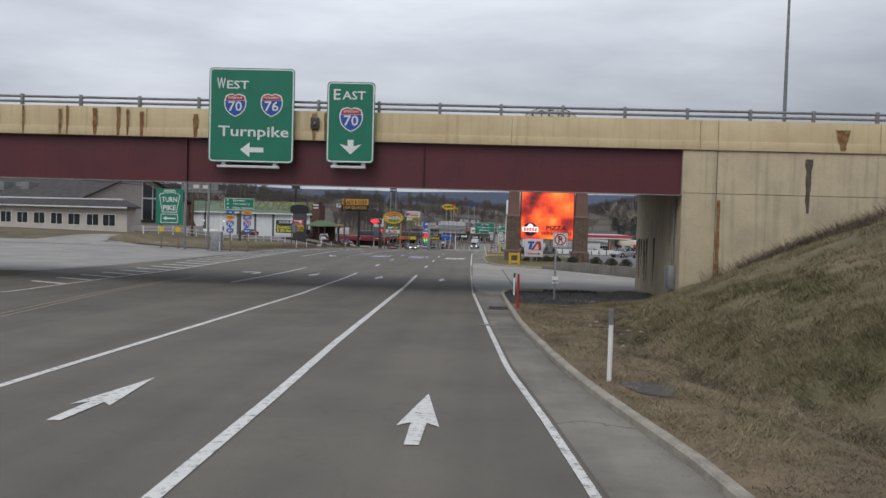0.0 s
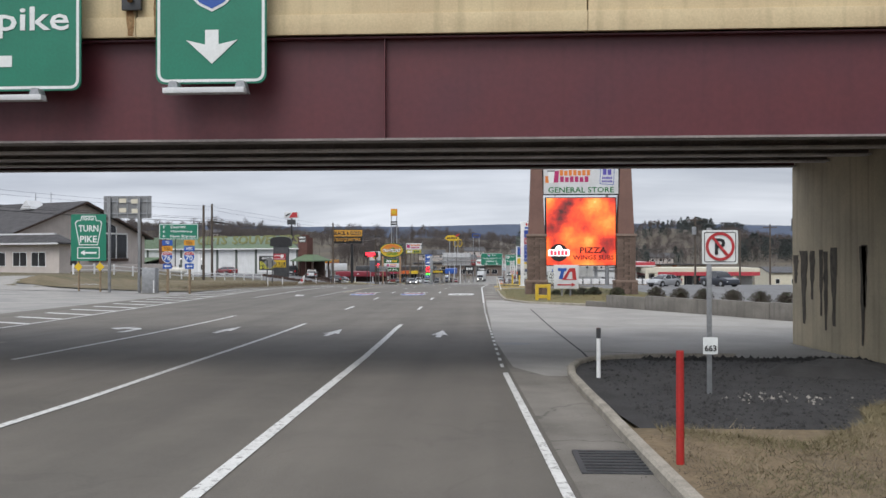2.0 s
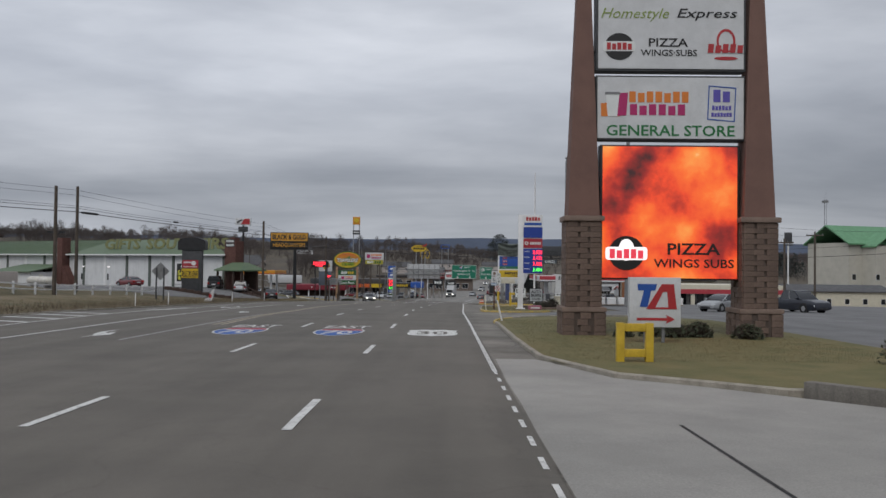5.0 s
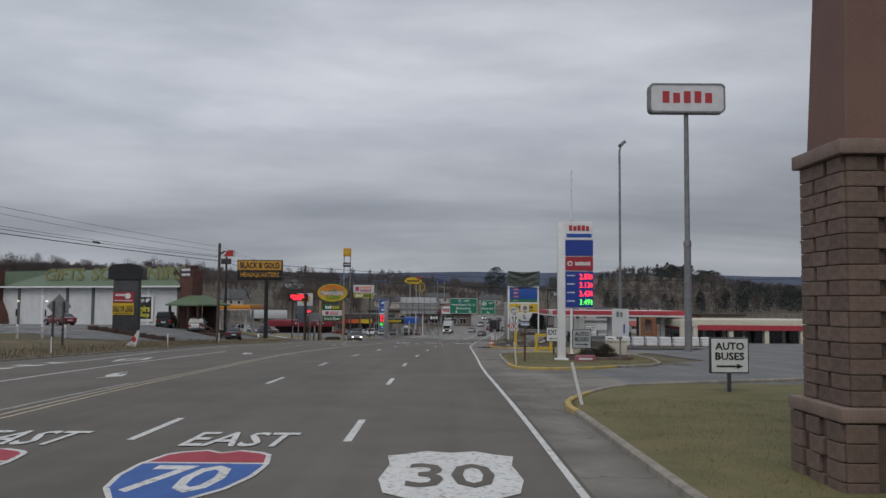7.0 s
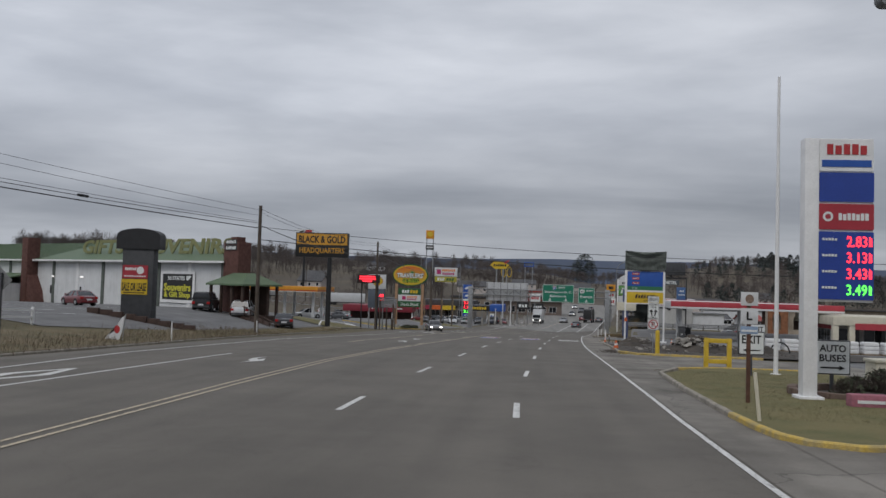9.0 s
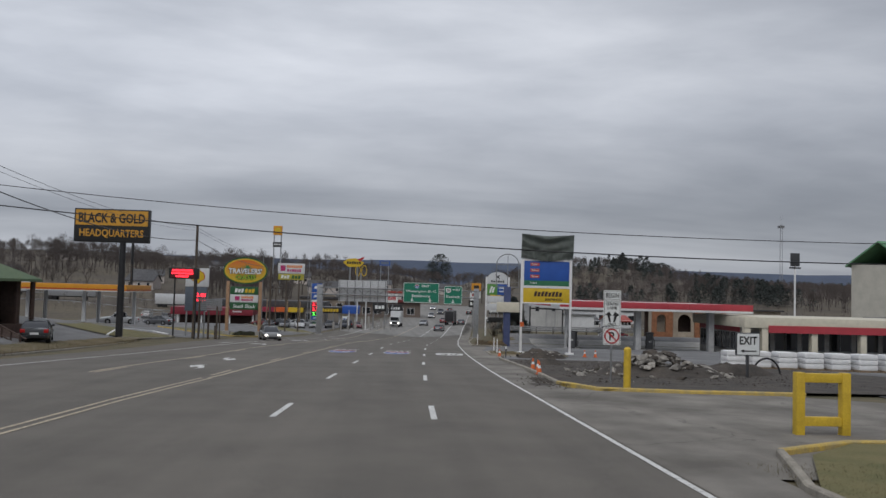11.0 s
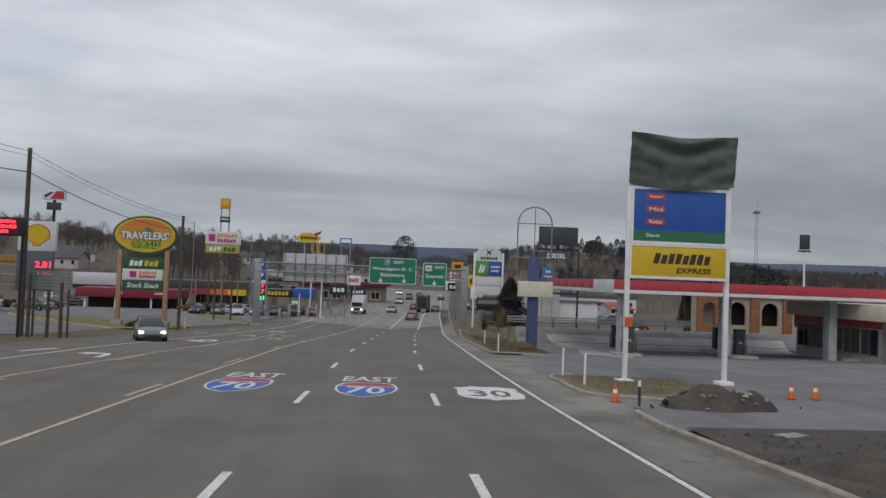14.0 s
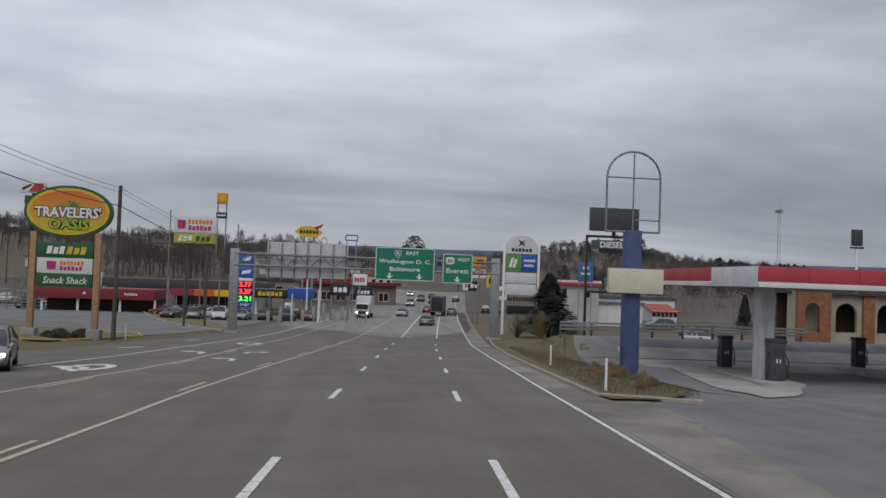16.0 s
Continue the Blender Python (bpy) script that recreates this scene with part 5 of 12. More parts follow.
part("brand_shape", ringed(bmesh.new(), oval(2.1, 9.80 - pz0, 0.36, 0.46, 24), oval(2.1, 9.78 - pz0, 0.28, 0.38, 24), -0.345, -0.33), SIGN_RED, fr)
bars(fr, 5, 1.4, 0.34, 2.08, -0.348, 9.5 - pz0, SIGN_RED, 0.1)
part("brand_shape", prism(bmesh.new(), oval(2.1, 9.12 - pz0, 0.45, 0.07, 20), -0.345, -0.33), SIGN_RED, fr)
mid_ = part("middle_cabinet", box(bmesh.new(), -FW / 2, FW / 2, -0.28, 0.28, 5.96 - pz0, 8.45 - pz0, 0.02), DARK, pyl)
panel(mid_, "white_face", -FW / 2 + 0.07, FW / 2 - 0.07, 6.03 - pz0, 8.38 - pz0, -0.31, OFFWHITE, 0.03, 0.02)
PINK, ORNG = mat("magenta_sign_vinyl", (0.42, 0.02, 0.13), 0.5, 0.1), mat("orange_sign_vinyl", (0.68, 0.20, 0.03), 0.5, 0.1)
VIOLET = mat("violet_sign_vinyl", (0.10, 0.08, 0.38), 0.5, 0.1)
bars(mid_, 7, 2.35, 0.42, -0.45, -0.31, 7.62 - pz0, ORNG), bars(mid_, 6, 2.2, 0.42, -0.5, -0.31, 7.13 - pz0, PINK)
shape(mid_, [(-0.4, -0.5), (0.3, -0.5), (0.36, 0.1), (-0.42, 0.0)], -2.25, -0.31, 7.36 - pz0, ORNG)
shape(mid_, [(0.0, -0.48), (0.36, -0.46), (0.42, 0.42), (0.1, 0.4)], -2.05, -0.312, 7.36 - pz0, PINK)
shape(mid_, [(-0.18, -0.5), (0.18, -0.5), (0.26, 0.36), (-0.26, 0.36)], -2.22, -0.318, 7.36 - pz0, SIGN_WHITE)
shape(mid_, [(-0.3, 0.0), (0.3, 0.0), (0.27, 0.1), (-0.27, 0.1)], -2.22, -0.324, 7.70 - pz0, DULL_STEEL)
part("brand_frame", ringed(bmesh.new(), shifted([(-0.55, -0.62), (0.5, -0.7), (0.56, 0.62), (-0.5, 0.7)], 1.95, 7.38 - pz0), shifted([(-0.51, -0.58), (0.46, -0.66), (0.52, 0.58), (-0.46, 0.66)], 1.95, 7.38 - pz0), -0.325, -0.31), SIGN_BLUE, mid_)
bars(mid_, 2, 0.72, 0.48, 1.95, -0.31, 7.68 - pz0, VIOLET), bars(mid_, 6, 0.76, 0.18, 1.95, -0.31, 7.22 - pz0, VIOLET), bars(mid_, 7, 0.8, 0.16, 1.95, -0.31, 6.96 - pz0, VIOLET)
word(mid_, "GENERAL STORE", 4.9, 0.42, 0.0, -0.32, 6.33 - pz0, GREEN_L, 0.015)
scr = part("screen_cabinet", box(bmesh.new(), -2.66, 2.66, -0.25, 0.35, 0.62 - pz0, 5.78 - pz0, 0.02), BLACK, pyl)
lit = part("led_screen", prism(bmesh.new(), [(-2.57, 0.68 - pz0), (2.57, 0.68 - pz0), (2.57, 5.72 - pz0), (-2.57, 5.72 - pz0)], -0.275, -0.24), LED_FOOD, scr, "lit screen showing orange glazed food")
LED_WHITE = glow("white_led", (1, 0.95, 0.95), 1.0)
LED_PINK = glow("pink_led", (0.9, 0.06, 0.10), 0.8)
part("brand_shape", prism(bmesh.new(), oval(-1.65, 1.62 - pz0, 0.68, 0.66, 30), -0.29, -0.276), SIGN_BLACK, lit)
part("brand_shape", prism(bmesh.new(), oval(-1.65, 1.75 - pz0, 0.30, 0.42, 20), -0.294, -0.288), LED_WHITE, lit)
part("brand_shape", prism(bmesh.new(), rrect(-2.45, -0.85, 1.36 - pz0, 1.86 - pz0, 0.12), -0.30, -0.29), LED_WHITE, lit)
bars(lit, 5, 1.35, 0.36, -1.65, -0.30, 1.60 - pz0, LED_PINK)
word(lit, "PIZZA", 2.0, 0.44, 0.92, -0.29, 1.80 - pz0, SIGN_BLACK, 0.02), word(lit, "WINGS SUBS", 3.05, 0.33, 0.92, -0.29, 1.25 - pz0, SIGN_BLACK, 0.015)
for z in (7.0, 9.4, 11.6, 2.2, 4.4):
    for sx in (-1, 1):
        bm = bmesh.new()
        box(bm, sx * 2.95 - 0.18, sx * 2.95 + 0.18, -0.06, 0.06, z - pz0 - 0.05, z - pz0 + 0.05)
        part("strut", bm, BLACK, pyl)

ta = thing("direction_sign", 4.98, 79.6, "white box sign with blue and red shapes, red arrow", "sign")
tz = ta.location.z
cab_ = part("cabinet", box(bmesh.new(), -0.86, 0.86, -0.15, 0.15, -0.93 - tz, 0.74 - tz, 0.02), OFFWHITE, ta)
shape(cab_, [(-0.6, 0.42), (0.05, 0.42), (0.0, 0.2), (-0.14, 0.2), (-0.26, -0.35), (-0.52, -0.35), (-0.38, 0.2), (-0.58, 0.2)], 0, -0.15, 0.1 - tz, SIGN_BLUE)
part("brand_shape", ringed(bmesh.new(), shifted([(-0.3, -0.42), (0.22, 0.42), (0.62, 0.42), (0.72, -0.42)], 0, 0.1 - tz), shifted([(0.0, -0.36), (0.26, 0.16), (0.40, 0.16), (0.44, -0.36)], 0, 0.1 - tz), -0.165, -0.15), SIGN_RED, cab_)
shape(cab_, [(-0.62, -0.045), (0.4, -0.045), (0.36, -0.15), (0.66, 0), (0.36, 0.15), (0.4, 0.045), (-0.62, 0.045)], 0, -0.15, -0.66 - tz, SIGN_RED, "arrow")
for sx in (-0.3, 0.3):
    post(ta, sx, 0, -0.1, -0.9 - tz, 0.1, DULL_STEEL)


def bollard_frame(x, y, w, h, label):
    th = thing("yellow_barrier", x, y, label, "barrier", "yellow steel barriers")
    for sx in (-1, 1):
        post(th, sx * (w / 2 - 0.1), 0, -0.1, h, 0.2, YELLOW, bev=0.02)
    for z in (h - 0.12, 0.32):
        part("rail", box(bmesh.new(), -w / 2 + 0.2, w / 2 - 0.2, -0.08, 0.08, z - 0.1, z + 0.1, 0.015), YELLOW, th)
    return th


bollard_frame(2.9, 73.0, 0.95, 1.1, "square yellow steel barrier on the lawn edge")
bollard_frame(4.35, 133.3, 1.25, 1.4, "square yellow steel barrier beside the exit")
yp = thing("bollard", 3.25, 144.5, "tall yellow steel bollard with a domed top", "bollard")
bm = bmesh.new()
tube(bm, (0, 0, -0.1), (0, 0, 1.45), 0.13, n=16), tube(bm, (0, 0, 1.45), (0, 0, 1.52), 0.13, 0.06, 16)
part("tube", bm, YELLOW, yp)


def box_sign(x, y, w, z0, z1, lines_, arrow, label, leg=0.1):
    th = thing("direction_sign", x, y, label, "sign", "white exit and lane signs")
    b = th.location.z
    cab = part("cabinet", box(bmesh.new(), -w / 2, w / 2, -0.07, 0.07, z0 - b, z1 - b, 0.02), DARK, th)
    panel(cab, "white_face", -w / 2 + 0.04, w / 2 - 0.04, z0 - b + 0.04, z1 - b - 0.04, -0.085, SIGN_WHITE, 0.02, 0.02)
    h = z1 - z0
    n = len(lines_)
    for i, s in enumerate(lines_):
        zc = z1 - b - h * (0.34 if n == 1 else 0.24 + 0.28 * i)
        word(cab, s, w * 0.74, h * (0.36 if n == 1 else 0.21), 0, -0.09, zc, SIGN_BLACK, 0.02)
    k = -1 if arrow == "left" else 1
    shape(cab, [(k * 0.34 * w, 0), (k * 0.18 * w, 0.07 * h), (k * 0.18 * w, 0.022 * h), (-k * 0.34 * w, 0.022 * h), (-k * 0.34 * w, -0.022 * h), (k * 0.18 * w, -0.022 * h), (k * 0.18 * w, -0.07 * h)], 0, -0.086, z0 - b + h * 0.2, SIGN_BLACK, "arrow")
    post(th, 0, 0, -0.05, z0 - b, leg, DARK)
    part("foot", box(bmesh.new(), -0.15, 0.15, -0.15, 0.15, -0.02, 0.06), DARK, th)
    return th


box_sign(5.47, 96.5, 1.12, -1.13, -0.10, ("AUTO", "BUSES"), "right", "small white auto and bus sign on the lawn")
box_sign(5.05, 120.4, 1.08, -1.74, -0.66, ("AUTO", "BUSES"), "right", "small white auto and bus sign by the planter")
box_sign(4.31, 127.2, 1.0, -1.68, -0.76, ("EXIT",), "left", "small white exit sign on a dark post")
box_sign(10.97, 152.0, 1.1, -2.30, -1.28, ("EXIT",), "left", "small white exit sign further back")

# ---- fuel price pylon and its island ----
RED_P = mat("red_price_panel", (0.36, 0.03, 0.045), 0.45, 0.1, 1.5, 20, 0.0)
BLUE_P = mat("deep_blue_price_panel", (0.022, 0.055, 0.30), 0.4, 0.12, 1.5, 20, 0.0)
ex = thing("fuel_price_sign", 4.38, 117.8, "white fuel price pylon with blue panels and lit digits", "price sign")
ez = ex.location.z
part("body", box(bmesh.new(), -0.88, 0.88, -0.02, 0.42, 0.55 - ez, 5.25 - ez, 0.03), WHITE, ex)
part("post", box(bmesh.new(), -1.02, -0.62, -0.05, 0.40, -0.1, 5.25 - ez, 0.03), WHITE, ex)
part("post_foot", box(bmesh.new(), -1.16, -0.46, -0.18, 0.5, -0.05, 0.18, 0.03), WHITE, ex)
head = panel(ex, "head_panel", -0.62, 0.86, 4.30 - ez, 5.22 - ez, -0.06, WHITE, 0.05, 0.04)
bars(head, 5, 1.15, 0.30, 0.12, -0.07, 4.93 - ez, SIGN_RED), part("brand_stripe", box(bmesh.new(), -0.56, 0.80, -0.075, -0.06, 4.42 - ez, 4.62 - ez), SIGN_BLUE, head)
panel(ex, "blue_panel", -0.62, 0.88, 3.42 - ez, 4.26 - ez, -0.06, BLUE_P, 0.05, 0.03)
rp_ = panel(ex, "red_panel", -0.62, 0.88, 2.62 - ez, 3.36 - ez, -0.06, RED_P, 0.05, 0.03)
part("brand_shape", ringed(bmesh.new(), oval(-0.38, 2.99 - ez, 0.14, 0.14, 20), oval(-0.38, 2.99 - ez, 0.08, 0.08, 20), -0.07, -0.058), SIGN_WHITE, rp_)
bars(rp_, 7, 0.85, 0.2, 0.32, -0.06, 2.99 - ez, SIGN_WHITE)
pp = panel(ex, "price_panel", -0.62, 0.88, 0.62 - ez, 2.56 - ez, -0.06, BLUE_P, 0.05, 0.03)
for i, (s, m_) in enumerate((("2.83", LED_RED), ("3.13", LED_RED), ("3.43", LED_RED), ("3.49", LED_GREEN))):
    z = 2.28 - ez - 0.46 * i
    word(pp, s, 0.56, 0.31, 0.42, -0.07, z, m_, 0.012)
    bars(pp, 2, 0.09, 0.28, 0.79, -0.06, z, m_)
    bars(pp, 5, 0.42, 0.07, -0.33, -0.06, z + 0.06, SIGN_WHITE)
pot = thing("planter_bed", 5.6, 119.4, "low dark planter bed with bare shrubs and stone edging", "planter")
for i in range(26):
    bm = bmesh.new()
    a = 2 * math.pi * i / 26
    box(bm, -0.28, 0.28, -0.14, 0.14, -0.05, 0.24 + 0.03 * rng.random(), 0.03)
    st = part("edging_stone", bm, BRICK, pot)
    st.matrix_basis = pose(2.0 * math.cos(a), 1.5 * math.sin(a), 0.05, 0, 0, math.degrees(a) + 90 + rng.uniform(-5, 5))
bm = bmesh.new()
bmesh.ops.create_uvsphere(bm, u_segments=24, v_segments=8, radius=1.0, matrix=Matrix.Diagonal((1.95, 1.45, 0.22, 1)))
part("soil", bm, DIRT, pot)
cabn = thing("utility_cabinet", 7.3, 121.8, "squat cream utility cabinet on a concrete pad", "utility cabinet")
part("body", box(bmesh.new(), -0.55, 0.55, -0.45, 0.45, 0.1, 1.05, 0.03), CREAM, cabn)
part("lid", box(bmesh.new(), -0.6, 0.6, -0.5, 0.5, 1.05, 1.15, 0.03), CREAM, cabn)
part("pad", box(bmesh.new(), -0.75, 0.75, -0.65, 0.65, -0.1, 0.1, 0.02), CONCRETE, cabn)
seat_ = thing("kerb_planter", 4.55, 116.2, "faded pink planter block on the lawn", "planter")
part("block", box(bmesh.new(), -0.5, 0.5, -0.22, 0.22, 0, 0.42, 0.04), mat("faded_pink_paint", (0.36, 0.13, 0.17), 0.8, 0.3, 4), seat_)
part("lettering_bar", box(bmesh.new(), -0.35, 0.35, -0.232, -0.22, 0.2, 0.28), SIGN_WHITE, seat_)
lp = thing("light_pole", 7.75, 122.7, "tall grey light pole with a tilted flood lamp", "light pole")
lz = lp.location.z
bm = bmesh.new()
tube(bm, (0, 0, 0), (0, 0, 4.5), 0.11, 0.10, 12), tube(bm, (0, 0, 4.5), (0, 0, 12.65), 0.075, 0.06, 12), tube(bm, (0, 0, 4.4), (0, 0, 4.6), 0.14, 0.14, 12)
part("pole", bm, DULL_STEEL, lp)
bm = bmesh.new()
box(bm, -0.2, 0.2, -0.3, 0.3, -0.1, 0.1, 0.03)
bmesh.ops.transform(bm, matrix=pose(0.16, 0, 13.0, 0, -40, 0), verts=bm.verts)
part("flood_lamp", bm, DULL_STEEL, lp)
part("yoke", tube(bmesh.new(), (0, 0, 12.55), (0.1, 0, 12.95), 0.05), DULL_STEEL, lp)
fp = thing("flag_pole", 5.72, 128.8, "tall bare white flag pole on the lawn", "flag pole")
bm = bmesh.new()
tube(bm, (0, 0, 0), (0, 0, 12.5), 0.095, 0.055, 14)
part("pole", bm, WHITE, fp), part("foot", tube(bmesh.new(), (0, 0, -0.05), (0, 0, 0.12), 0.34, 0.2, 14), WHITE, fp)
tl = thing("tall_mast_sign", 16.2, 138.0, "rounded white sign box high on a grey mast", "mast sign")
tz = tl.location.z
bm = bmesh.new()
tube(bm, (0, 0, -0.1), (0, 0, 8.5), 0.29, 0.27, 16), tube(bm, (0, 0, 8.5), (0, 0, 16.0 - tz), 0.21, 0.18, 16), tube(bm, (0, 0, 8.3), (0, 0, 8.7), 0.32, 0.29, 16)
part("mast", bm, DULL_STEEL, tl)
cb = part("cabinet", prism(bmesh.new(), rrect(-2.95, 2.95, 15.95 - tz, 18.2 - tz, 0.35, 6), -0.4, 0.4), OFFWHITE, tl)
part("rim", ringed(bmesh.new(), rrect(-3.0, 3.0, 15.9 - tz, 18.25 - tz, 0.38, 6), rrect(-2.86, 2.86, 16.04 - tz, 18.11 - tz, 0.3, 6), -0.43, 0.43), DULL_STEEL, cb)
bars(cb, 5, 4.2, 0.95, 0, -0.4, 17.15 - tz, SIGN_RED, gap=0.35)
lsg = thing("lane_sign", 1.38, 115.9, "small stacked route and lane plates on a rusty post", "road sign")
lz = lsg.location.z
part("post", box(bmesh.new(), -0.05, 0.05, -0.035, 0.035, -0.1, 0.6 - lz, 0.008), mat("rusted_post_steel", (0.12, 0.055, 0.035), 0.8, 0.4, 4, 30, 0.2), lsg)
pl = part("plate", box(bmesh.new(), -0.225, 0.225, -0.06, -0.04, 0.39 - lz, 0.75 - lz, 0.01), OFFWHITE, lsg)
part("worn_mark", prism(bmesh.new(), oval(0, 0.57 - lz, 0.11, 0.12, 18), -0.068, -0.06), mat("rubbed_brown_mark", (0.25, 0.17, 0.13), 0.7, 0.4, 12), pl)
pl = part("plate", box(bmesh.new(), -0.225, 0.225, -0.06, -0.04, -0.10 - lz, 0.32 - lz, 0.01), OFFWHITE, lsg)
word(pl, "L", 0.15, 0.22, 0, -0.068, 0.12 - lz, SIGN_BLACK, 0.03)
pl = part("plate", box(bmesh.new(), -0.225, 0.225, -0.06, -0.04, -0.36 - lz, -0.16 - lz, 0.01), mat("pale_blue_plate", (0.25, 0.34, 0.48), 0.5, 0.15), lsg)
part("label_bar", box(bmesh.new(), -0.2, 0.2, -0.066, -0.06, -0.30 - lz, -0.25 - lz), SIGN_WHITE, pl)
pb = thing("price_board", 6.86, 118.4, "plain white notice board beside the light pole", "sign")
pz = pb.location.z
part("post", tube(bmesh.new(), (0, 0.06, -0.1), (0, 0.06, 0.4 - pz), 0.05), DULL_STEEL, pb)
pl = panel(pb, "board", -0.46, 0.46, -0.98 - pz, 0.55 - pz, -0.02, OFFWHITE, 0.04, 0.02)
bars(pl, 2, 0.4, 0.3, -0.05, -0.02, 0.25 - pz, DULL_STEEL), bars(pl, 1, 0.12, 0.5, 0.2, -0.02, -0.55 - pz, SIGN_BLUE)

# ---- low wall and clipped bushes beside the entrance ----
WALL_PTS = [(5.0, 67.45), (6.0, 66.3), (7.6, 63.6), (9.8, 59.6), (11.5, 56.4), (13.0, 53.6), (16, 50.9), (26, 49.5), (44, 49.3)]
lowwall = thing("low_wall", 5.0, 67.45, "long low concrete wall along the entrance", "wall")
lowwall["kind"] = "structure"
for (ax, ay), (bx, by) in zip(WALL_PTS, WALL_PTS[1:]):
    L = math.dist((ax, ay), (bx, by))
    n = max(1, round(L / 3.6))
    for i in range(n):
        p = Vector((ax + (bx - ax) * i / n, ay + (by - ay) * i / n))
        q = Vector((ax + (bx - ax) * (i + 1) / n, ay + (by - ay) * (i + 1) / n))
        d = (q - p).normalized()
        bm = bmesh.new()
        box(bm, 0.012, (q - p).length - 0.012, -0.14, 0.14, -0.4, 0.66 + 0.1 * min(1, (p.x - 5) / 3) - 0.35 * (p.x < 5.9), 0.02)
        ob = part("wall_panel", bm, WALL_CONC, lowwall)
        ob.matrix_basis = pose(p.x - 5.0, p.y - 67.45, T(*p) - lowwall.location.z, 0, 0, math.degrees(math.atan2(d.y, d.x)))


TWIG = mat("bare_grey_twigs", (0.085, 0.068, 0.055), 0.9, 0.3, 6, 30, 0.2)
LEAFD = mat("dull_evergreen_leaf", (0.05, 0.062, 0.03), 0.8, 0.4, 4, 30, 0.2)


def twig_bush_mesh(r, h, n, seed, w=0.012):
    """A clipped bush of many crossing twigs."""
    rg = random.Random(seed)
    bm = bmesh.new()
    for _ in range(n):
        a, e_ = rg.uniform(0, 2 * math.pi), rg.uniform(0.15, 1.5)
        tip = Vector((r * math.cos(a) * math.cos(e_) * rg.uniform(0.85, 1.05), r * math.sin(a) * math.cos(e_) * rg.uniform(0.85, 1.05), h * (0.25 + 0.75 * math.sin(e_)) * rg.uniform(0.9, 1.05)))
        base = Vector((rg.uniform(-0.15, 0.15) * r, rg.uniform(-0.15, 0.15) * r, 0))
        midp = base.lerp(tip, 0.55) + Vector((rg.uniform(-1, 1), rg.uniform(-1, 1), rg.uniform(-0.3, 1))) * 0.12 * r
        tube(bm, base, midp, w * 1.4, w, 4, False), tube(bm, midp, tip, w, w * 0.4, 4, False)
        for _k in range(3):
            q = midp.lerp(tip, rg.uniform(0.2, 0.9))
            tube(bm, q, q + Vector((rg.uniform(-1, 1), rg.uniform(-1, 1), rg.uniform(-0.2, 1))) * 0.28 * r, w * 0.7, w * 0.3, 3, False)
    return bm


def leaf_blob(bm, r, h, n, rg, size=0.06, c=(0, 0, 0)):
    """Leaves as small tilted quads through a rounded volume."""
    for _ in range(n):
        a, e_, q = rg.uniform(0, 2 * math.pi), rg.uniform(-0.1, 1.55), rg.uniform(0.6, 1.0) ** 0.5
        p = Vector((c[0] + r * q * math.cos(a) * math.cos(e_), c[1] + r * q * math.sin(a) * math.cos(e_), c[2] + h * (0.15 + 0.85 * q * math.sin(e_))))
        u = Vector((rg.uniform(-1, 1), rg.uniform(-1, 1), rg.uniform(-1, 1))).normalized()
        v = u.orthogonal().normalized()
        s = size * rg.uniform(0.6, 1.4)
        bm.faces.new([bm.verts.new(p + k) for k in (-u * s, v * s * 0.6, u * s, -v * s * 0.6)])
    return bm


def bush(x, y, r, h, label, seed, leaves=0, group="clipped bushes", n=150, twig=None):
    th = thing("bush", x, y, label, "bush", group)
    part("branchwork", twig_bush_mesh(r, h, n, seed), twig or TWIG, th)
    if leaves:
        part("foliage", leaf_blob(bmesh.new(), r, h, leaves, random.Random(seed + 1)), LEAFD, th)
    return th


for i, (x, y) in enumerate(((9.95, 73.0), (10.95, 71.0), (11.9, 69.1), (12.85, 66.8), (13.7, 64.7), (14.6, 63.4), (15.5, 62.1), (16.6, 60.6))):
    bush(x, y, 0.72, 0.95, "round clipped leafless bush behind the low wall", 20 + i, 120)
for i, (x, y, r) in enumerate(((5.6, 82.6, 0.5), (6.4, 82.4, 0.55), (7.3, 82.5, 0.6), (8.9, 81.8, 0.6), (4.5, 82.3, 0.4))):
    bush(x, y, r, r * 1.1, "small dark evergreen bush under the pylon sign", 40 + i, 500, "bushes under the pylon")
for i, (x, y, r) in enumerate(((5.0, 119.0, 0.5), (6.3, 119.8, 0.7), (5.7, 120.2, 0.5))):
    bush(x, y, r, r * 1.3, "small bare shrub in the planter bed", 50 + i, 160, "planter shrubs")


# ---- signs at the ramp mouth ----
tp = thing("turnpike_sign", -31.96, 84.5, "square green turnpike sign with a keystone outline and arrow", "road sign")
b = tp.location.z
f_ = panel(tp, "sign_face", -1.42, 1.42, 1.02 - b, 4.69 - b, -0.03, SIGN_GREEN, 0.03, 0.08)
kp = [(-0.55, 1.62), (0.55, 1.62), (0.66, 1.25), (0.95, 1.25), (1.1, 1.05), (0.75, -0.7), (-0.75, -0.7), (-1.1, 1.05), (-0.95, 1.25), (-0.66, 1.25)]
zc = 2.95 - b
part("keystone", ringed(bmesh.new(), shifted(kp, 0, zc), shifted([(p * 0.93, 0.43 + (q_ - 0.43) * 0.94) for p, q_ in kp], 0, zc), -0.045, -0.031), SIGN_WHITE, f_)
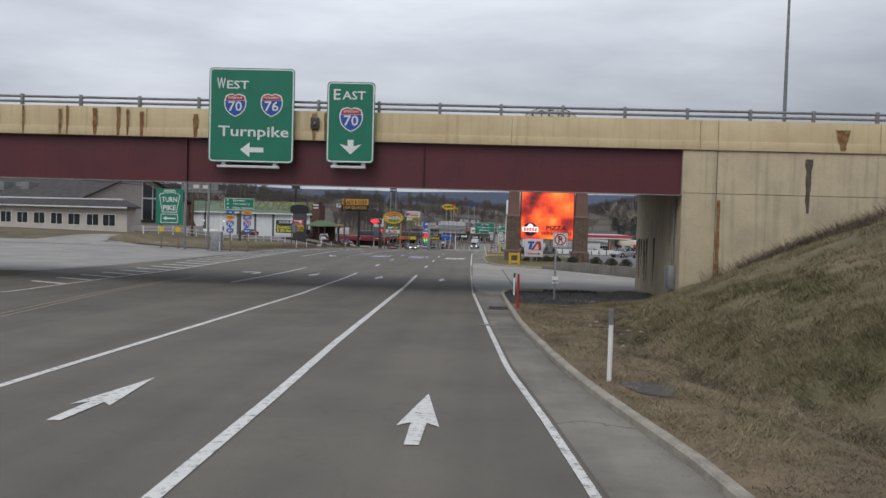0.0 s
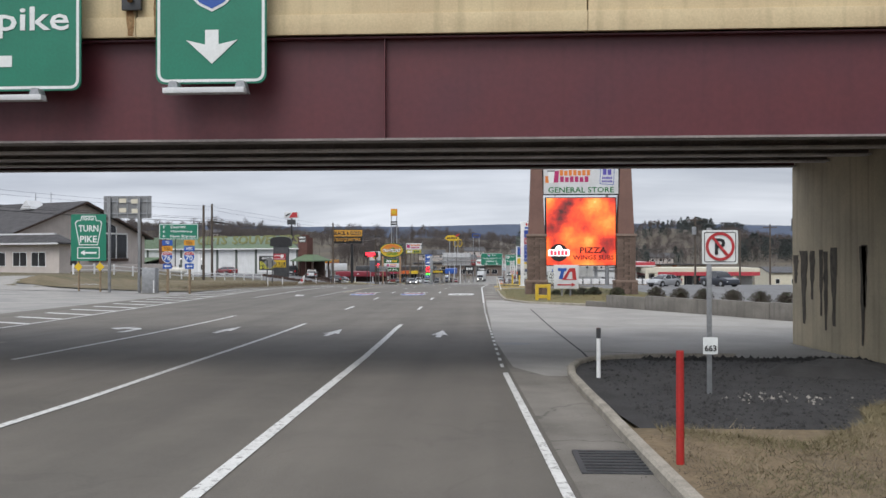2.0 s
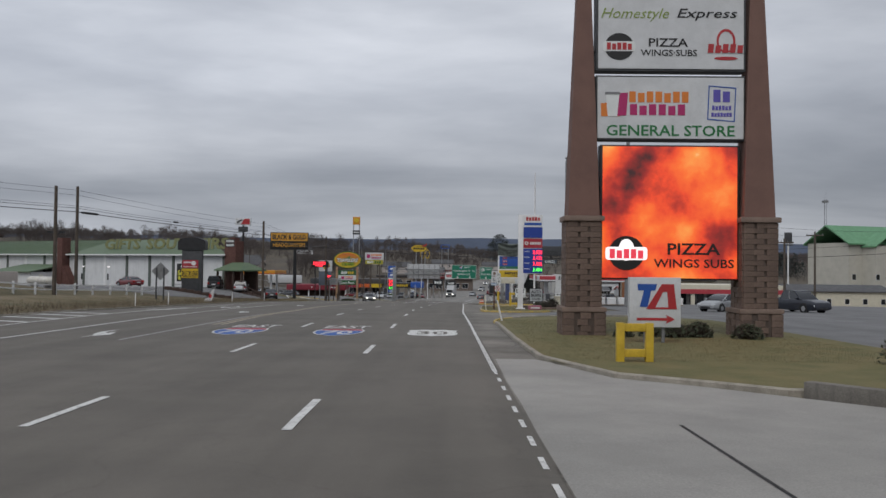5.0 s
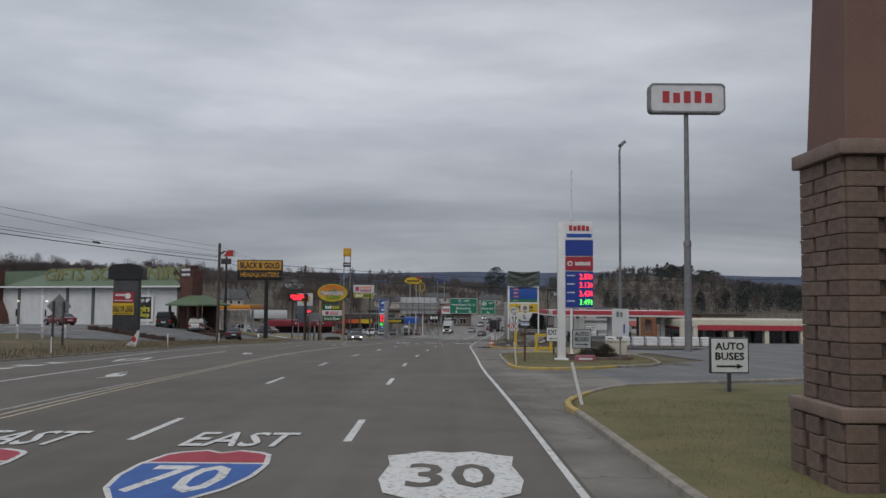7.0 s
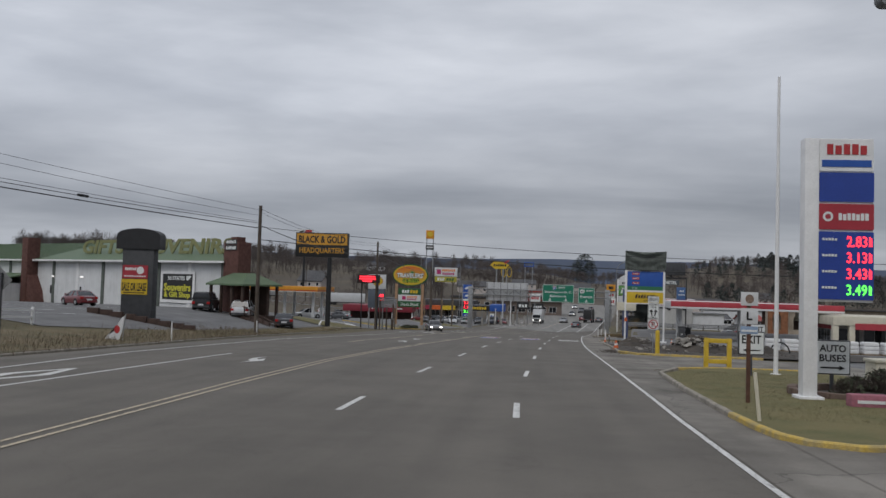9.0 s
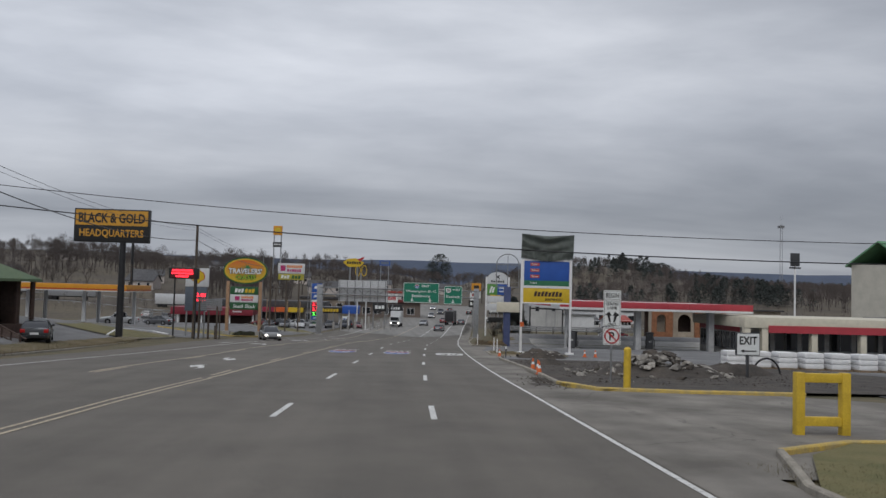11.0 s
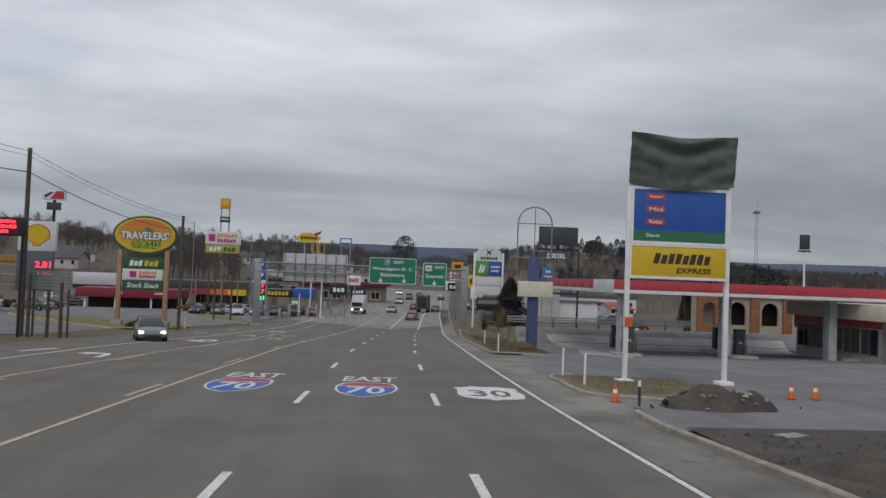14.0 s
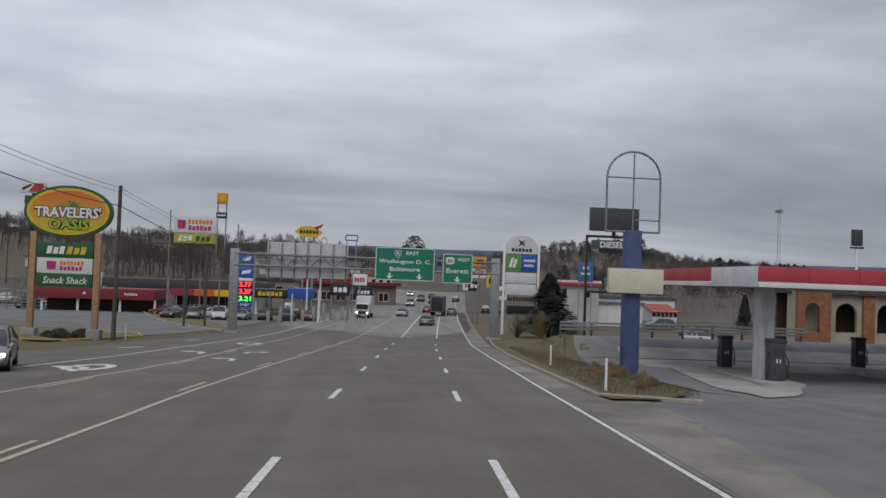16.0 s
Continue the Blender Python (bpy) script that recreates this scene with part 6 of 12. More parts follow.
word(f_, "PENNA", 0.95, 0.26, 0, -0.04, zc + 1.38, SIGN_WHITE, 0.01), word(f_, "TURN", 1.6, 0.52, 0, -0.04, zc + 0.62, SIGN_WHITE, 0.02), word(f_, "PIKE", 1.35, 0.52, 0, -0.04, zc - 0.22, SIGN_WHITE, 0.02)
part("arrow_frame", ringed(bmesh.new(), rrect(-0.9, 0.9, zc - 1.75, zc - 0.85, 0.06), rrect(-0.84, 0.84, zc - 1.69, zc - 0.91, 0.04), -0.045, -0.031), SIGN_WHITE, f_)
shape(f_, [(-0.65, 0), (-0.3, 0.22), (-0.3, 0.07), (0.65, 0.07), (0.65, -0.07), (-0.3, -0.07), (-0.3, -0.22)], 0, -0.032, zc - 1.3, SIGN_WHITE, "arrow")
for x in (-0.82, 0.92):
    post(tp, x, 0.06, -0.1, 4.3 - b, 0.12, POST_WOOD)
    part("marker_diamond", prism(bmesh.new(), shifted([(-0.35, 0), (0, -0.35), (0.35, 0), (0, 0.35)], x, 0.55 - b), -0.03, -0.01), SIGN_YELLOW, tp, "yellow diamond marker")
sb = thing("two_post_road_sign", -28.93, 84.6, "grey metal back of a wide sign on two tall posts", "road sign")
b = sb.location.z
part("panel", box(bmesh.new(), -1.92, 1.92, 0.12, 0.16, 4.38 - b, 6.13 - b), DULL_STEEL, sb)
for i in range(5):
    part("stiffener", box(bmesh.new(), -1.6 + 0.8 * i - 0.03, -1.6 + 0.8 * i + 0.03, 0.06, 0.12, 4.4 - b, 6.1 - b), STEEL, sb)
for z in (4.75, 5.7):
    part("brace", box(bmesh.new(), -1.85, 1.85, 0.04, 0.09, z - b - 0.05, z - b + 0.05), STEEL, sb)
for dx, z in ((-0.35, 5.75), (-0.35, 5.0), (0.6, 5.7), (0.65, 4.95)):
    part("plate", box(bmesh.new(), dx - 0.28, dx + 0.28, 0.02, 0.05, z - b - 0.17, z - b + 0.17), CREAM, sb)
for x in (-1.39, 1.0):
    part("post", box(bmesh.new(), x - 0.1, x + 0.1, -0.1, 0.04, -0.1, 6.0 - b, 0.01), DULL_STEEL, sb)
cb_ = thing("signal_cabinet", -27.05, 84.6, "plain grey steel signal cabinet on a pad", "utility cabinet")
b = cb_.location.z
part("body", box(bmesh.new(), -0.55, 0.55, -0.35, 0.35, 0.1, 0.46 - b, 0.03), STEEL, cb_)
part("door", box(bmesh.new(), -0.48, 0.48, -0.37, -0.35, 0.2, 0.36 - b, 0.01), STEEL, cb_), part("pad", box(bmesh.new(), -0.7, 0.7, -0.5, 0.5, -0.1, 0.1, 0.02), CONCRETE, cb_)
hs = thing("route_sign", -24.75, 84.6, "green destination sign over toll and route plates", "road sign")
b = hs.location.z
f_ = panel(hs, "sign_face", -1.58, 1.55, 2.69 - b, 3.92 - b, -0.03, SIGN_GREEN, 0.03, 0.08, edge=SIGN_WHITE, edge_w=0.04)
for i, (s, w, x) in enumerate((("Everett", 1.2, 0.0), ("Harrisburg", 1.72, 0.26), ("New Stanton", 2.05, 0.40))):
    z = 3.68 - b - 0.37 * i
    word(f_, s, w, 0.22 if i != 2 else 0.2, x - 0.05, -0.036, z, SIGN_WHITE, 0.01)
    shape(f_, arrow_pts(0.22, 0.24, "up" if i == 0 else "left"), -1.2, -0.03, z, SIGN_WHITE, "arrow")
for x, top_, num in ((-0.92, (("TO", SIGN_BLUE, SIGN_WHITE), ("TOLL", SIGN_ORANGE, SIGN_BLACK)), "76"), (0.84, (("TOLL", SIGN_ORANGE, SIGN_BLACK), ("WEST", SIGN_BLUE, SIGN_WHITE)), "70")):
    post(hs, x, 0.06, -0.1, 3.7 - b, 0.16, POST_WOOD)
    for i, (s, m_, tm) in enumerate(top_):
        z = 2.43 - b - 0.47 * i
        pl = panel(hs, "plate", x - 0.42, x + 0.42, z - 0.2, z + 0.2, -0.05, m_, 0.015, 0.04)
        word(pl, s, 0.3 if s == "TO" else 0.56, 0.22, x, -0.056, z, tm, 0.015)
    interstate(hs, num, 0.92, x, -0.04, 1.28 - b)
    pl = panel(hs, "arrow_plate", x - 0.36, x + 0.36, 0.38 - b, 0.80 - b, -0.05, SIGN_BLUE, 0.015, 0.04)
    shape(pl, [(-0.25, 0), (-0.08, 0.12), (-0.08, 0.04), (0.25, 0.04), (0.25, -0.04), (-0.08, -0.04), (-0.08, -0.12)], x, -0.052, 0.59 - b, SIGN_WHITE, "arrow")

# ---- white fence, tanks, yard ----
fence = thing("rail_fence", -41, 100, "low white two-rail fence along the ramp verge", "fence")
fx = [(-41, 100), (-38.5, 108), (-36.5, 117), (-34.5, 127), (-32.6, 138)]
fz = fence.location.z
run = []
for (ax, ay), (bx, by) in zip(fx, fx[1:]):
    n = max(1, round(math.dist((ax, ay), (bx, by)) / 2.6))
    run += [(ax + (bx - ax) * i / n, ay + (by - ay) * i / n) for i in range(n)]
run.append(fx[-1])
for i, (x, y) in enumerate(run):
    p = part("post", box(bmesh.new(), -0.07, 0.07, -0.07, 0.07, -0.1, 1.0, 0.01), WHITE, fence)
    p.location = (x + 41, y - 100, T(x, y) - fz)
    if i:
        x0, y0 = run[i - 1]
        for h in (0.42, 0.82):
            bm = bmesh.new()
            a0, a1 = Vector((x0 + 41, y0 - 100, T(x0, y0) - fz + h)), Vector((x + 41, y - 100, T(x, y) - fz + h))
            tube(bm, a0, a1, 0.07, n=4)
            part("rail", bm, WHITE, fence)
TANKW = mat("cream_tank_paint", (0.62, 0.60, 0.54), 0.4, 0.15, 2, 20, 0.02, streak=0.2)
for x, y in ((-46.7, 142.1),):
    th = thing("gas_tank", x, y, "long cream horizontal gas tank on saddles behind the fence", "gas tank", rz=-38)
    bm = bmesh.new()
    L = 4.6
    tube(bm, (-L / 2 + 0.4, 0, 0.95), (L / 2 - 0.4, 0, 0.95), 0.55, n=20, caps=False)
    for s in (-1, 1):
        for k in range(3):
            a0, a1 = radians(30 * k), radians(30 * (k + 1))
            tube(bm, (s * (L / 2 - 0.4 + 0.4 * math.sin(a0)), 0, 0.95), (s * (L / 2 - 0.4 + 0.4 * math.sin(a1)), 0, 0.95), 0.55 * math.cos(a0), max(0.55 * math.cos(a1), 0.01), 20, False)
    th.scale = (1.15, 0.95, 0.85)
    part("vessel", bm, TANKW, th)
    part("dome_lid", tube(bmesh.new(), (0, 0, 1.45), (0, 0, 1.72), 0.22, 0.2, 14), TANKW, th)
    for s in (-1.3, 1.3):
        part("saddle", box(bmesh.new(), s - 0.12, s + 0.12, -0.4, 0.4, -0.1, 0.5, 0.02), CONCRETE, th)

ds = thing("diamond_sign_back", -29.2, 129.4, "grey back of a diamond warning sign on two dark posts", "road sign")
b = ds.location.z
part("diamond", prism(bmesh.new(), shifted([(-0.85, 0), (0, -0.85), (0.85, 0), (0, 0.85)], 0, 0.35 - b), 0.02, 0.05), DULL_STEEL, ds)
for x in (-0.35, 0.35):
    post(ds, x, -0.04, -0.1, 0.7 - b, 0.12, DARK)
fl = thing("feather_banner", -27.0, 135.6, "leaning white cloth banner with red blots", "banner")
bm = bmesh.new()
pts = [(0.0, 0.0), (0.85, 0.05), (1.0, 0.55), (1.12, 1.35), (0.95, 1.25), (0.7, 0.85), (0.55, 0.5), (0.2, 0.3)]
prism(bm, pts, -0.02, 0.02)
bmesh.ops.triangulate(bm, faces=bm.faces[:])
part("cloth", bm, OFFWHITE, fl), part("red_blot", prism(bmesh.new(), oval(0.72, 0.62, 0.16, 0.22, 14), -0.03, -0.02), SIGN_RED, fl), part("pole", tube(bmesh.new(), (1.0, 0.03, -0.05), (1.14, 0.03, 1.45), 0.025), STEEL, fl)


# ---- utility poles and wires ----
def utility_pole(x, y, top, label, arm=False, group="utility poles", r=0.17):
    th = thing("utility_pole", x, y, label, "utility pole", group)
    b = th.location.z
    part("pole", tube(bmesh.new(), (0, 0, -0.2), (0, 0, top - b), r, r * 0.75, 12), WOODPOLE, th)
    if arm:
        part("cross_arm", box(bmesh.new(), -1.2, 1.2, -0.07, 0.07, top - b - 0.6, top - b - 0.45, 0.01), WOODPOLE, th)
        for dx in (-1.1, -0.4, 0.4, 1.1):
            part("insulator", tube(bmesh.new(), (dx, 0, top - b - 0.45), (dx, 0, top - b - 0.25), 0.05, 0.03, 8), DULL_STEEL, th)
    return th


utility_pole(-35.4, 121.5, 7.55, "bare brown wooden pole beside the fence")
utility_pole(-36.5, 128.0, 8.1, "bare brown wooden pole carrying wires")
utility_pole(-25.9, 157.3, 6.64, "brown wooden pole at the verge carrying wires")
utility_pole(-25.0, 204.0, 6.4, "brown wooden pole by the lit message board")
utility_pole(-21.3, 234.6, 4.45, "dark wooden pole beside the oval sign")
utility_pole(-38.5, 84.0 + 26, 6.3, "bare brown wooden pole behind the ramp signs")
utility_pole(31.3, 150.0, 7.15, "wooden pole with transformer and cross arm", True)
utility_pole(49.2, 170.0, 6.6, "wooden pole with a cross arm", True)
utility_pole(41.0, 160.0, 5.2, "wooden pole with a cross arm", True)
utility_pole(60.0, 151.0, 6.5, "wooden pole with a cross arm", True)
tr = thing("transformer", 31.0, 149.7, "grey can transformer hung on the wooden pole", "transformer", z=4.4)
part("can", tube(bmesh.new(), (0, -0.25, 0), (0, -0.25, 1.1), 0.32, 0.32, 16), STEEL, tr), part("lid", tube(bmesh.new(), (0, -0.25, 1.1), (0, -0.25, 1.2), 0.34, 0.2, 16), STEEL, tr)


def wire(a, b, sag, r, label="thin black overhead cable"):
    bm = bmesh.new()
    a, b = Vector(a), Vector(b)
    n = 24
    pts = [a.lerp(b, i / n) - Vector((0, 0, 4 * sag * (i / n) * (1 - i / n))) for i in range(n + 1)]
    side = (b - a).cross(Vector((0, 0, 1))).normalized() * r
    lift = Vector((0, 0, r))
    rings = [[bm.verts.new(p + o) for o in (side, lift, -side, -lift)] for p in pts]
    for q0, q1 in zip(rings, rings[1:]):
        for i in range(4):
            bm.faces.new((q0[i], q0[(i + 1) % 4], q1[(i + 1) % 4], q1[i]))
    return tagged(part("overhead_cable", bm, BLACK, None), label, "cable", "overhead cables")


WA, WB, WC, WD = (-36.5, 128.0), (-25.9, 157.3), (-25.0, 204.0), (-21.3, 234.6)
for za, zb, r, s in ((7.75, 6.28, 0.012, 0.12), (7.3, 5.85, 0.012, 0.22), (6.3, 5.38, 0.014, 0.16), (6.1, 5.25, 0.02, 0.2), (5.75, 4.85, 0.032, 0.1)):
    wire((*WA, za), (*WB, zb), s, r)
    wire((*WA, za), (-62, 62, za + 1.5), 0.6, r)
for dz, r, s in ((-0.1, 0.015, 0.7), (-1.4, 0.03, 0.9), (-0.4, 0.012, 0.7)):
    wire((*WB, 6.5 + dz), (*WC, 6.3 + dz), s, r), wire((*WC, 6.3 + dz), (*WD, 4.4 + dz), s * 0.7, r), wire((*WD, 4.4 + dz), (-16, 300, 1.0 + dz), s, r)
wire((*WB, 3.95), (60, 151, 4.0), 1.9, 0.028), wire((*WB, 4.95), (60, 151, 5.2), 2.0, 0.018)
wire((31.3, 150, 6.5), (60, 151, 6.2), 0.6, 0.015), wire((31.3, 150, 6.5), (49.2, 170, 6.0), 0.6, 0.015)
for f, z, half, r in ((0.45, 5.55, 0.35, 0.09), (0.05, 5.70, 0.9, 0.11)):
    m = Vector((*WA, 0)).lerp(Vector((*WB, 0)), f)
    cl = thing("cable_closure", m.x, m.y, "black splice case hung on an overhead cable", "splice case", z=z)
    d = Vector((WB[0] - WA[0], WB[1] - WA[1], -0.9)).normalized() * half
    case = tube(bmesh.new(), -d, d, r, n=12)
    tube(case, -d * 1.25, -d, r * 0.4, r, 12), tube(case, d, d * 1.25, r, r * 0.4, 12)
    part("case", case, BLACK, cl)

# ---- building beside the ramp ----
STUC = mat("pale_stucco", (0.50, 0.45, 0.42), 0.85, 0.12, 0.8, 40, 0.2, streak=0.12)
SHINGLE = mat("dark_grey_shingles", (0.062, 0.058, 0.060), 0.9, 0.35, 1.2, 14, 0.6)


def window(parent, x, z, w, h, y, sash=True, frame_mat=None):
    """A window set in a wall that faces -y; frame proud, glass behind."""
    fm = frame_mat or WHITE
    wob = part("window", ringed(bmesh.new(), [(x - w / 2, z), (x + w / 2, z), (x + w / 2, z + h), (x - w / 2, z + h)], [(x - w / 2 + 0.07, z + 0.07), (x + w / 2 - 0.07, z + 0.07), (x + w / 2 - 0.07, z + h - 0.07), (x - w / 2 + 0.07, z + h - 0.07)], y - 0.05, y + 0.03), fm, parent)
    part("pane", box(bmesh.new(), x - w / 2 + 0.06, x + w / 2 - 0.06, y - 0.02, y + 0.01, z + 0.06, z + h - 0.06), DARK_GLASS, wob)
    if sash:
        part("mullion", box(bmesh.new(), x - 0.035, x + 0.035, y - 0.04, y - 0.018, z + 0.06, z + h - 0.06), fm, wob)
    return wob


def gable_roof(x0, x1, y0, y1, z0, z1, over=0.5, thick=0.22):
    """A gable roof whose ridge runs along x."""
    bm = bmesh.new()
    ym = (y0 + y1) / 2
    k = (z1 - z0) / (ym - y0)
    lo = z0 - over * k
    prof = [(y0 - over, lo), (ym, z1), (y1 + over, lo), (y1 + over, lo + thick), (ym, z1 + thick), (y0 - over, lo + thick)]
    a = [bm.verts.new((x0 - over, y, z)) for y, z in prof]
    c = [bm.verts.new((x1 + over, y, z)) for y, z in prof]
    bm.faces.new(a), bm.faces.new(c[::-1])
    for i in range(6):
        bm.faces.new((a[i], c[i], c[(i + 1) % 6], a[(i + 1) % 6]))
    return bm


rb = thing("roadside_restaurant", -52.4, 125.1, "pale stucco building with dark shingle gables and tall windows", "building", rz=-24)
b = rb.location.z
# gabled hall, its tall windows in the end wall
RIDGE_Z, EAVE_Z, HALF = 8.1 - b, 3.9 - b, 10.3
hall = bmesh.new()
yp = [(-HALF, -0.8), (HALF, -0.8), (HALF, EAVE_Z), (0, RIDGE_Z), (-HALF, EAVE_Z)]
a = [hall.verts.new((-36, y, z)) for y, z in yp]
c = [hall.verts.new((0, y, z)) for y, z in yp]
hall.faces.new(a), hall.faces.new(c[::-1])
for i in range(5):
    hall.faces.new((a[i], c[i], c[(i + 1) % 5], a[(i + 1) % 5]))
part("hall_wall", hall, STUC, rb)
part("hall_roof", gable_roof(-36, 0, -HALF, HALF, EAVE_Z, RIDGE_Z, 0.9), SHINGLE, rb)
for s in (-1, 1):
    bm = bmesh.new()
    tube(bm, (0.86, s * 11.1, EAVE_Z - 0.25), (0.86, 0, RIDGE_Z + 0.02), 0.13, n=4)
    part("barge_board", bm, PORCH, rb)
for y0, y1, z0, z1, z2 in ((1.1, 3.05, 1.0, 4.15, 0), (3.15, 5.25, 1.0, 4.15, 0), (5.35, 7.1, 1.0, 4.15, 0), (1.1, 3.05, 4.4, 6.75, 6.0), (3.15, 5.25, 4.4, 6.0, 5.2)):
    bm = bmesh.new()
    pts = [(y0, z0 - b), (y1, z0 - b), (y1, (z2 or z1) - b), (y0, z1 - b)]
    f_ = [bm.verts.new((0.05, p, q)) for p, q in pts]
    k_ = [bm.verts.new((0.0, p, q)) for p, q in pts]
    bm.faces.new(f_), bm.faces.new(k_[::-1])
    for i in range(4):
        bm.faces.new((f_[i], k_[i], k_[(i + 1) % 4], f_[(i + 1) % 4]))
    part("gable_pane", bm, DARK_GLASS, rb)
for y0 in (1.05, 3.1, 5.3, 7.15):
    part("gable_frame", box(bmesh.new(), 0.0, 0.12, y0 - 0.06, y0 + 0.06, 0.9 - b, (6.8, 6.3, 5.2, 4.3)[(1.05, 3.1, 5.3, 7.15).index(y0)] - b), WHITE, rb)
part("gable_frame", box(bmesh.new(), 0.0, 0.13, 1.0, 7.2, 4.17 - b, 4.38 - b), WHITE, rb), part("gable_sill", box(bmesh.new(), 0.0, 0.2, 0.9, 7.3, 0.6 - b, 0.95 - b), PORCH, rb)
# low front wing with a hipped roof and a pale flat edge
part("wall", box(bmesh.new(), -32, -0.05, -14, -9, -1.0, 2.7 - b), STUC, rb), part("wing_wall", box(bmesh.new(), -0.05, 13.2, -14, -12.6, -1.0, 2.7 - b), STUC, rb)
bm = bmesh.new()
box(bm, -32.8, 14.0, -14.8, -12.4, 2.6 - b, 2.78 - b), box(bm, -32.8, 0.0, -12.39, -9.5, 2.6 - b, 3.66 - b)
v = [bm.verts.new(p) for p in ((-32.8, -14.8, 2.78 - b), (14.0, -14.8, 2.78 - b), (14.0, -12.4, 2.78 - b), (-32.8, -12.4, 2.78 - b), (-31, -12.9, 3.7 - b), (11.2, -12.9, 3.7 - b), (11.2, -12.4, 3.7 - b), (-31, -12.4, 3.7 - b))]
for f in ((0, 1, 5, 4), (1, 2, 6, 5), (4, 5, 6, 7), (3, 0, 4, 7), (2, 3, 7, 6)):
    bm.faces.new([v[i] for i in f])
part("roof", bm, SHINGLE, rb)
part("roof_edge", box(bmesh.new(), -31, 11.2, -12.95, -12.75, 3.68 - b, 3.86 - b), OFFWHITE, rb), part("eave_board", box(bmesh.new(), -32.8, 14.05, -14.86, -14.78, 2.58 - b, 2.76 - b), OFFWHITE, rb)
for x in (9.95, 6.9, 3.35, -0.1, -3.6, -7.1, -10.6):
    window(rb, x, 0.18 - b, 2.35, 1.6, -14.0)
part("vent_box", box(bmesh.new(), 0.02, 0.5, -2.3, -1.3, 0.1 - b, 1.2 - b, 0.03), DARK, rb)
part("low_wall", box(bmesh.new(), 2.5, 2.8, -11, 11.4, -1.0, 0.15 - b, 0.03), STUC, rb)
bm = bmesh.new()
box(bm, -7.7, -6.3, -2.6, -1.2, 6.6 - b, 7.35 - b), prism(bm, [(-8.1, 7.35 - b), (-5.9, 7.35 - b), (-7.0, 8.5 - b)], -3.0, -0.8)
part("roof_vent", bm, OFFWHITE, rb)
for x, y in ((-15, -7), (-17.5, -6), (-20, -7.5)):
    part("roof_unit", box(bmesh.new(), x - 0.9, x + 0.9, y - 0.8, y + 0.8, 4.4 - b, 6.2 - b, 0.05), DULL_STEEL, rb)
for x in (-6, -9):
    part("antenna", tube(bmesh.new(), (x, 0, RIDGE_Z), (x, 0, RIDGE_Z + 1.6), 0.04), DULL_STEEL, rb)

# ---- gift shop ----
GREENROOF = mat("green_metal_roof", (0.085, 0.135, 0.075), 0.6, 0.2, 0.8, 12, 0.1, tint=(0.11, 0.155, 0.085), streak=0.2)
WHITEWALL = mat("white_metal_siding", (0.62, 0.63, 0.635), 0.6, 0.1, 0.8, 20, 0.05, streak=0.14)
BRICKR = mat("dark_red_brick", (0.115, 0.050, 0.040), 0.9, 0.3, 3, 16, 0.5)
POSTG = mat("grey_green_post", (0.10, 0.115, 0.10), 0.7, 0.2, 2, 20, 0.05)
gs = thing("gift_shop", -36.0, 177.5, "long white souvenir shop with green metal roof and brick piers", "building", rz=-30.0)
b = gs.location.z
H = 2.6 - b
LEN = 92.0
bm = bmesh.new()
foot = [(-LEN, 0), (0, 0), (-28, 20), (-LEN, 20)]
a = [bm.verts.new((x, y, -0.8)) for x, y in foot]
c = [bm.verts.new((x, y, H)) for x, y in foot]
bm.faces.new(a[::-1]), bm.faces.new(c)
for i in range(4):
    bm.faces.new((a[i], a[(i + 1) % 4], c[(i + 1) % 4], c[i]))
part("wall", bm, WHITEWALL, gs)
bm = bmesh.new()
pr = [(-0.7, H), (9.0, H + 2.7), (20.6, H + 2.7), (20.6, H + 0.05), (-0.7, H - 0.18)]
a = [bm.verts.new((-LEN - 0.6, y, z)) for y, z in pr]
c = [bm.verts.new((0.4 - 1.4 * max(y, 0), y, z)) for y, z in pr]
bm.faces.new(a), bm.faces.new(c[::-1])
for i in range(5):
    bm.faces.new((a[i], c[i], c[(i + 1) % 5], a[(i + 1) % 5]))
roof = part("roof", bm, GREENROOF, gs)
for i in range(61):
    bm = bmesh.new()
    x = -LEN - 0.4 + i * 0.92
    vs = [bm.verts.new(p) for p in ((x - 0.02, -0.7, H + 0.0), (x + 0.02, -0.7, H + 0.0), (x + 0.02, 9.0, H + 2.7), (x - 0.02, 9.0, H + 2.7), (x - 0.02, -0.7, H + 0.06), (x + 0.02, -0.7, H + 0.06), (x + 0.02, 9.0, H + 2.76), (x - 0.02, 9.0, H + 2.76))]
    for f in ((0, 3, 2, 1), (4, 5, 6, 7), (0, 1, 5, 4), (1, 2, 6, 5), (2, 3, 7, 6), (3, 0, 4, 7)):
        bm.faces.new([vs[k] for k in f])
    part("roof_seam", bm, GREENROOF, roof)
part("gutter", box(bmesh.new(), -LEN - 0.6, 0.4, -0.82, -0.70, H - 0.2, H + 0.02, 0.01), WHITE, gs)
for i in range(13):
    x = -0.5 - i * 5.5
    part("wall_post", box(bmesh.new(), x - 0.28, x + 0.28, -0.10, 0.0, -0.8, H - 0.18), POSTG if i % 4 != 1 else WHITE, gs)
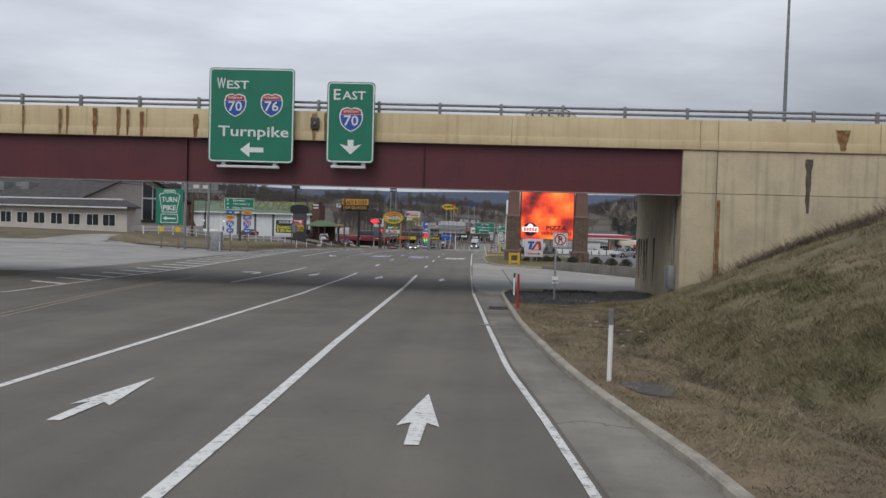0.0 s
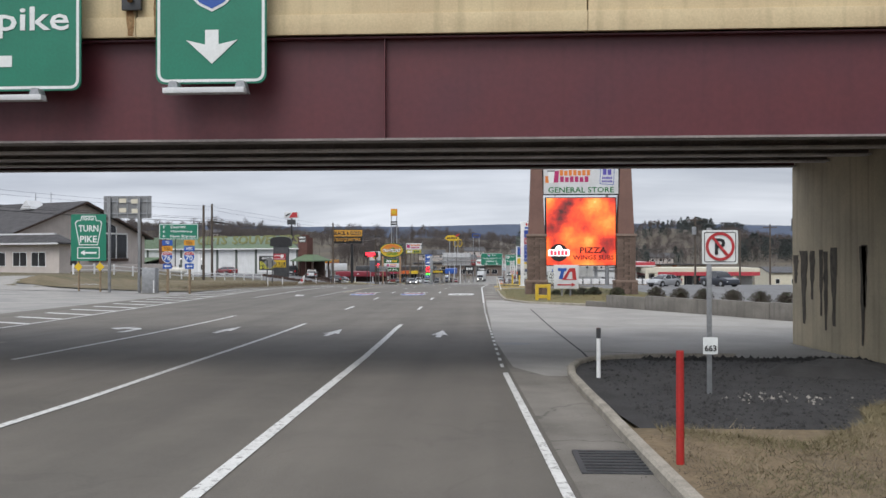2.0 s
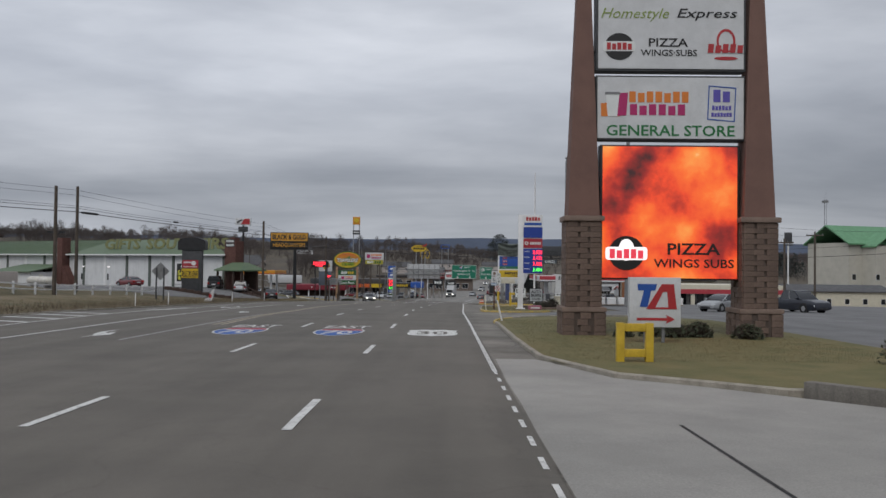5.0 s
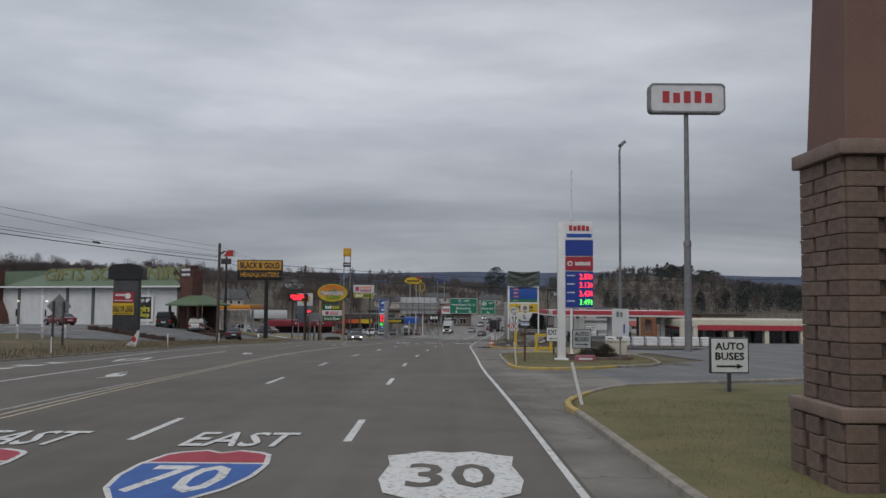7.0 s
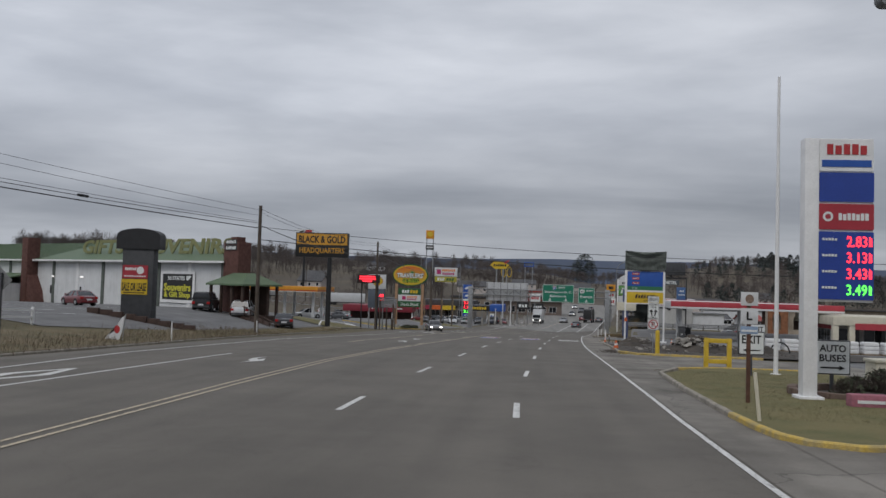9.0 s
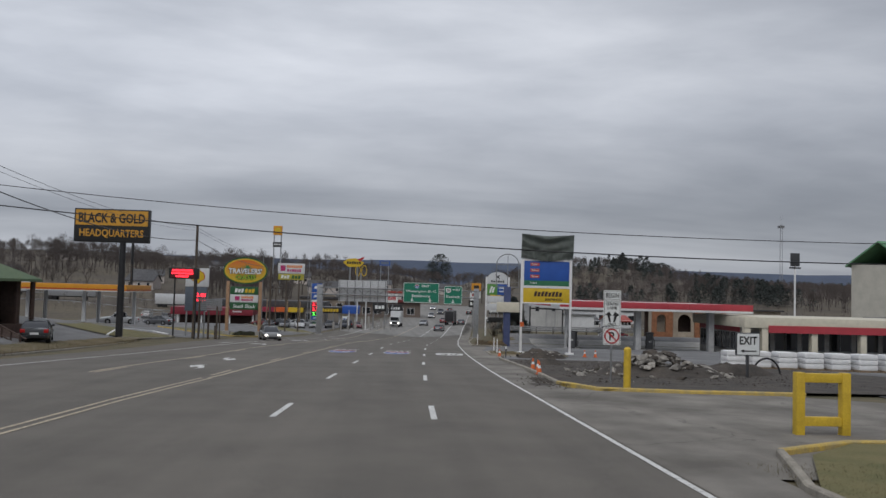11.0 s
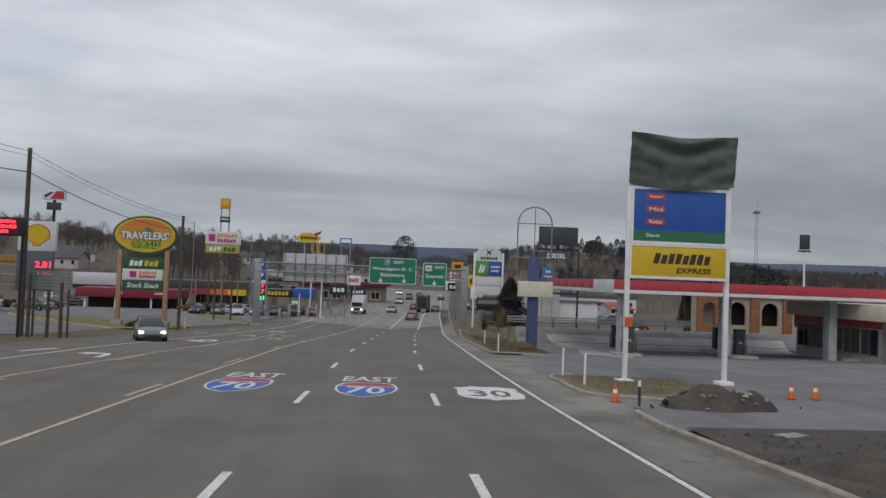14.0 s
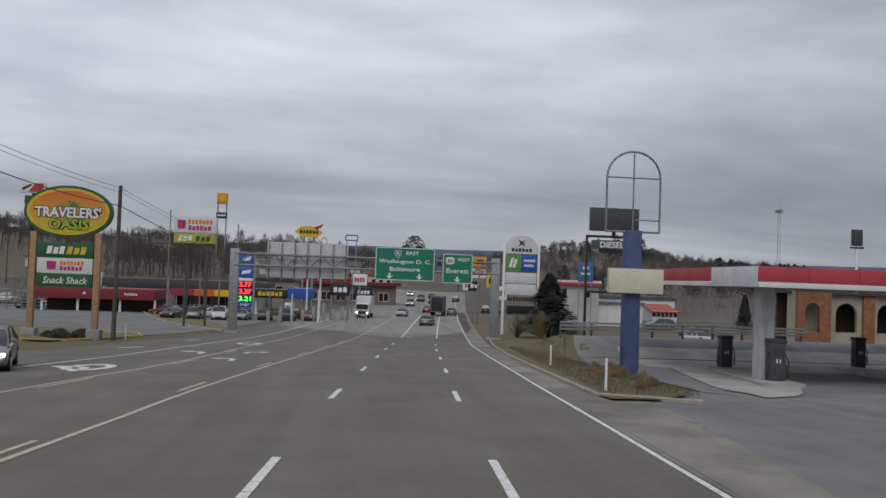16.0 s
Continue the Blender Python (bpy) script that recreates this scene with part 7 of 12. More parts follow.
for x, w in ((-33.5, 1.9), (-27.0, 1.2), (-50, 2.2)):
    d = part("door", box(bmesh.new(), x - w / 2, x + w / 2, -0.04, 0.0, -0.05, 2.15, 0.01), OFFWHITE, gs)
    part("door_glass", box(bmesh.new(), x - w / 2 + 0.2, x - 0.05, -0.055, -0.04, 0.9, 1.9), DARK_GLASS, d)
    part("wall_lamp", box(bmesh.new(), x - 0.2, x + 0.2, -0.22, 0.0, 3.0, 3.2, 0.02), LED_WHITE, gs)
ban = part("banner", box(bmesh.new(), -10.6, -5.4, -0.14, -0.10, 0.95, 3.75), SIGN_BLACK, gs, "black banner with yellow and white lettering")
YEL_L = mat("yellow_lettering", (0.62, 0.60, 0.05), 0.6, 0.1)
word(ban, "Souvenirs", 4.7, 0.85, -8.0, -0.15, 2.3, YEL_L, 0.03), word(ban, "& Gift Shop", 4.6, 0.8, -8.0, -0.15, 1.42, YEL_L, 0.03), word(ban, "50 STATES", 3.0, 0.45, -8.2, -0.15, 3.3, SIGN_WHITE, 0.03), shape(ban, [(-0.4, -0.1), (-0.1, -0.25), (0.3, 0.0), (0.5, 0.25), (0.2, 0.3), (-0.3, 0.25)], -6.1, -0.14, 3.3, SIGN_WHITE, "white_map_shape")
part("banner_frame", ringed(bmesh.new(), rrect(-11.0, -5.0, 0.6, 4.05, 0.02), rrect(-10.62, -5.38, 0.93, 3.77, 0.02), -0.15, -0.1), WHITE, gs)
OLIVE_B = mat("olive_roof_letters", (0.185, 0.19, 0.075), 0.7, 0.25, 3)
for s, w, x in (("GIFTS", 9.0, -27.0), ("SOUVENIRS", 18.6, -11.6)):
    me = word_mesh(s, w, 1.8, 0.03, 0.12)
    me.materials.append(OLIVE_B)
    ob = new("roof_lettering", me)
    ob.parent = gs
    ob.matrix_basis = pose(x, 2.6, H + 1.78, 80, 0, 0)
# brick pier and tower
bp = part("brick_pier", box(bmesh.new(), -38.9, -37.5, -1.5, 0.2, -0.8, 5.4 - b, 0.03), BRICKR, gs)
bm = bmesh.new()
prism(bm, [(-37.5, -0.5), (-35.6, -0.5), (-36.1, 1.2), (-37.1, 2.6), (-37.5, 3.2)], -1.4, 0.1)
part("pier_buttress", bm, BRICKR, gs)
part("annex_wall", box(bmesh.new(), -50.0, -39.3, -6.0, 0, -0.8, 2.05), WHITEWALL, gs)
bm = bmesh.new()
v = [bm.verts.new(p) for p in ((-50.4, -6.5, 2.0), (-39.0, -6.5, 2.0), (-39.0, 0.0, 3.25), (-50.4, 0.0, 3.25), (-50.4, -6.5, 2.15), (-39.0, -6.5, 2.15), (-39.0, 0.0, 3.4), (-50.4, 0.0, 3.4))]
for f in ((0, 3, 2, 1), (4, 5, 6, 7), (0, 1, 5, 4), (1, 2, 6, 5), (2, 3, 7, 6), (3, 0, 4, 7)):
    bm.faces.new([v[k] for k in f])
part("annex_roof", bm, GREENROOF, gs)
tw = part("brick_tower", box(bmesh.new(), 0.05, 2.3, -0.5, 1.2, -1.2, 4.6 - b, 0.03), BRICKR, gs)
part("tower_top", box(bmesh.new(), 0.75, 1.7, -0.2, 0.9, 4.6 - b, 5.15 - b, 0.03), BRICKR, tw)
for z in (4.35, 3.75):
    pl = part("plate", box(bmesh.new(), 0.35, 2.05, -0.57, -0.51, z - b, z - b + 0.5), DARK, tw)
    bars(pl, 7, 1.5, 0.32, 1.2, -0.57, z - b + 0.25, SIGN_WHITE)
bm = bmesh.new()
v = [bm.verts.new(p) for p in ((0.2, -2.8, 2.9), (5.8, -2.8, 2.9), (5.8, 2.5, 2.9), (0.2, 2.5, 2.9), (1.9, -0.7, 4.0), (4.1, -0.7, 4.0), (4.1, 0.2, 4.0), (1.9, 0.2, 4.0), (0.2, -2.8, 2.72), (5.8, -2.8, 2.72), (5.8, 2.5, 2.72), (0.2, 2.5, 2.72))]
for f in ((0, 1, 5, 4), (1, 2, 6, 5), (2, 3, 7, 6), (3, 0, 4, 7), (4, 5, 6, 7), (0, 8, 9, 1), (1, 9, 10, 2), (2, 10, 11, 3), (3, 11, 8, 0), (11, 10, 9, 8)):
    bm.faces.new([v[k] for k in f])
part("porch_roof", bm, GREENROOF, gs)
for x in (0.6, 2.2, 3.8, 5.4):
    for y in (-2.4, 2.1):
        part("porch_post", box(bmesh.new(), x - 0.12, x + 0.12, y - 0.12, y + 0.12, -1.4, 2.75, 0.01), PORCH, gs)
part("porch_deck", box(bmesh.new(), 0.3, 5.7, -2.6, 2.4, -1.2, -0.25), PORCH, gs)
part("porch_wall", box(bmesh.new(), 2.6, 5.2, 1.0, 1.3, -0.3, 2.75), PORCH, gs)
for i in range(6):
    part("ramp_baluster", box(bmesh.new(), 5.9 + i * 0.9, 5.98 + i * 0.9, -2.6, -2.5, -1.5 - i * 0.2, 0.75 - i * 0.28), PORCH, gs)
bm = bmesh.new()
tube(bm, (5.8, -2.55, 0.7), (11.0, -2.55, -0.9), 0.06, n=6), tube(bm, (5.8, -2.55, 0.1), (11.0, -2.55, -1.5), 0.05, n=6)
part("ramp_rail", bm, PORCH, gs)
bm = bmesh.new()
prism(bm, [(5.7, -0.25), (10.8, -1.75), (10.8, -2.2), (5.7, -1.6)], -2.6, -0.8)
part("ramp", bm, PORCH, gs)

gp = thing("shop_pylon", -33.4, 152.6, "black T-shaped pylon with red and yellow panels", "pylon sign")
b = gp.location.z
capz = [(-1.68, 2.76 - b), (1.68, 2.76 - b), (1.68, 3.75 - b)] + [(1.68 * math.cos(radians(a)), 3.75 - b + 0.55 * math.sin(radians(a))) for a in range(15, 166, 15)] + [(-1.68, 3.75 - b)]
part("cap", prism(bmesh.new(), capz, -0.5, 0.5), BLACK, gp)
part("shaft", box(bmesh.new(), -1.2, 1.2, -0.4, 0.4, -0.2, 2.76 - b, 0.03), DARK, gp)
r_ = panel(gp, "red_panel", -1.12, 0.82, 0.58 - b, 1.56 - b, -0.46, RED_P, 0.06, 0.03)
bars(r_, 6, 0.9, 0.2, -0.5, -0.46, 1.28 - b, SIGN_WHITE, 0.1), part("white_disc", prism(bmesh.new(), oval(0.25, 1.18 - b, 0.28, 0.28, 20), -0.475, -0.46), SIGN_WHITE, r_), bars(r_, 9, 1.7, 0.1, -0.15, -0.46, 0.75 - b, SIGN_WHITE)
y_ = panel(gp, "yellow_panel", -1.2, 0.82, -0.6 - b, 0.52 - b, -0.46, SIGN_YELLOW, 0.06, 0.03)
word(y_, "SALE OR LEASE", 1.9, 0.62, -0.19, -0.466, -0.05 - b, SIGN_BLACK, 0.03), bars(y_, 11, 1.6, 0.1, -0.19, -0.46, -0.47 - b, SIGN_BLACK)
for i in range(9):
    th = thing("landscape_timber", -35.6 + i * 0.9, 150.2 + 0.12 * (i % 2), "short stacked dark timber round the pylon bed", "timber", "timbers round the bed")
    part("beam", box(bmesh.new(), -0.44, 0.44, -0.12, 0.12, -0.05, 0.42, 0.02), PORCH, th)

bgd = thing("headquarters_sign", -28.6, 188.0, "wide black and gold sign on a thick black pole", "pole sign")
b = bgd.location.z
part("pole", tube(bmesh.new(), (0.9, 0.2, -0.2), (0.9, 0.2, 3.6 - b), 0.30, 0.26, 16), BLACK, bgd)
cb2 = part("cabinet", box(bmesh.new(), -3.12, 3.1, -0.1, 0.5, 3.62 - b, 6.45 - b, 0.03), SIGN_BLACK, bgd)
GOLD = mat("gold_sign_face", (0.60, 0.30, 0.03), 0.5, 0.15, 1.5)
panel(cb2, "gold_face", -3.0, 2.98, 5.05 - b, 6.33 - b, -0.13, GOLD, 0.03, 0.03)
word(cb2, "BLACK & GOLD", 5.5, 0.85, 0, -0.14, 5.68 - b, SIGN_BLACK, 0.03), word(cb2, "HEADQUARTERS", 5.3, 0.75, 0, -0.12, 4.35 - b, GOLD, 0.02)

# ---- sign island: message board, fuel sign, posts ----
mb = thing("message_board", -25.65, 202.0, "long black message board with red lit text on thin posts", "message board")
b = mb.location.z
cab3 = part("cabinet", box(bmesh.new(), -1.55, 1.45, -0.15, 0.2, 0.80 - b, 1.92 - b, 0.02), SIGN_BLACK, mb)
part("lit_text", box(bmesh.new(), -1.35, 1.0, -0.158, -0.15, 0.92 - b, 1.80 - b), mat("unlit_led_board", (0.10, 0.008, 0.01), 0.5), cab3)
for i, (n, w) in enumerate(((11, 2.1), (10, 2.2), (7, 1.3))):
    bars(cab3, n, w, 0.2, -0.2, -0.16, 1.66 - b - 0.3 * i, LED_RED, 0.05, name="lit_text_bar")
for x in (-0.95, 1.2):
    part("post", tube(bmesh.new(), (x, 0.05, -0.2), (x, 0.05, 0.82 - b), 0.08), BLACK, mb)
sh = thing("fuel_brand_sign", -25.2, 208.0, "white square fuel sign with a yellow fan shape and red digits", "price sign")
b = sh.location.z
part("cabinet", box(bmesh.new(), -1.7, 0.75, -0.1, 0.3, 0.05 - b, 2.05 - b, 0.03), OFFWHITE, sh)
fan = [(-0.22, -0.62), (0.22, -0.62), (0.3, -0.45)] + [(0.78 * math.cos(radians(a)), 0.05 + 0.68 * math.sin(radians(a))) for a in range(-20, 201, 15)] + [(-0.3, -0.45)]
shape(sh, [(x * 1.08, z * 1.08) for x, z in fan], -0.47, -0.1, 1.05 - b, SIGN_RED), shape(sh, fan, -0.47, -0.115, 1.05 - b, SIGN_YELLOW)
part("price_cabinet", box(bmesh.new(), -1.7, 0.6, -0.1, 0.3, -2.6 - b, 0.0 - b, 0.03), mat("slate_price_panel", (0.09, 0.11, 0.14), 0.5, 0.15), sh)
word(sh, "2.81", 1.0, 0.42, 0.0, -0.12, -0.85 - b, LED_RED, 0.02), word(sh, "3.01", 1.0, 0.3, 0.0, -0.12, -1.4 - b, LED_RED, 0.02)
for x in (-1.5, 0.4):
    post(sh, x, 0.1, -0.2, 0.1 - b, 0.14, STEEL)
for i, (x, y, h) in enumerate(((-24.3, 203.2, 3.9), (-23.6, 204.5, 2.9), (-22.6, 203.8, 3.4), (-23.0, 205.2, 1.4))):
    th = thing("wooden_post", x, y, "weathered grey timber post on the grass island", "post", "timber posts")
    part("shaft", tube(bmesh.new(), (0, 0, -0.2), (0, 0, h), 0.11, 0.10, 10), WOODPOLE, th)
bk = thing("slatted_road_sign", -23.8, 204.8, "grey metal sign back between timber posts", "road sign")
b = bk.location.z
for i in range(6):
    part("slat", box(bmesh.new(), -1.0, 1.5, -0.04, 0.0, -2.4 - b + i * 0.2, -2.23 - b + i * 0.2), STEEL, bk)
for x in (-0.8, 1.3):
    part("post", box(bmesh.new(), x - 0.06, x + 0.06, 0.0, 0.1, -0.1, -1.2 - b), WOODPOLE, bk)
fc = thing("fuel_canopy", -48.0, 236.0, "long fuel canopy with yellow and red edge stripes", "canopy")
b = fc.location.z
part("fascia", box(bmesh.new(), -18, 8, -5, 7, -0.98 - b, -0.05 - b, 0.03), SIGN_ORANGE, fc)
part("red_stripe", box(bmesh.new(), -18.02, 8.02, -5.02, 7.02, -0.78 - b, -0.66 - b), RED, fc), part("white_stripe", box(bmesh.new(), -18.01, 8.01, -5.01, 7.01, -0.99 - b, -0.88 - b), OFFWHITE, fc)
for x in (-14, -6, 1.5, 6.5):
    for y in (-2, 4):
        part("column", box(bmesh.new(), x - 0.2, x + 0.2, y - 0.2, y + 0.2, -0.2, -0.95 - b), WHITE, fc)

# ---- oval sign ----
OS = thing("oasis_sign", -24.9, 235.0, "big oval green and orange sign over three panels on tan posts", "pole sign")
b = OS.location.z
TANP = mat("tan_timber_post", (0.36, 0.22, 0.13), 0.8, 0.2, 3, 20, 0.2)
for x in (-2.35, 2.15):
    post(OS, x, 0, -0.1, 0.9 - b, 0.42, TANP), part("post_base", box(bmesh.new(), x - 0.48, x + 0.48, -0.45, 0.45, -0.15, 0.75, 0.03), CONCRETE, OS)
DKGREEN = mat("dark_green_sign_edge", (0.015, 0.09, 0.03), 0.5, 0.1)
ov = part("oval_cabinet", prism(bmesh.new(), oval(0.0, 2.42 - b, 3.08, 1.88, 48), -0.25, 0.25), DKGREEN, OS)
part("yellow_rim", prism(bmesh.new(), oval(0.0, 2.42 - b, 2.88, 1.70, 48), -0.28, -0.25), SIGN_YELLOW, ov)
ORGR = bpy.data.materials.new("orange_to_yellow_sign_face")
ORGR.use_nodes = True
on_, ol_ = ORGR.node_tree.nodes, ORGR.node_tree.links
tco = on_.new("ShaderNodeTexCoord")
sx = on_.new("ShaderNodeSeparateXYZ")
mr = on_.new("ShaderNodeMapRange")
mr.inputs["From Min"].default_value, mr.inputs["From Max"].default_value = 0.9 - b, 3.9 - b
cr = on_.new("ShaderNodeValToRGB")
cr.color_ramp.elements[0].color, cr.color_ramp.elements[1].color = (0.55, 0.42, 0.03, 1), (0.55, 0.12, 0.02, 1)
ol_.new(tco.outputs["Object"], sx.inputs[0]), ol_.new(sx.outputs[2], mr.inputs["Value"]), ol_.new(mr.outputs[0], cr.inputs[0]), ol_.new(cr.outputs[0], on_["Principled BSDF"].inputs["Base Color"])
part("orange_field", prism(bmesh.new(), oval(0.0, 2.42 - b, 2.66, 1.52, 48), -0.30, -0.28), ORGR, ov)
LEAFG = mat("green_palm_shape", (0.03, 0.20, 0.06), 0.5, 0.15)
palm = bmesh.new()
for a in (15, 40, 65, 90, 115, 140, 165):
    c, s = math.cos(radians(a)), math.sin(radians(a))
    prism(palm, [(0.1, 2.65 - b), (0.1 + 0.55 * c - 0.1 * s, 2.72 - b + 0.42 * s), (0.1 + 0.95 * c, 2.68 - b + 0.62 * s), (0.1 + 0.55 * c + 0.1 * s, 2.62 - b + 0.36 * s)], -0.315, -0.30)
part("palm_shape", palm, LEAFG, ov)
word(ov, "TRAVELERS'", 4.7, 0.86, 0, -0.33, 2.36 - b, SIGN_BLACK, 0.10), word(ov, "TRAVELERS'", 4.6, 0.78, 0, -0.35, 2.36 - b, SIGN_WHITE, 0.03)
word(ov, "OASIS", 2.9, 0.82, 0.1, -0.33, 1.50 - b, SIGN_BLACK, 0.10), word(ov, "OASIS", 2.8, 0.72, 0.1, -0.35, 1.50 - b, mat("lime_lettering", (0.30, 0.45, 0.03), 0.5, 0.1), 0.03)
for i, (z0, z1, m_) in enumerate(((-0.92, 0.15, DKGREEN), (-2.02, -0.96, OFFWHITE), (-3.05, -2.06, DKGREEN))):
    p_ = part("panel", box(bmesh.new(), -2.0, 1.85, -0.2, 0.2, z0 - b, z1 - b, 0.02), m_, OS)
    zc = (z0 + z1) / 2 - b
    if i == 0:
        bars(p_, 3, 1.3, 0.55, -0.75, -0.2, zc, SIGN_WHITE, 0.2), bars(p_, 3, 1.4, 0.55, 0.7, -0.2, zc, SIGN_YELLOW, 0.2)
    elif i == 1:
        bars(p_, 7, 1.7, 0.32, 0.4, -0.2, zc + 0.18, ORNG), bars(p_, 6, 1.6, 0.3, 0.36, -0.2, zc - 0.2, PINK), shape(p_, [(-0.3, -0.3), (0.3, -0.3), (0.34, 0.3), (-0.34, 0.3)], -1.0, -0.2, zc, PINK)
    else:
        word(p_, "Snack Shack", 3.1, 0.5, 0, -0.21, zc, SIGN_WHITE, 0.01, shear=0.2)
for i in range(3):
    bush(-25.8 + i * 0.9, 234.6, 0.6, 0.55, "low dark hedge bush between the sign posts", 70 + i, 260, "hedge under the oval sign", 60)

dd = thing("stacked_pole_sign", -22.2, 269.0, "white sign box over a yellow one on two posts", "pole sign")
b = dd.location.z
for x in (-0.9, 1.4):
    part("post", tube(bmesh.new(), (x, 0.1, -0.2), (x, 0.1, 1.7 - b), 0.14), WOODPOLE, dd)
w_ = part("white_cabinet", box(bmesh.new(), -2.45, 2.35, -0.25, 0.25, 2.78 - b, 4.62 - b, 0.04), OFFWHITE, dd)
bars(w_, 7, 2.8, 0.5, 0.5, -0.25, 4.05 - b, ORNG), bars(w_, 6, 2.6, 0.5, 0.45, -0.25, 3.35 - b, PINK), shape(w_, [(-0.42, -0.5), (0.42, -0.5), (0.46, 0.5), (-0.46, 0.5)], -1.55, -0.25, 3.7 - b, PINK)
y2 = part("yellow_cabinet", box(bmesh.new(), -2.35, 2.25, -0.22, 0.22, 1.62 - b, 2.7 - b, 0.04), mat("yellow_green_sign_face", (0.40, 0.36, 0.04), 0.5, 0.15), dd)
bars(y2, 3, 1.6, 0.6, -1.1, -0.22, 2.16 - b, SIGN_WHITE, 0.2), bars(y2, 3, 1.7, 0.6, 0.85, -0.22, 2.16 - b, DKGREEN, 0.2)
rc = thing("red_canopy", -42.0, 305.0, "long low drive-through roof with a red fascia", "canopy", rz=3)
b = rc.location.z
part("fascia", box(bmesh.new(), -9.5, 8.0, -4, 8, -6.15 - b, -4.55 - b, 0.04), mat("dull_crimson_fascia", (0.20, 0.014, 0.028), 0.6, 0.2, 0.6), rc)
bars(rc, 5, 2.0, 0.35, 4.6, -4.0, -5.3 - b, OFFWHITE, 0.1), bars(rc, 1, 0.5, 0.35, -2, -4.0, -5.3 - b, OFFWHITE)
for x in (-8, -3, 3, 8):
    part("column", box(bmesh.new(), x - 0.15, x + 0.15, -3.5, -3.2, -0.2, -6.05 - b), WHITE, rc)
# The dark colour of this block stands for shade under the roof.
part("wall", box(bmesh.new(), -8, 7.5, -1, 7.5, -0.2, -6.1 - b), PORCH, rc)

for x, y, z0, z1, col, lab in ((-92, 410, 18.3, 21.2, SIGN_RED, "tall dark mast sign with a red and white box"), (-48.5, 455, 21.2, 24.9, SIGN_ORANGE, "tall twin mast sign with an orange square box")):
    th = thing("tall_mast_sign", x, y, lab, "mast sign", "far mast signs")
    b = th.location.z
    w = 3.3 if col is SIGN_RED else 1.75
    if col is SIGN_RED:
        part("mast", tube(bmesh.new(), (0, 0.4, -0.3), (0, 0.4, z1 - b - 1), 0.5, 0.4, 12), BLACK, th)
        part("cabinet", box(bmesh.new(), -w, w, -0.5, 0.5, z0 - b, z1 - b, 0.1), OFFWHITE, th), shape(th, [(-1.0, -1.2), (2.9, -1.2), (2.9, 1.2), (0.6, 1.2)], 0, -0.5, (z0 + z1) / 2 - b, SIGN_RED), shape(th, [(-2.6, -0.2), (-2.2, -0.9), (0.2, 0.8), (-0.6, 0.9)], -0.2, -0.52, (z0 + z1) / 2 - b, SIGN_BLACK)
        part("lower_box", box(bmesh.new(), -2.0, 2.0, -0.4, 0.4, z0 - b - 3.0, z0 - b - 0.7, 0.1), DARK, th)
    else:
        for dx in (-1.4, 1.4):
            part("mast", tube(bmesh.new(), (dx, 0.4, -0.3), (dx, 0.4, z1 - b), 0.25, 0.2, 12), STEEL, th)
        part("cabinet", box(bmesh.new(), -w, w, -0.5, 0.5, z0 - b, z1 - b, 0.1), SIGN_ORANGE, th), shape(th, [(q * 1.6, z * 1.6) for q, z in fan], 0, -0.5, (z0 + z1) / 2 - b, SIGN_YELLOW)
        part("lower_box", box(bmesh.new(), -w, w, -0.4, 0.4, 16.4 - b, 18.4 - b, 0.1), DARK, th), part("sign_stripe", box(bmesh.new(), -w * 0.8, w * 0.8, -0.46, -0.4, 17.2 - b, 17.7 - b), OFFWHITE, th)


# ---- sign gantry over the road ----
ga = thing("sign_gantry", -2.9, 258.0, "steel truss gantry across the road with green signs", "sign gantry", z=-7.5)
b = -7.5
ga["kind"] = "structure"
for x, zb in ((-16.2 + 2.9, T(-16.2, 258)), (10.4 + 2.9, T(10.4, 258))):
    part("post", box(bmesh.new(), x - 0.42, x + 0.42, -0.4, 0.4, zb - b - 0.1, 0.9 - b, 0.02), STEEL, ga)
    part("footing", box(bmesh.new(), x - 0.7, x + 0.7, -0.7, 0.7, zb - b - 0.3, zb - b + 0.25, 0.03), CONCRETE, ga)
for z in (0.42, -0.72):
    for y in (-0.35, 0.35):
        part("chord", tube(bmesh.new(), (-13.3, y, z - b), (13.3, y, z - b), 0.11, n=8), DULL_STEEL, ga)
for i in range(22):
    x0 = -13.0 + i * 1.2
    for y in (-0.35, 0.35):
        part("diagonal", tube(bmesh.new(), (x0, y, (0.42 if i % 2 else -0.72) - b), (x0 + 1.2, y, (-0.72 if i % 2 else 0.42) - b), 0.045, n=6), DULL_STEEL, ga)
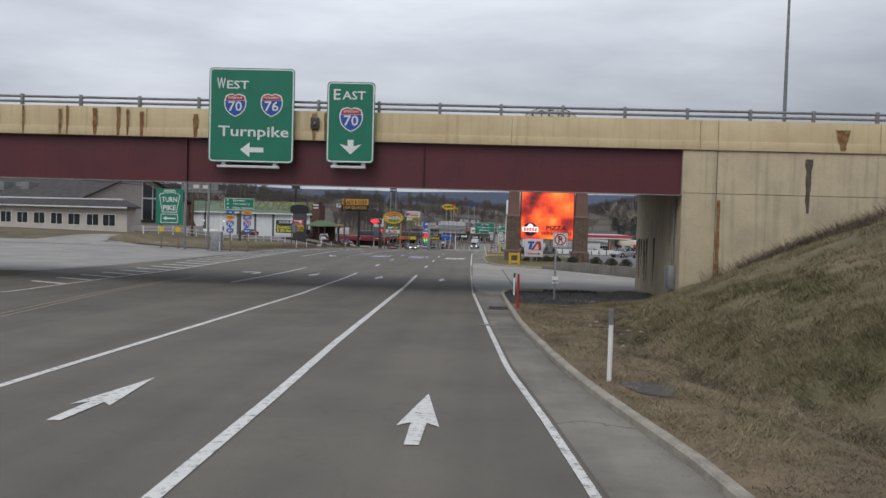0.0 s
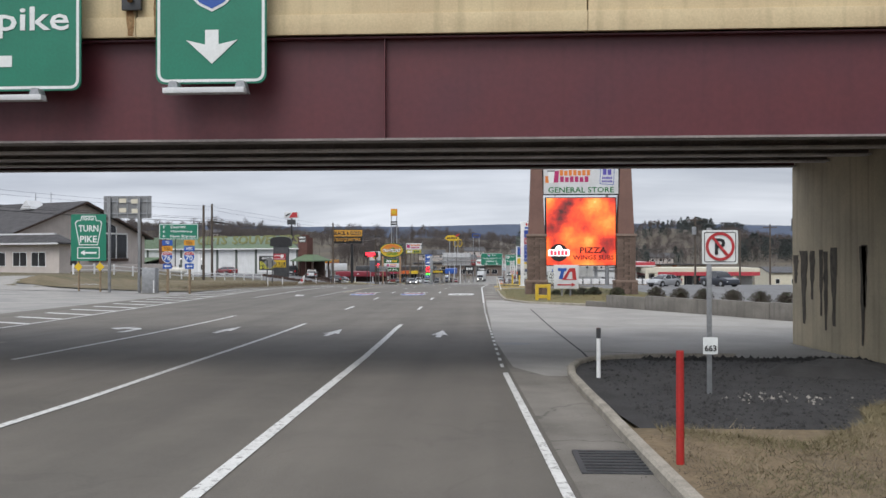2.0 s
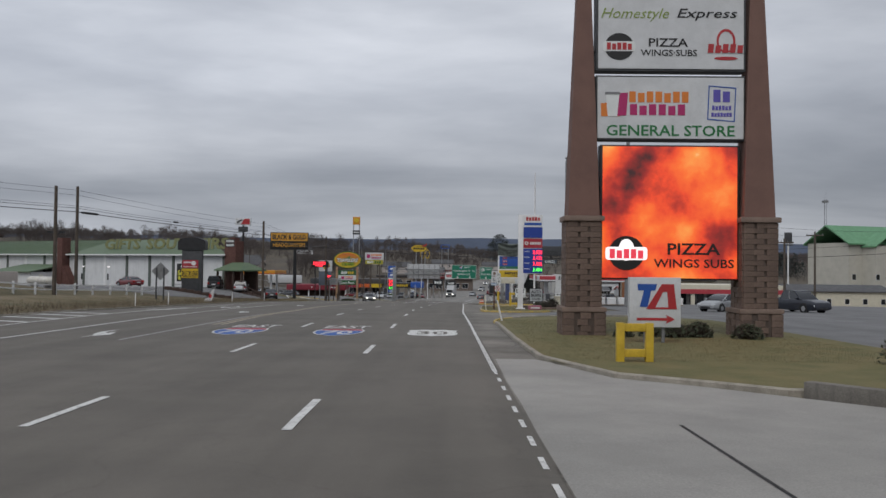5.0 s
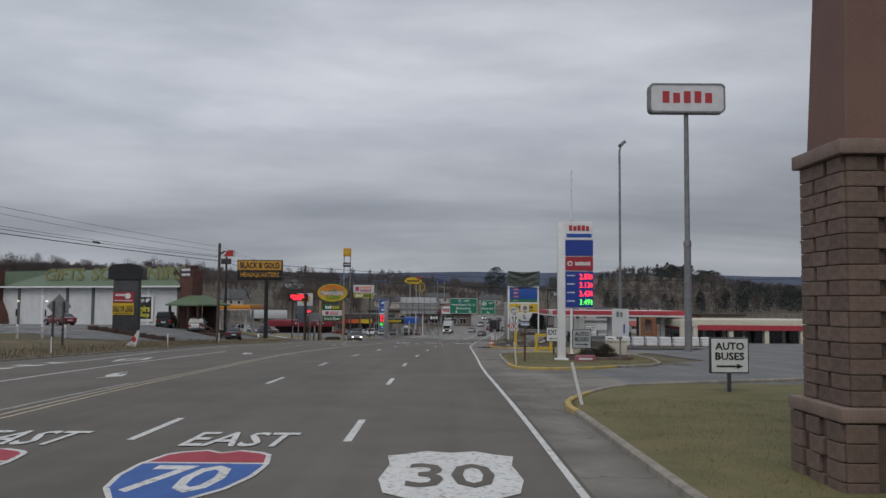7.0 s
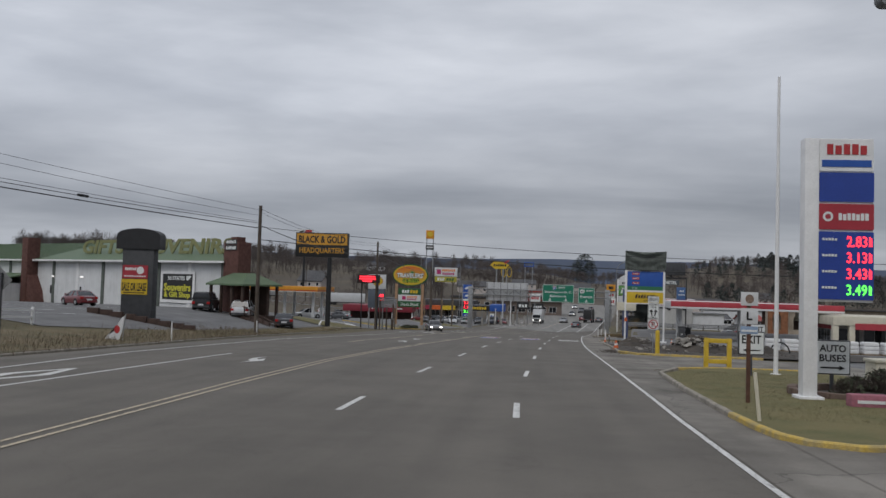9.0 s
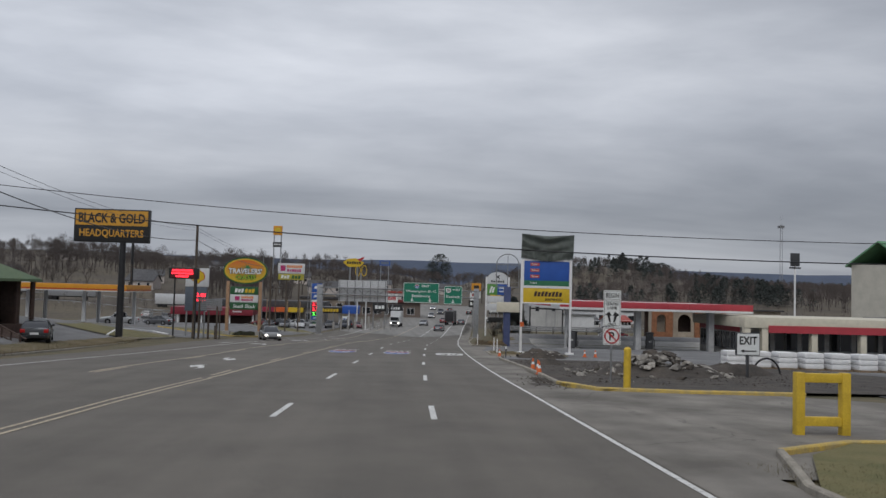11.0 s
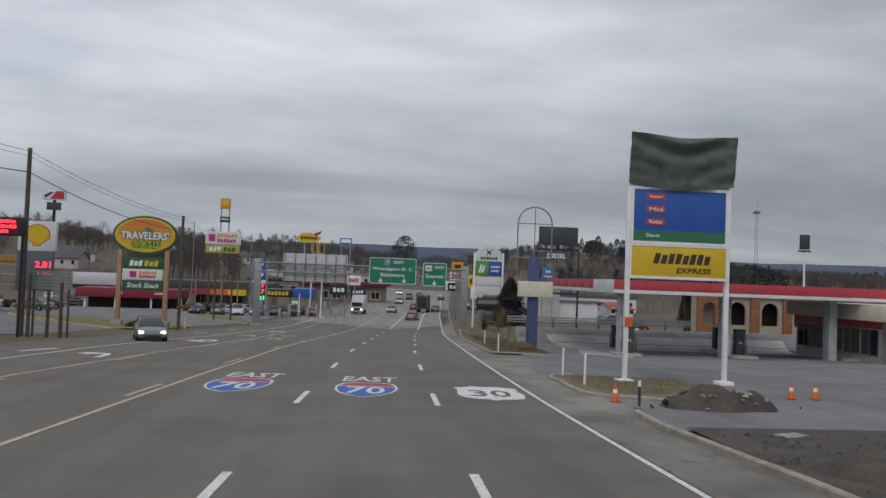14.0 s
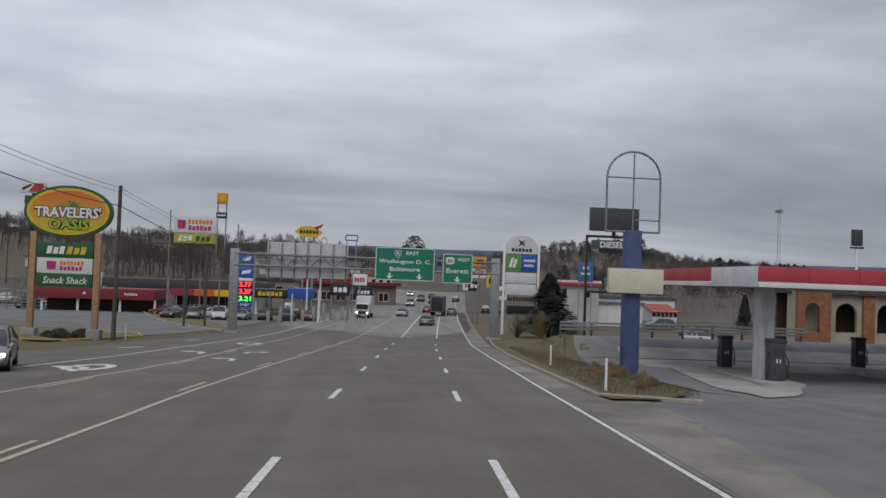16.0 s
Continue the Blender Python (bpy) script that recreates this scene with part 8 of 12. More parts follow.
for x0, x1, z0, z1, kind in ((-2.11, 3.96, -1.75, 1.63, "a"), (4.79, 7.9, -1.86, 1.2, "b")):
    th = thing("gantry_sign", (x0 + x1) / 2, 257.3, "green overhead sign with white destination and arrows" if kind == "a" else "green overhead sign with route thirty shield and arrow", "road sign", "signs on the gantry", z=z0)
    w, h = x1 - x0, z1 - z0
    f_ = panel(th, "sign_face", -w / 2, w / 2, 0, h, 0, SIGN_GREEN, 0.05, 0.2, edge=SIGN_WHITE, edge_w=0.07)
    part("brace", box(bmesh.new(), -w / 2 + 0.3, w / 2 - 0.3, 0.05, 0.35, h * 0.3, h * 0.3 + 0.1), STEEL, th), part("brace", box(bmesh.new(), -w / 2 + 0.3, w / 2 - 0.3, 0.05, 0.35, h * 0.65, h * 0.65 + 0.1), STEEL, th)
    if kind == "a":
        interstate(f_, "70", 0.75, -0.75, 0, h - 0.65), word(f_, "EAST", 1.3, 0.36, 0.75, -0.01, h - 0.55, SIGN_WHITE, 0.02)
        word(f_, "Washington D. C.", 5.3, 0.52, 0, -0.01, h - 1.48, SIGN_WHITE, 0.015), word(f_, "Baltimore", 3.1, 0.46, 0, -0.01, h - 2.2, SIGN_WHITE, 0.015)
        for x in (-1.55, 1.5):
            shape(f_, [(a * 1.0, c * 0.8) for a, c in arrow_pts(0.75, 0.75, "down")], x, 0, 0.45, SIGN_WHITE, "arrow")
    else:
        shape(f_, route_pts(0.9, 0.8), -0.8, 0, h - 0.75, SIGN_WHITE, "route_shield"), word(f_, "30", 0.6, 0.4, -0.8, -0.016, h - 0.75, SIGN_BLACK, 0.02), word(f_, "WEST", 1.3, 0.34, 0.6, -0.01, h - 0.6, SIGN_WHITE, 0.02)
        word(f_, "Everett", 2.3, 0.5, 0, -0.01, h - 1.75, SIGN_WHITE, 0.015), shape(f_, [(a, c * 0.8) for a, c in arrow_pts(0.75, 0.75, "down")], 0, 0, 0.42, SIGN_WHITE, "arrow")
th = thing("overhead_sign", -9.0, 258.75, "wide ribbed aluminium back of an overhead sign", "road sign", z=-1.83)
for i in range(12):
    part("aluminium_strip", box(bmesh.new(), -4.1, 4.1, 0, 0.05, 0.3 * i, 0.3 * i + 0.285), mat("bare_aluminium", (0.55, 0.56, 0.57), 0.5, 0.15, 1.5, 20, 0.02) if i == 0 else bpy.data.materials["bare_aluminium"], th)
for i in range(7):
    part("upright", box(bmesh.new(), -3.9 + i * 1.3 - 0.06, -3.9 + i * 1.3 + 0.06, -0.14, 0.0, -0.25, 3.5), DULL_STEEL, th)

# ---- fuel stop past the gantry ----
sp = thing("fuel_price_sign", -19.3, 292.0, "tall blue fuel sign with red and green lit digits", "price sign")
b = sp.location.z
for x in (-1.2, 1.15):
    part("post", box(bmesh.new(), x - 0.12, x + 0.12, -0.1, 0.2, -0.2, 1.3 - b), STEEL, sp)
for z0, z1, m_ in ((-0.6, 1.25, SIGN_BLUE), (-2.1, -0.75, SIGN_BLUE), (-2.6, -2.2, SIGN_WHITE), (-3.6, -2.65, BLACK), (-4.6, -3.65, BLACK), (-5.5, -4.7, BLACK), (-6.3, -5.6, SIGN_BLUE)):
    part("panel", box(bmesh.new(), -1.05, 1.0, -0.12, 0.2, z0 - b, z1 - b, 0.02), m_, sp)
for s, z, m_ in (("2.77", -3.1, LED_RED), ("3.37", -4.1, LED_RED), ("3.21", -5.1, LED_GREEN)):
    word(sp, s, 1.7, 0.7, 0, -0.14, z - b, m_, 0.03)
word(sp, "MART", 1.2, 0.35, 0, -0.13, -5.95 - b, SIGN_WHITE, 0.02)
shape(sp, [(-0.7, -0.3), (0.5, -0.1), (0.7, 0.5), (-0.5, 0.2)], 0, -0.12, 0.4 - b, SIGN_WHITE), shape(sp, [(-0.7, -0.3), (0.5, -0.1), (0.7, 0.4), (-0.5, 0.2)], 0, -0.12, -1.4 - b, SIGN_WHITE)
sc_ = thing("fuel_canopy", -17.0, 314.0, "dark fuel canopy with blue end and yellow lettering bars", "canopy")
b = sc_.location.z
part("fascia", box(bmesh.new(), -3.5, 2.2, -4, 8, -5.4 - b, -4.0 - b, 0.03), SIGN_BLACK, sc_), part("blue_end", box(bmesh.new(), 2.2, 6.0, -4.02, 8, -5.4 - b, -3.7 - b, 0.03), SIGN_BLUE, sc_)
bars(sc_, 6, 4.0, 0.7, -0.6, -4.0, -4.7 - b, SIGN_YELLOW)
for x in (-3, 1.5, 5.2):
    part("column", box(bmesh.new(), x - 0.2, x + 0.2, -2, -1.6, -0.2, -5.3 - b), WHITE, sc_)
FREDM = mat("rose_red_canopy", (0.30, 0.02, 0.05), 0.6, 0.2, 0.6)
mk = thing("market_building", -34.0, 326.0, "low shop with striped awning and red, orange and yellow canopy", "building")
b = mk.location.z
part("wall", box(bmesh.new(), -14, 14, 0, 14, -0.5, 3.6), mat("grey_brown_siding", (0.22, 0.20, 0.18), 0.8, 0.2, 0.6), mk)
part("dark_fascia", box(bmesh.new(), -14.4, 14.4, -0.6, 14, 3.6, 5.2, 0.03), DARK, mk)
for i, (x0, x1, m_) in enumerate(((-2, 2, FREDM), (2, 5.5, ORANGE), (5.5, 9, SIGN_YELLOW))):
    bm = bmesh.new()
    prism(bm, [(x0, 2.5), (x1, 2.5), (x1, 3.6), (x0, 3.6)], -3.4, -0.4)
    part("awning", bm, m_, mk)
for i in range(7):
    window(mk, -11.5 + i * 3.7, 0.6, 2.4, 1.8, 0.0)
for x in (-29, -25, -22.5):
    th = thing("steel_post", x, 288 + x * 0.2 + 6, "thin rusty sign post beside the lot", "post", "thin lot posts")
    part("shaft", tube(bmesh.new(), (0, 0, -0.2), (0, 0, 5.6), 0.11), POST_WOOD, th)
for i in range(8):
    th = thing("concrete_post", -15.2 + i * 1.35, 284.0 + i * 2.4, "short pale concrete post beside the entrance", "post", "pale entrance posts")
    part("shaft", box(bmesh.new(), -0.22, 0.22, -0.22, 0.22, -0.1, 1.6 + 0.5 * (i % 3), 0.03), CONCRETE, th)
for i, (x, y, h) in enumerate(((-11.0, 297, 6.0), (-9.2, 300, 6.4), (-7.6, 303, 6.4), (-5.0, 309, 5.2), (-3.2, 314, 5.4))):
    th = thing("light_pole", x, y, "white steel pole beside the far entrance", "light pole", "far white poles")
    part("pole", tube(bmesh.new(), (0, 0, -0.1), (0, 0, h), 0.14, 0.12, 10), OFFWHITE if i < 2 else DULL_STEEL, th)
bs2 = thing("black_sign_box", -2.4, 322, "dark square sign box on a short post", "sign")
part("post", tube(bmesh.new(), (0, 0, -0.2), (0, 0, 3.0), 0.12), DARK, bs2), part("cabinet", box(bmesh.new(), -1.6, 1.6, -0.2, 0.2, 2.6, 5.0, 0.05), SIGN_BLACK, bs2), bars(bs2, 4, 2.2, 0.6, 0, -0.2, 4.1, SIGN_WHITE, 0.2), bars(bs2, 4, 2.0, 0.5, 0, -0.2, 3.2, SIGN_WHITE, 0.2)
st_ = thing("tall_mast_sign", -13.9, 349.0, "yellow diamond sign with red wing on twin masts", "mast sign")
b = st_.location.z
for x in (-1.0, 1.0):
    part("mast", tube(bmesh.new(), (x, 0.3, -0.3), (x, 0.3, 6.8 - b), 0.22), STEEL, st_)
shape(st_, [(-3.0, 0), (-1.8, 1.05), (0.4, 1.25), (2.9, 0.1), (1.8, -1.0), (-1.4, -1.2)], 0, 0, 7.6 - b, SIGN_YELLOW, depth=0.5)
shape(st_, [(1.0, 0.9), (3.0, 1.7), (2.5, 0.9), (1.6, 0.3)], 0, -0.02, 7.7 - b, SIGN_RED, depth=0.5), bars(st_, 6, 4.0, 0.7, 0, -0.52, 7.6 - b, SIGN_BLACK)
ms = thing("arch_sign", -12.5, 372.0, "yellow twin arch shape above a white billboard", "sign")
b = ms.location.z
for s in (-0.95, 0.95):
    part("arch", ringed(bmesh.new(), oval(s, 6.0 - b, 0.85, 1.7, 24, 0, 359), oval(s, 6.0 - b, 0.66, 1.45, 24, 0, 359), -0.1, 0.1), SIGN_YELLOW, ms)
part("post", tube(bmesh.new(), (0, 0.2, -0.2), (0, 0.2, 5.2 - b), 0.2), STEEL, ms)
fs = thing("empty_billboard", -5.3, 420.0, "empty steel billboard frame on two legs", "sign frame")
b = fs.location.z
part("frame", ringed(bmesh.new(), rrect(-1.9, 1.9, 9.2 - b, 11.0 - b, 0.05), rrect(-1.6, 1.6, 9.5 - b, 10.7 - b, 0.05), -0.15, 0.15), SIGN_BLUE, fs)
for x in (-1.4, 1.4):
    part("leg", tube(bmesh.new(), (x, 0, -0.3), (x, 0, 9.3 - b), 0.15), STEEL, fs)

# ---- closed station on the near side ----
CAN_Z0, CAN_Z1 = -1.38, -0.40
cs = thing("closed_station_canopy", 14.5, 209.0, "closed fuel station canopy with faded red fascia on grey columns", "canopy", z=T(18, 214))
b = cs.location.z
CANW = mat("canopy_white_soffit", (0.62, 0.62, 0.62), 0.7, 0.12, 0.8, 20, 0.02)
FRED = mat("faded_red_fascia", (0.42, 0.045, 0.06), 0.5, 0.12, 0.8, 20, 0.02)
part("soffit", box(bmesh.new(), 0.1, 22.4, 0.1, 20.4, CAN_Z0 - b + 0.02, CAN_Z0 - b + 0.25), CANW, cs)
part("roof_deck", box(bmesh.new(), 0.1, 22.4, 0.1, 20.4, CAN_Z1 - b - 0.25, CAN_Z1 - b - 0.05), CANW, cs)
for i in range(9):
    x = i * 2.5
    part("fascia_panel", box(bmesh.new(), x + 0.01, x + 2.49, 0.0, 0.1, CAN_Z0 - b + 0.26, CAN_Z1 - b, 0.01), FRED, cs)
part("trim_band", box(bmesh.new(), 0, 22.5, -0.02, 0.1, CAN_Z0 - b, CAN_Z0 - b + 0.25, 0.01), CANW, cs)
for i in range(8):
    y = 0.1 + i * 2.54
    part("fascia_panel", box(bmesh.new(), -0.02, 0.1, y + 0.01, y + 2.53, CAN_Z0 - b + 0.26 if i > 1 else CAN_Z0 - b, CAN_Z1 - b, 0.01), FRED if i > 1 else OFFWHITE, cs)
part("trim_band", box(bmesh.new(), -0.03, 0.1, 5.2, 20.4, CAN_Z0 - b, CAN_Z0 - b + 0.25, 0.01), CANW, cs)
part("fascia_panel", box(bmesh.new(), 22.4, 22.52, 0.1, 20.4, CAN_Z0 - b, CAN_Z1 - b), FRED, cs)
part("fascia_panel", box(bmesh.new(), 0, 22.5, 20.4, 20.5, CAN_Z0 - b, CAN_Z1 - b), FRED, cs)
COLG = mat("dull_grey_column", (0.46, 0.465, 0.47), 0.7, 0.2, 1.5, 20, 0.05, streak=0.25)
for x in (1.5, 9.7, 18.4):
    for y in (2.4,):
        part("column", box(bmesh.new(), x - 0.32, x + 0.32, y - 0.45, y + 0.45, -0.1, CAN_Z0 - b + 0.05, 0.02), COLG, cs)


def fuel_pump(x, y, seed=0):
    th = thing("fuel_pump", x, y, "dark closed fuel pump with hoses on a concrete island", "fuel pump", "pumps under the closed canopy")
    th.location.z = T(x, y) + 0.08
    body = part("body", box(bmesh.new(), -0.38, 0.38, -0.28, 0.28, 0, 1.95, 0.03), mat("pump_charcoal", (0.06, 0.062, 0.068), 0.5, 0.2, 3) if "pump_charcoal" not in bpy.data.materials else bpy.data.materials["pump_charcoal"], th)
    part("head", box(bmesh.new(), -0.42, 0.42, -0.3, 0.3, 1.95, 2.15, 0.03), DARK, th)
    part("display", box(bmesh.new(), -0.28, 0.28, -0.295, -0.28, 1.3, 1.7), DARK, body)
    part("skirt", box(bmesh.new(), -0.36, 0.36, -0.29, -0.28, 0.1, 0.75), DARK, body)
    for s in (-1, 1):
        bm = bmesh.new()
        pts = [(s * 0.4, -0.1, 1.5), (s * 0.56, -0.15, 1.1), (s * 0.58, -0.18, 0.5), (s * 0.5, -0.2, 0.25), (s * 0.46, -0.2, 0.9)]
        for p, q in zip(pts, pts[1:]):
            tube(bm, p, q, 0.025, n=6, caps=False)
        part("hose", bm, RUBBER, th)
    for dx in (-0.08, 0.08):
        part("label_bar", box(bmesh.new(), dx - 0.03, dx + 0.03, -0.30, -0.285, 1.0, 1.18), SIGN_WHITE, body)
    return th


ribbon("concrete_pad", [(197.9, 9.2, 9.5), (199.5, 9.6, 11.0), (202, 10.2, 12.6), (205.3, 11.1, 14.7), (211, 12.7, 17.6), (220, 15.1, 19.2), (225.6, 16.6, 20.0), (227.9, 19.2, 20.3)], 0.06, APRON, "pale worn concrete pad round the pumps", "pavement")
for x, y, slant, ends in ((15.6, 208.0, 14, ((16.25, 210.6), (19.3, 222.8))), (25.0, 209.0, 16, ((26.1, 212.8), (30.6, 226.5))), (34.6, 210.0, 16, ((35.6, 213.6), (39.6, 226.8)))):
    isl = thing("pump_island", x, y, "worn raised concrete pump island", "pump island", "pump islands", rz=-slant)
    pts = [(-0.95, 0.6), (0.7, 0.6), (0.9, 0.8), (0.9, 17.6), (0.7, 17.8), (-0.95, 17.8), (-1.15, 17.6), (-1.15, 0.8)]
    land = [T(x + q * math.sin(radians(slant)), y + q * math.cos(radians(slant))) - isl.location.z for _, q in pts]
    bm = bmesh.new()
    a = [bm.verts.new((p, q, z - 0.3)) for (p, q), z in zip(pts, land)]
    c = [bm.verts.new((p, q, z + 0.2)) for (p, q), z in zip(pts, land)]
    bm.faces.new(a[::-1]), bm.faces.new(c)
    for i in range(8):
        bm.faces.new((a[i], a[(i + 1) % 8], c[(i + 1) % 8], c[i]))
    part("slab", bm, APRON, isl)
    for px, py in ends:
        fuel_pump(px, py)
shp = thing("station_shop", 44.0, 204.0, "closed station shop with red fascia, cream columns and dark windows", "building", z=T(38, 206))
b = shp.location.z
part("wall", box(bmesh.new(), -9.0, 14, 4, 16, -0.5, 3.6), mat("dim_grey_shopfront", (0.42, 0.41, 0.39), 0.8, 0.2), shp)
part("fascia", box(bmesh.new(), -10, 14.5, 0.5, 16, 3.05, 4.2, 0.03), CREAM, shp), part("red_band", box(bmesh.new(), -7.3, 14.5, 0.42, 0.5, 2.55, 3.35), FRED, shp)
part("red_band", box(bmesh.new(), -9.08, -9.0, 4.0, 16, 2.45, 3.04), FRED, shp)
for i in range(5):
    y = 4.5 + i * 2.3
    pw = part("window", box(bmesh.new(), -9.05, -8.98, y, y + 2.0, 0.45, 2.35), DARK_GLASS, shp)
    part("mullion", box(bmesh.new(), -9.09, -9.0, y + 0.97, y + 1.03, 0.45, 2.35), DULL_STEEL, pw)
    part("sill", box(bmesh.new(), -9.11, -9.0, y - 0.05, y + 2.05, 0.38, 0.45), DULL_STEEL, pw)
for x in (-9.6, -7.6, -2.0, 3.6, 9.2):
    part("column", box(bmesh.new(), x - 0.35, x + 0.35, 0.6, 1.3, -0.3, 3.05, 0.02), CREAM, shp)
for i in range(6):
    window(shp, -6.8 + 3.2 * i, 0.4, 2.7, 2.1, 4.0, True, DULL_STEEL)
ab = thing("arched_brick_building", 41.7, 248.0, "orange brick building with tan arched porch openings", "building", z=-5.2)
BRO = mat("orange_brick", (0.27, 0.115, 0.055), 0.85, 0.3, 2, 14, 0.3)
PLASTER = mat("tan_plaster", (0.40, 0.34, 0.27), 0.85, 0.2, 0.8, streak=0.2)


def arched_wall(x0, x1, h, openings, y0, y1):
    """A wall with round-headed openings that go through it, built bay by bay."""
    bm = bmesh.new()
    edge = x0
    for cx, w, spring in openings:
        box(bm, edge, cx - w / 2, y0, y1, -3.0, h)
        top_ = [(cx - w / 2, h), (cx - w / 2, spring)] + [(cx - w / 2 * math.cos(radians(a)), spring + w / 2 * math.sin(radians(a))) for a in range(15, 180, 15)] + [(cx + w / 2, spring), (cx + w / 2, h)]
        prism(bm, top_, y0, y1)
        box(bm, cx - w / 2, cx + w / 2, y0, y1, -3.0, -0.05)
        edge = cx + w / 2
    box(bm, edge, x1, y0, y1, -3.0, h)
    return bm


part("porch_wall", arched_wall(-4.0, -0.6, 4.05, ((-2.5, 1.5, 2.0),), -0.6, -0.2), BRO, ab)
part("porch_side", box(bmesh.new(), -4.0, -3.6, -0.2, 1.0, -3.0, 4.05), PLASTER, ab), part("porch_roof", box(bmesh.new(), -4.2, -0.4, -0.8, 1.0, 4.05, 4.25, 0.03), PLASTER, ab)
part("wall", arched_wall(-4.0, 18.0, 3.6, ((1.9, 2.2, 1.7), (6.2, 2.2, 1.7), (10.5, 2.2, 1.7)), 1.0, 1.35), PLASTER, ab)
part("brick_pier", box(bmesh.new(), 3.5, 4.7, 0.7, 1.0, -3.0, 3.6, 0.02), BRO, ab), part("brick_pier", box(bmesh.new(), 7.8, 9.0, 0.7, 1.0, -3.0, 3.6, 0.02), BRO, ab)
part("back_wall", box(bmesh.new(), -4.0, 18.0, 3.3, 3.6, -3.0, 3.6), PORCH, ab)
part("roof", box(bmesh.new(), -4.3, 18.4, 0.5, 4.0, 3.6, 3.85), SHINGLE, ab)
mo = thing("far_motel", 32.4, 304.0, "low grey motel block with a red roof edge", "building")
bz = mo.location.z
part("wall", box(bmesh.new(), -4.4, 2.8, 0, 9, -0.6, -1.6 - bz), mat("grey_white_motel_wall", (0.46, 0.46, 0.45), 0.8, 0.15, 0.6, streak=0.15), mo), part("roof_edge", box(bmesh.new(), -4.9, 3.2, -0.5, 9.4, -1.6 - bz, -1.1 - bz, 0.03), FRED, mo)
part("upper_storey", box(bmesh.new(), -3.2, 3.4, 0.6, 8, -1.1 - bz, -0.75 - bz), OFFWHITE, mo)
part("annex_wall", box(bmesh.new(), 2.8, 10.5, 1, 9, -0.6, -4.3 - bz), OFFWHITE, mo), part("annex_roof", box(bmesh.new(), 2.8, 10.8, 0.6, 9.2, -4.3 - bz, -4.0 - bz, 0.03), DULL_STEEL, mo)
window(mo, -2.9, -3.6 - bz, 0.9, 1.5, 0.0, False, DULL_STEEL), window(mo, 0.9, -3.5 - bz, 0.9, 1.1, 0.0, False, DULL_STEEL)
gr = thing("guard_rail", 11.8, 235.5, "low grey steel guard rail behind the forecourt", "guard rail", z=T(14, 235.5))
b = gr.location.z
for z in (0.45, 0.7, 0.95):
    part("rail", box(bmesh.new(), 0, 20, -0.05, 0.05, z, z + 0.16, 0.01), STEEL if z != 0.45 else DULL_STEEL, gr)
for i in range(9):
    part("post", box(bmesh.new(), i * 2.45, i * 2.45 + 0.14, 0.05, 0.2, -0.8, 0.95), WOODPOLE, gr)

# covered price sign
cp = thing("covered_price_sign", 7.05, 179.0, "white post sign with dark tarpaulin, blue and yellow panels", "price sign", z=T(7.1, 178.8) + 0.1)
b = cp.location.z
SX0, SX1 = -1.93, 1.88
for x in (SX0, SX1):
    post(cp, x, 0, 0, 2.85 - b, 0.16, WHITE), part("foot", box(bmesh.new(), x - 0.3, x + 0.3, -0.25, 0.25, -0.15, 0.06, 0.02), WHITE, cp)
p_ = part("blue_panel", box(bmesh.new(), SX0 + 0.1, SX1 - 0.1, -0.1, 0.1, 0.82 - b, 2.80 - b, 0.02), SIGN_BLUE, cp, "sun-faded blue panel with red plates")
GRNB = mat("green_panel_band", (0.03, 0.16, 0.08), 0.5, 0.15)
part("green_band", box(bmesh.new(), SX0 + 0.13, SX1 - 0.13, -0.115, -0.1, 0.86 - b, 1.26 - b), GRNB, p_)
for i, s in enumerate(("Regular", "Mid", "Premium")):
    z = 2.5 - b - 0.46 * i
    pl = part("red_plate", box(bmesh.new(), -1.3, -0.6, -0.115, -0.1, z - 0.12, z + 0.12), mat("faded_red_plate", (0.45, 0.06, 0.05), 0.5, 0.15) if i == 0 else bpy.data.materials["faded_red_plate"], p_)
    word(pl, s, 0.5, 0.14, -0.95, -0.12, z, SIGN_WHITE, 0.01)
word(p_, "Diesel", 0.5, 0.13, -1.05, -0.12, 1.08 - b, SIGN_WHITE, 0.01)
part("frame", ringed(bmesh.new(), rrect(SX0 + 0.02, SX1 - 0.02, 0.76 - b, 2.88 - b, 0.02), rrect(SX0 + 0.14, SX1 - 0.14, 0.86 - b, 2.76 - b, 0.02), -0.13, 0.12), WHITE, cp)
yl = part("yellow_panel", box(bmesh.new(), SX0 + 0.05, SX1 - 0.05, -0.12, 0.12, -0.44 - b, 0.70 - b, 0.02), SIGN_YELLOW, cp)
bars(yl, 8, 2.2, 0.38, 0.1, -0.12, 0.24 - b, PORCH, 0.25), word(yl, "EXPRESS", 1.35, 0.2, 0.55, -0.13, -0.18 - b, PORCH, 0.02, shear=0.2)
part("frame", ringed(bmesh.new(), rrect(SX0 + 0.02, SX1 - 0.02, -0.52 - b, 0.75 - b, 0.02), rrect(SX0 + 0.1, SX1 - 0.1, -0.42 - b, 0.68 - b, 0.02), -0.14, 0.13), WHITE, cp)
TARP = mat("dark_green_tarpaulin", (0.20, 0.225, 0.205), 0.55, 0.25, 1.5, 12, 0.1)
bm = bmesh.new()
nx, nz = 48, 30
grid_ = []
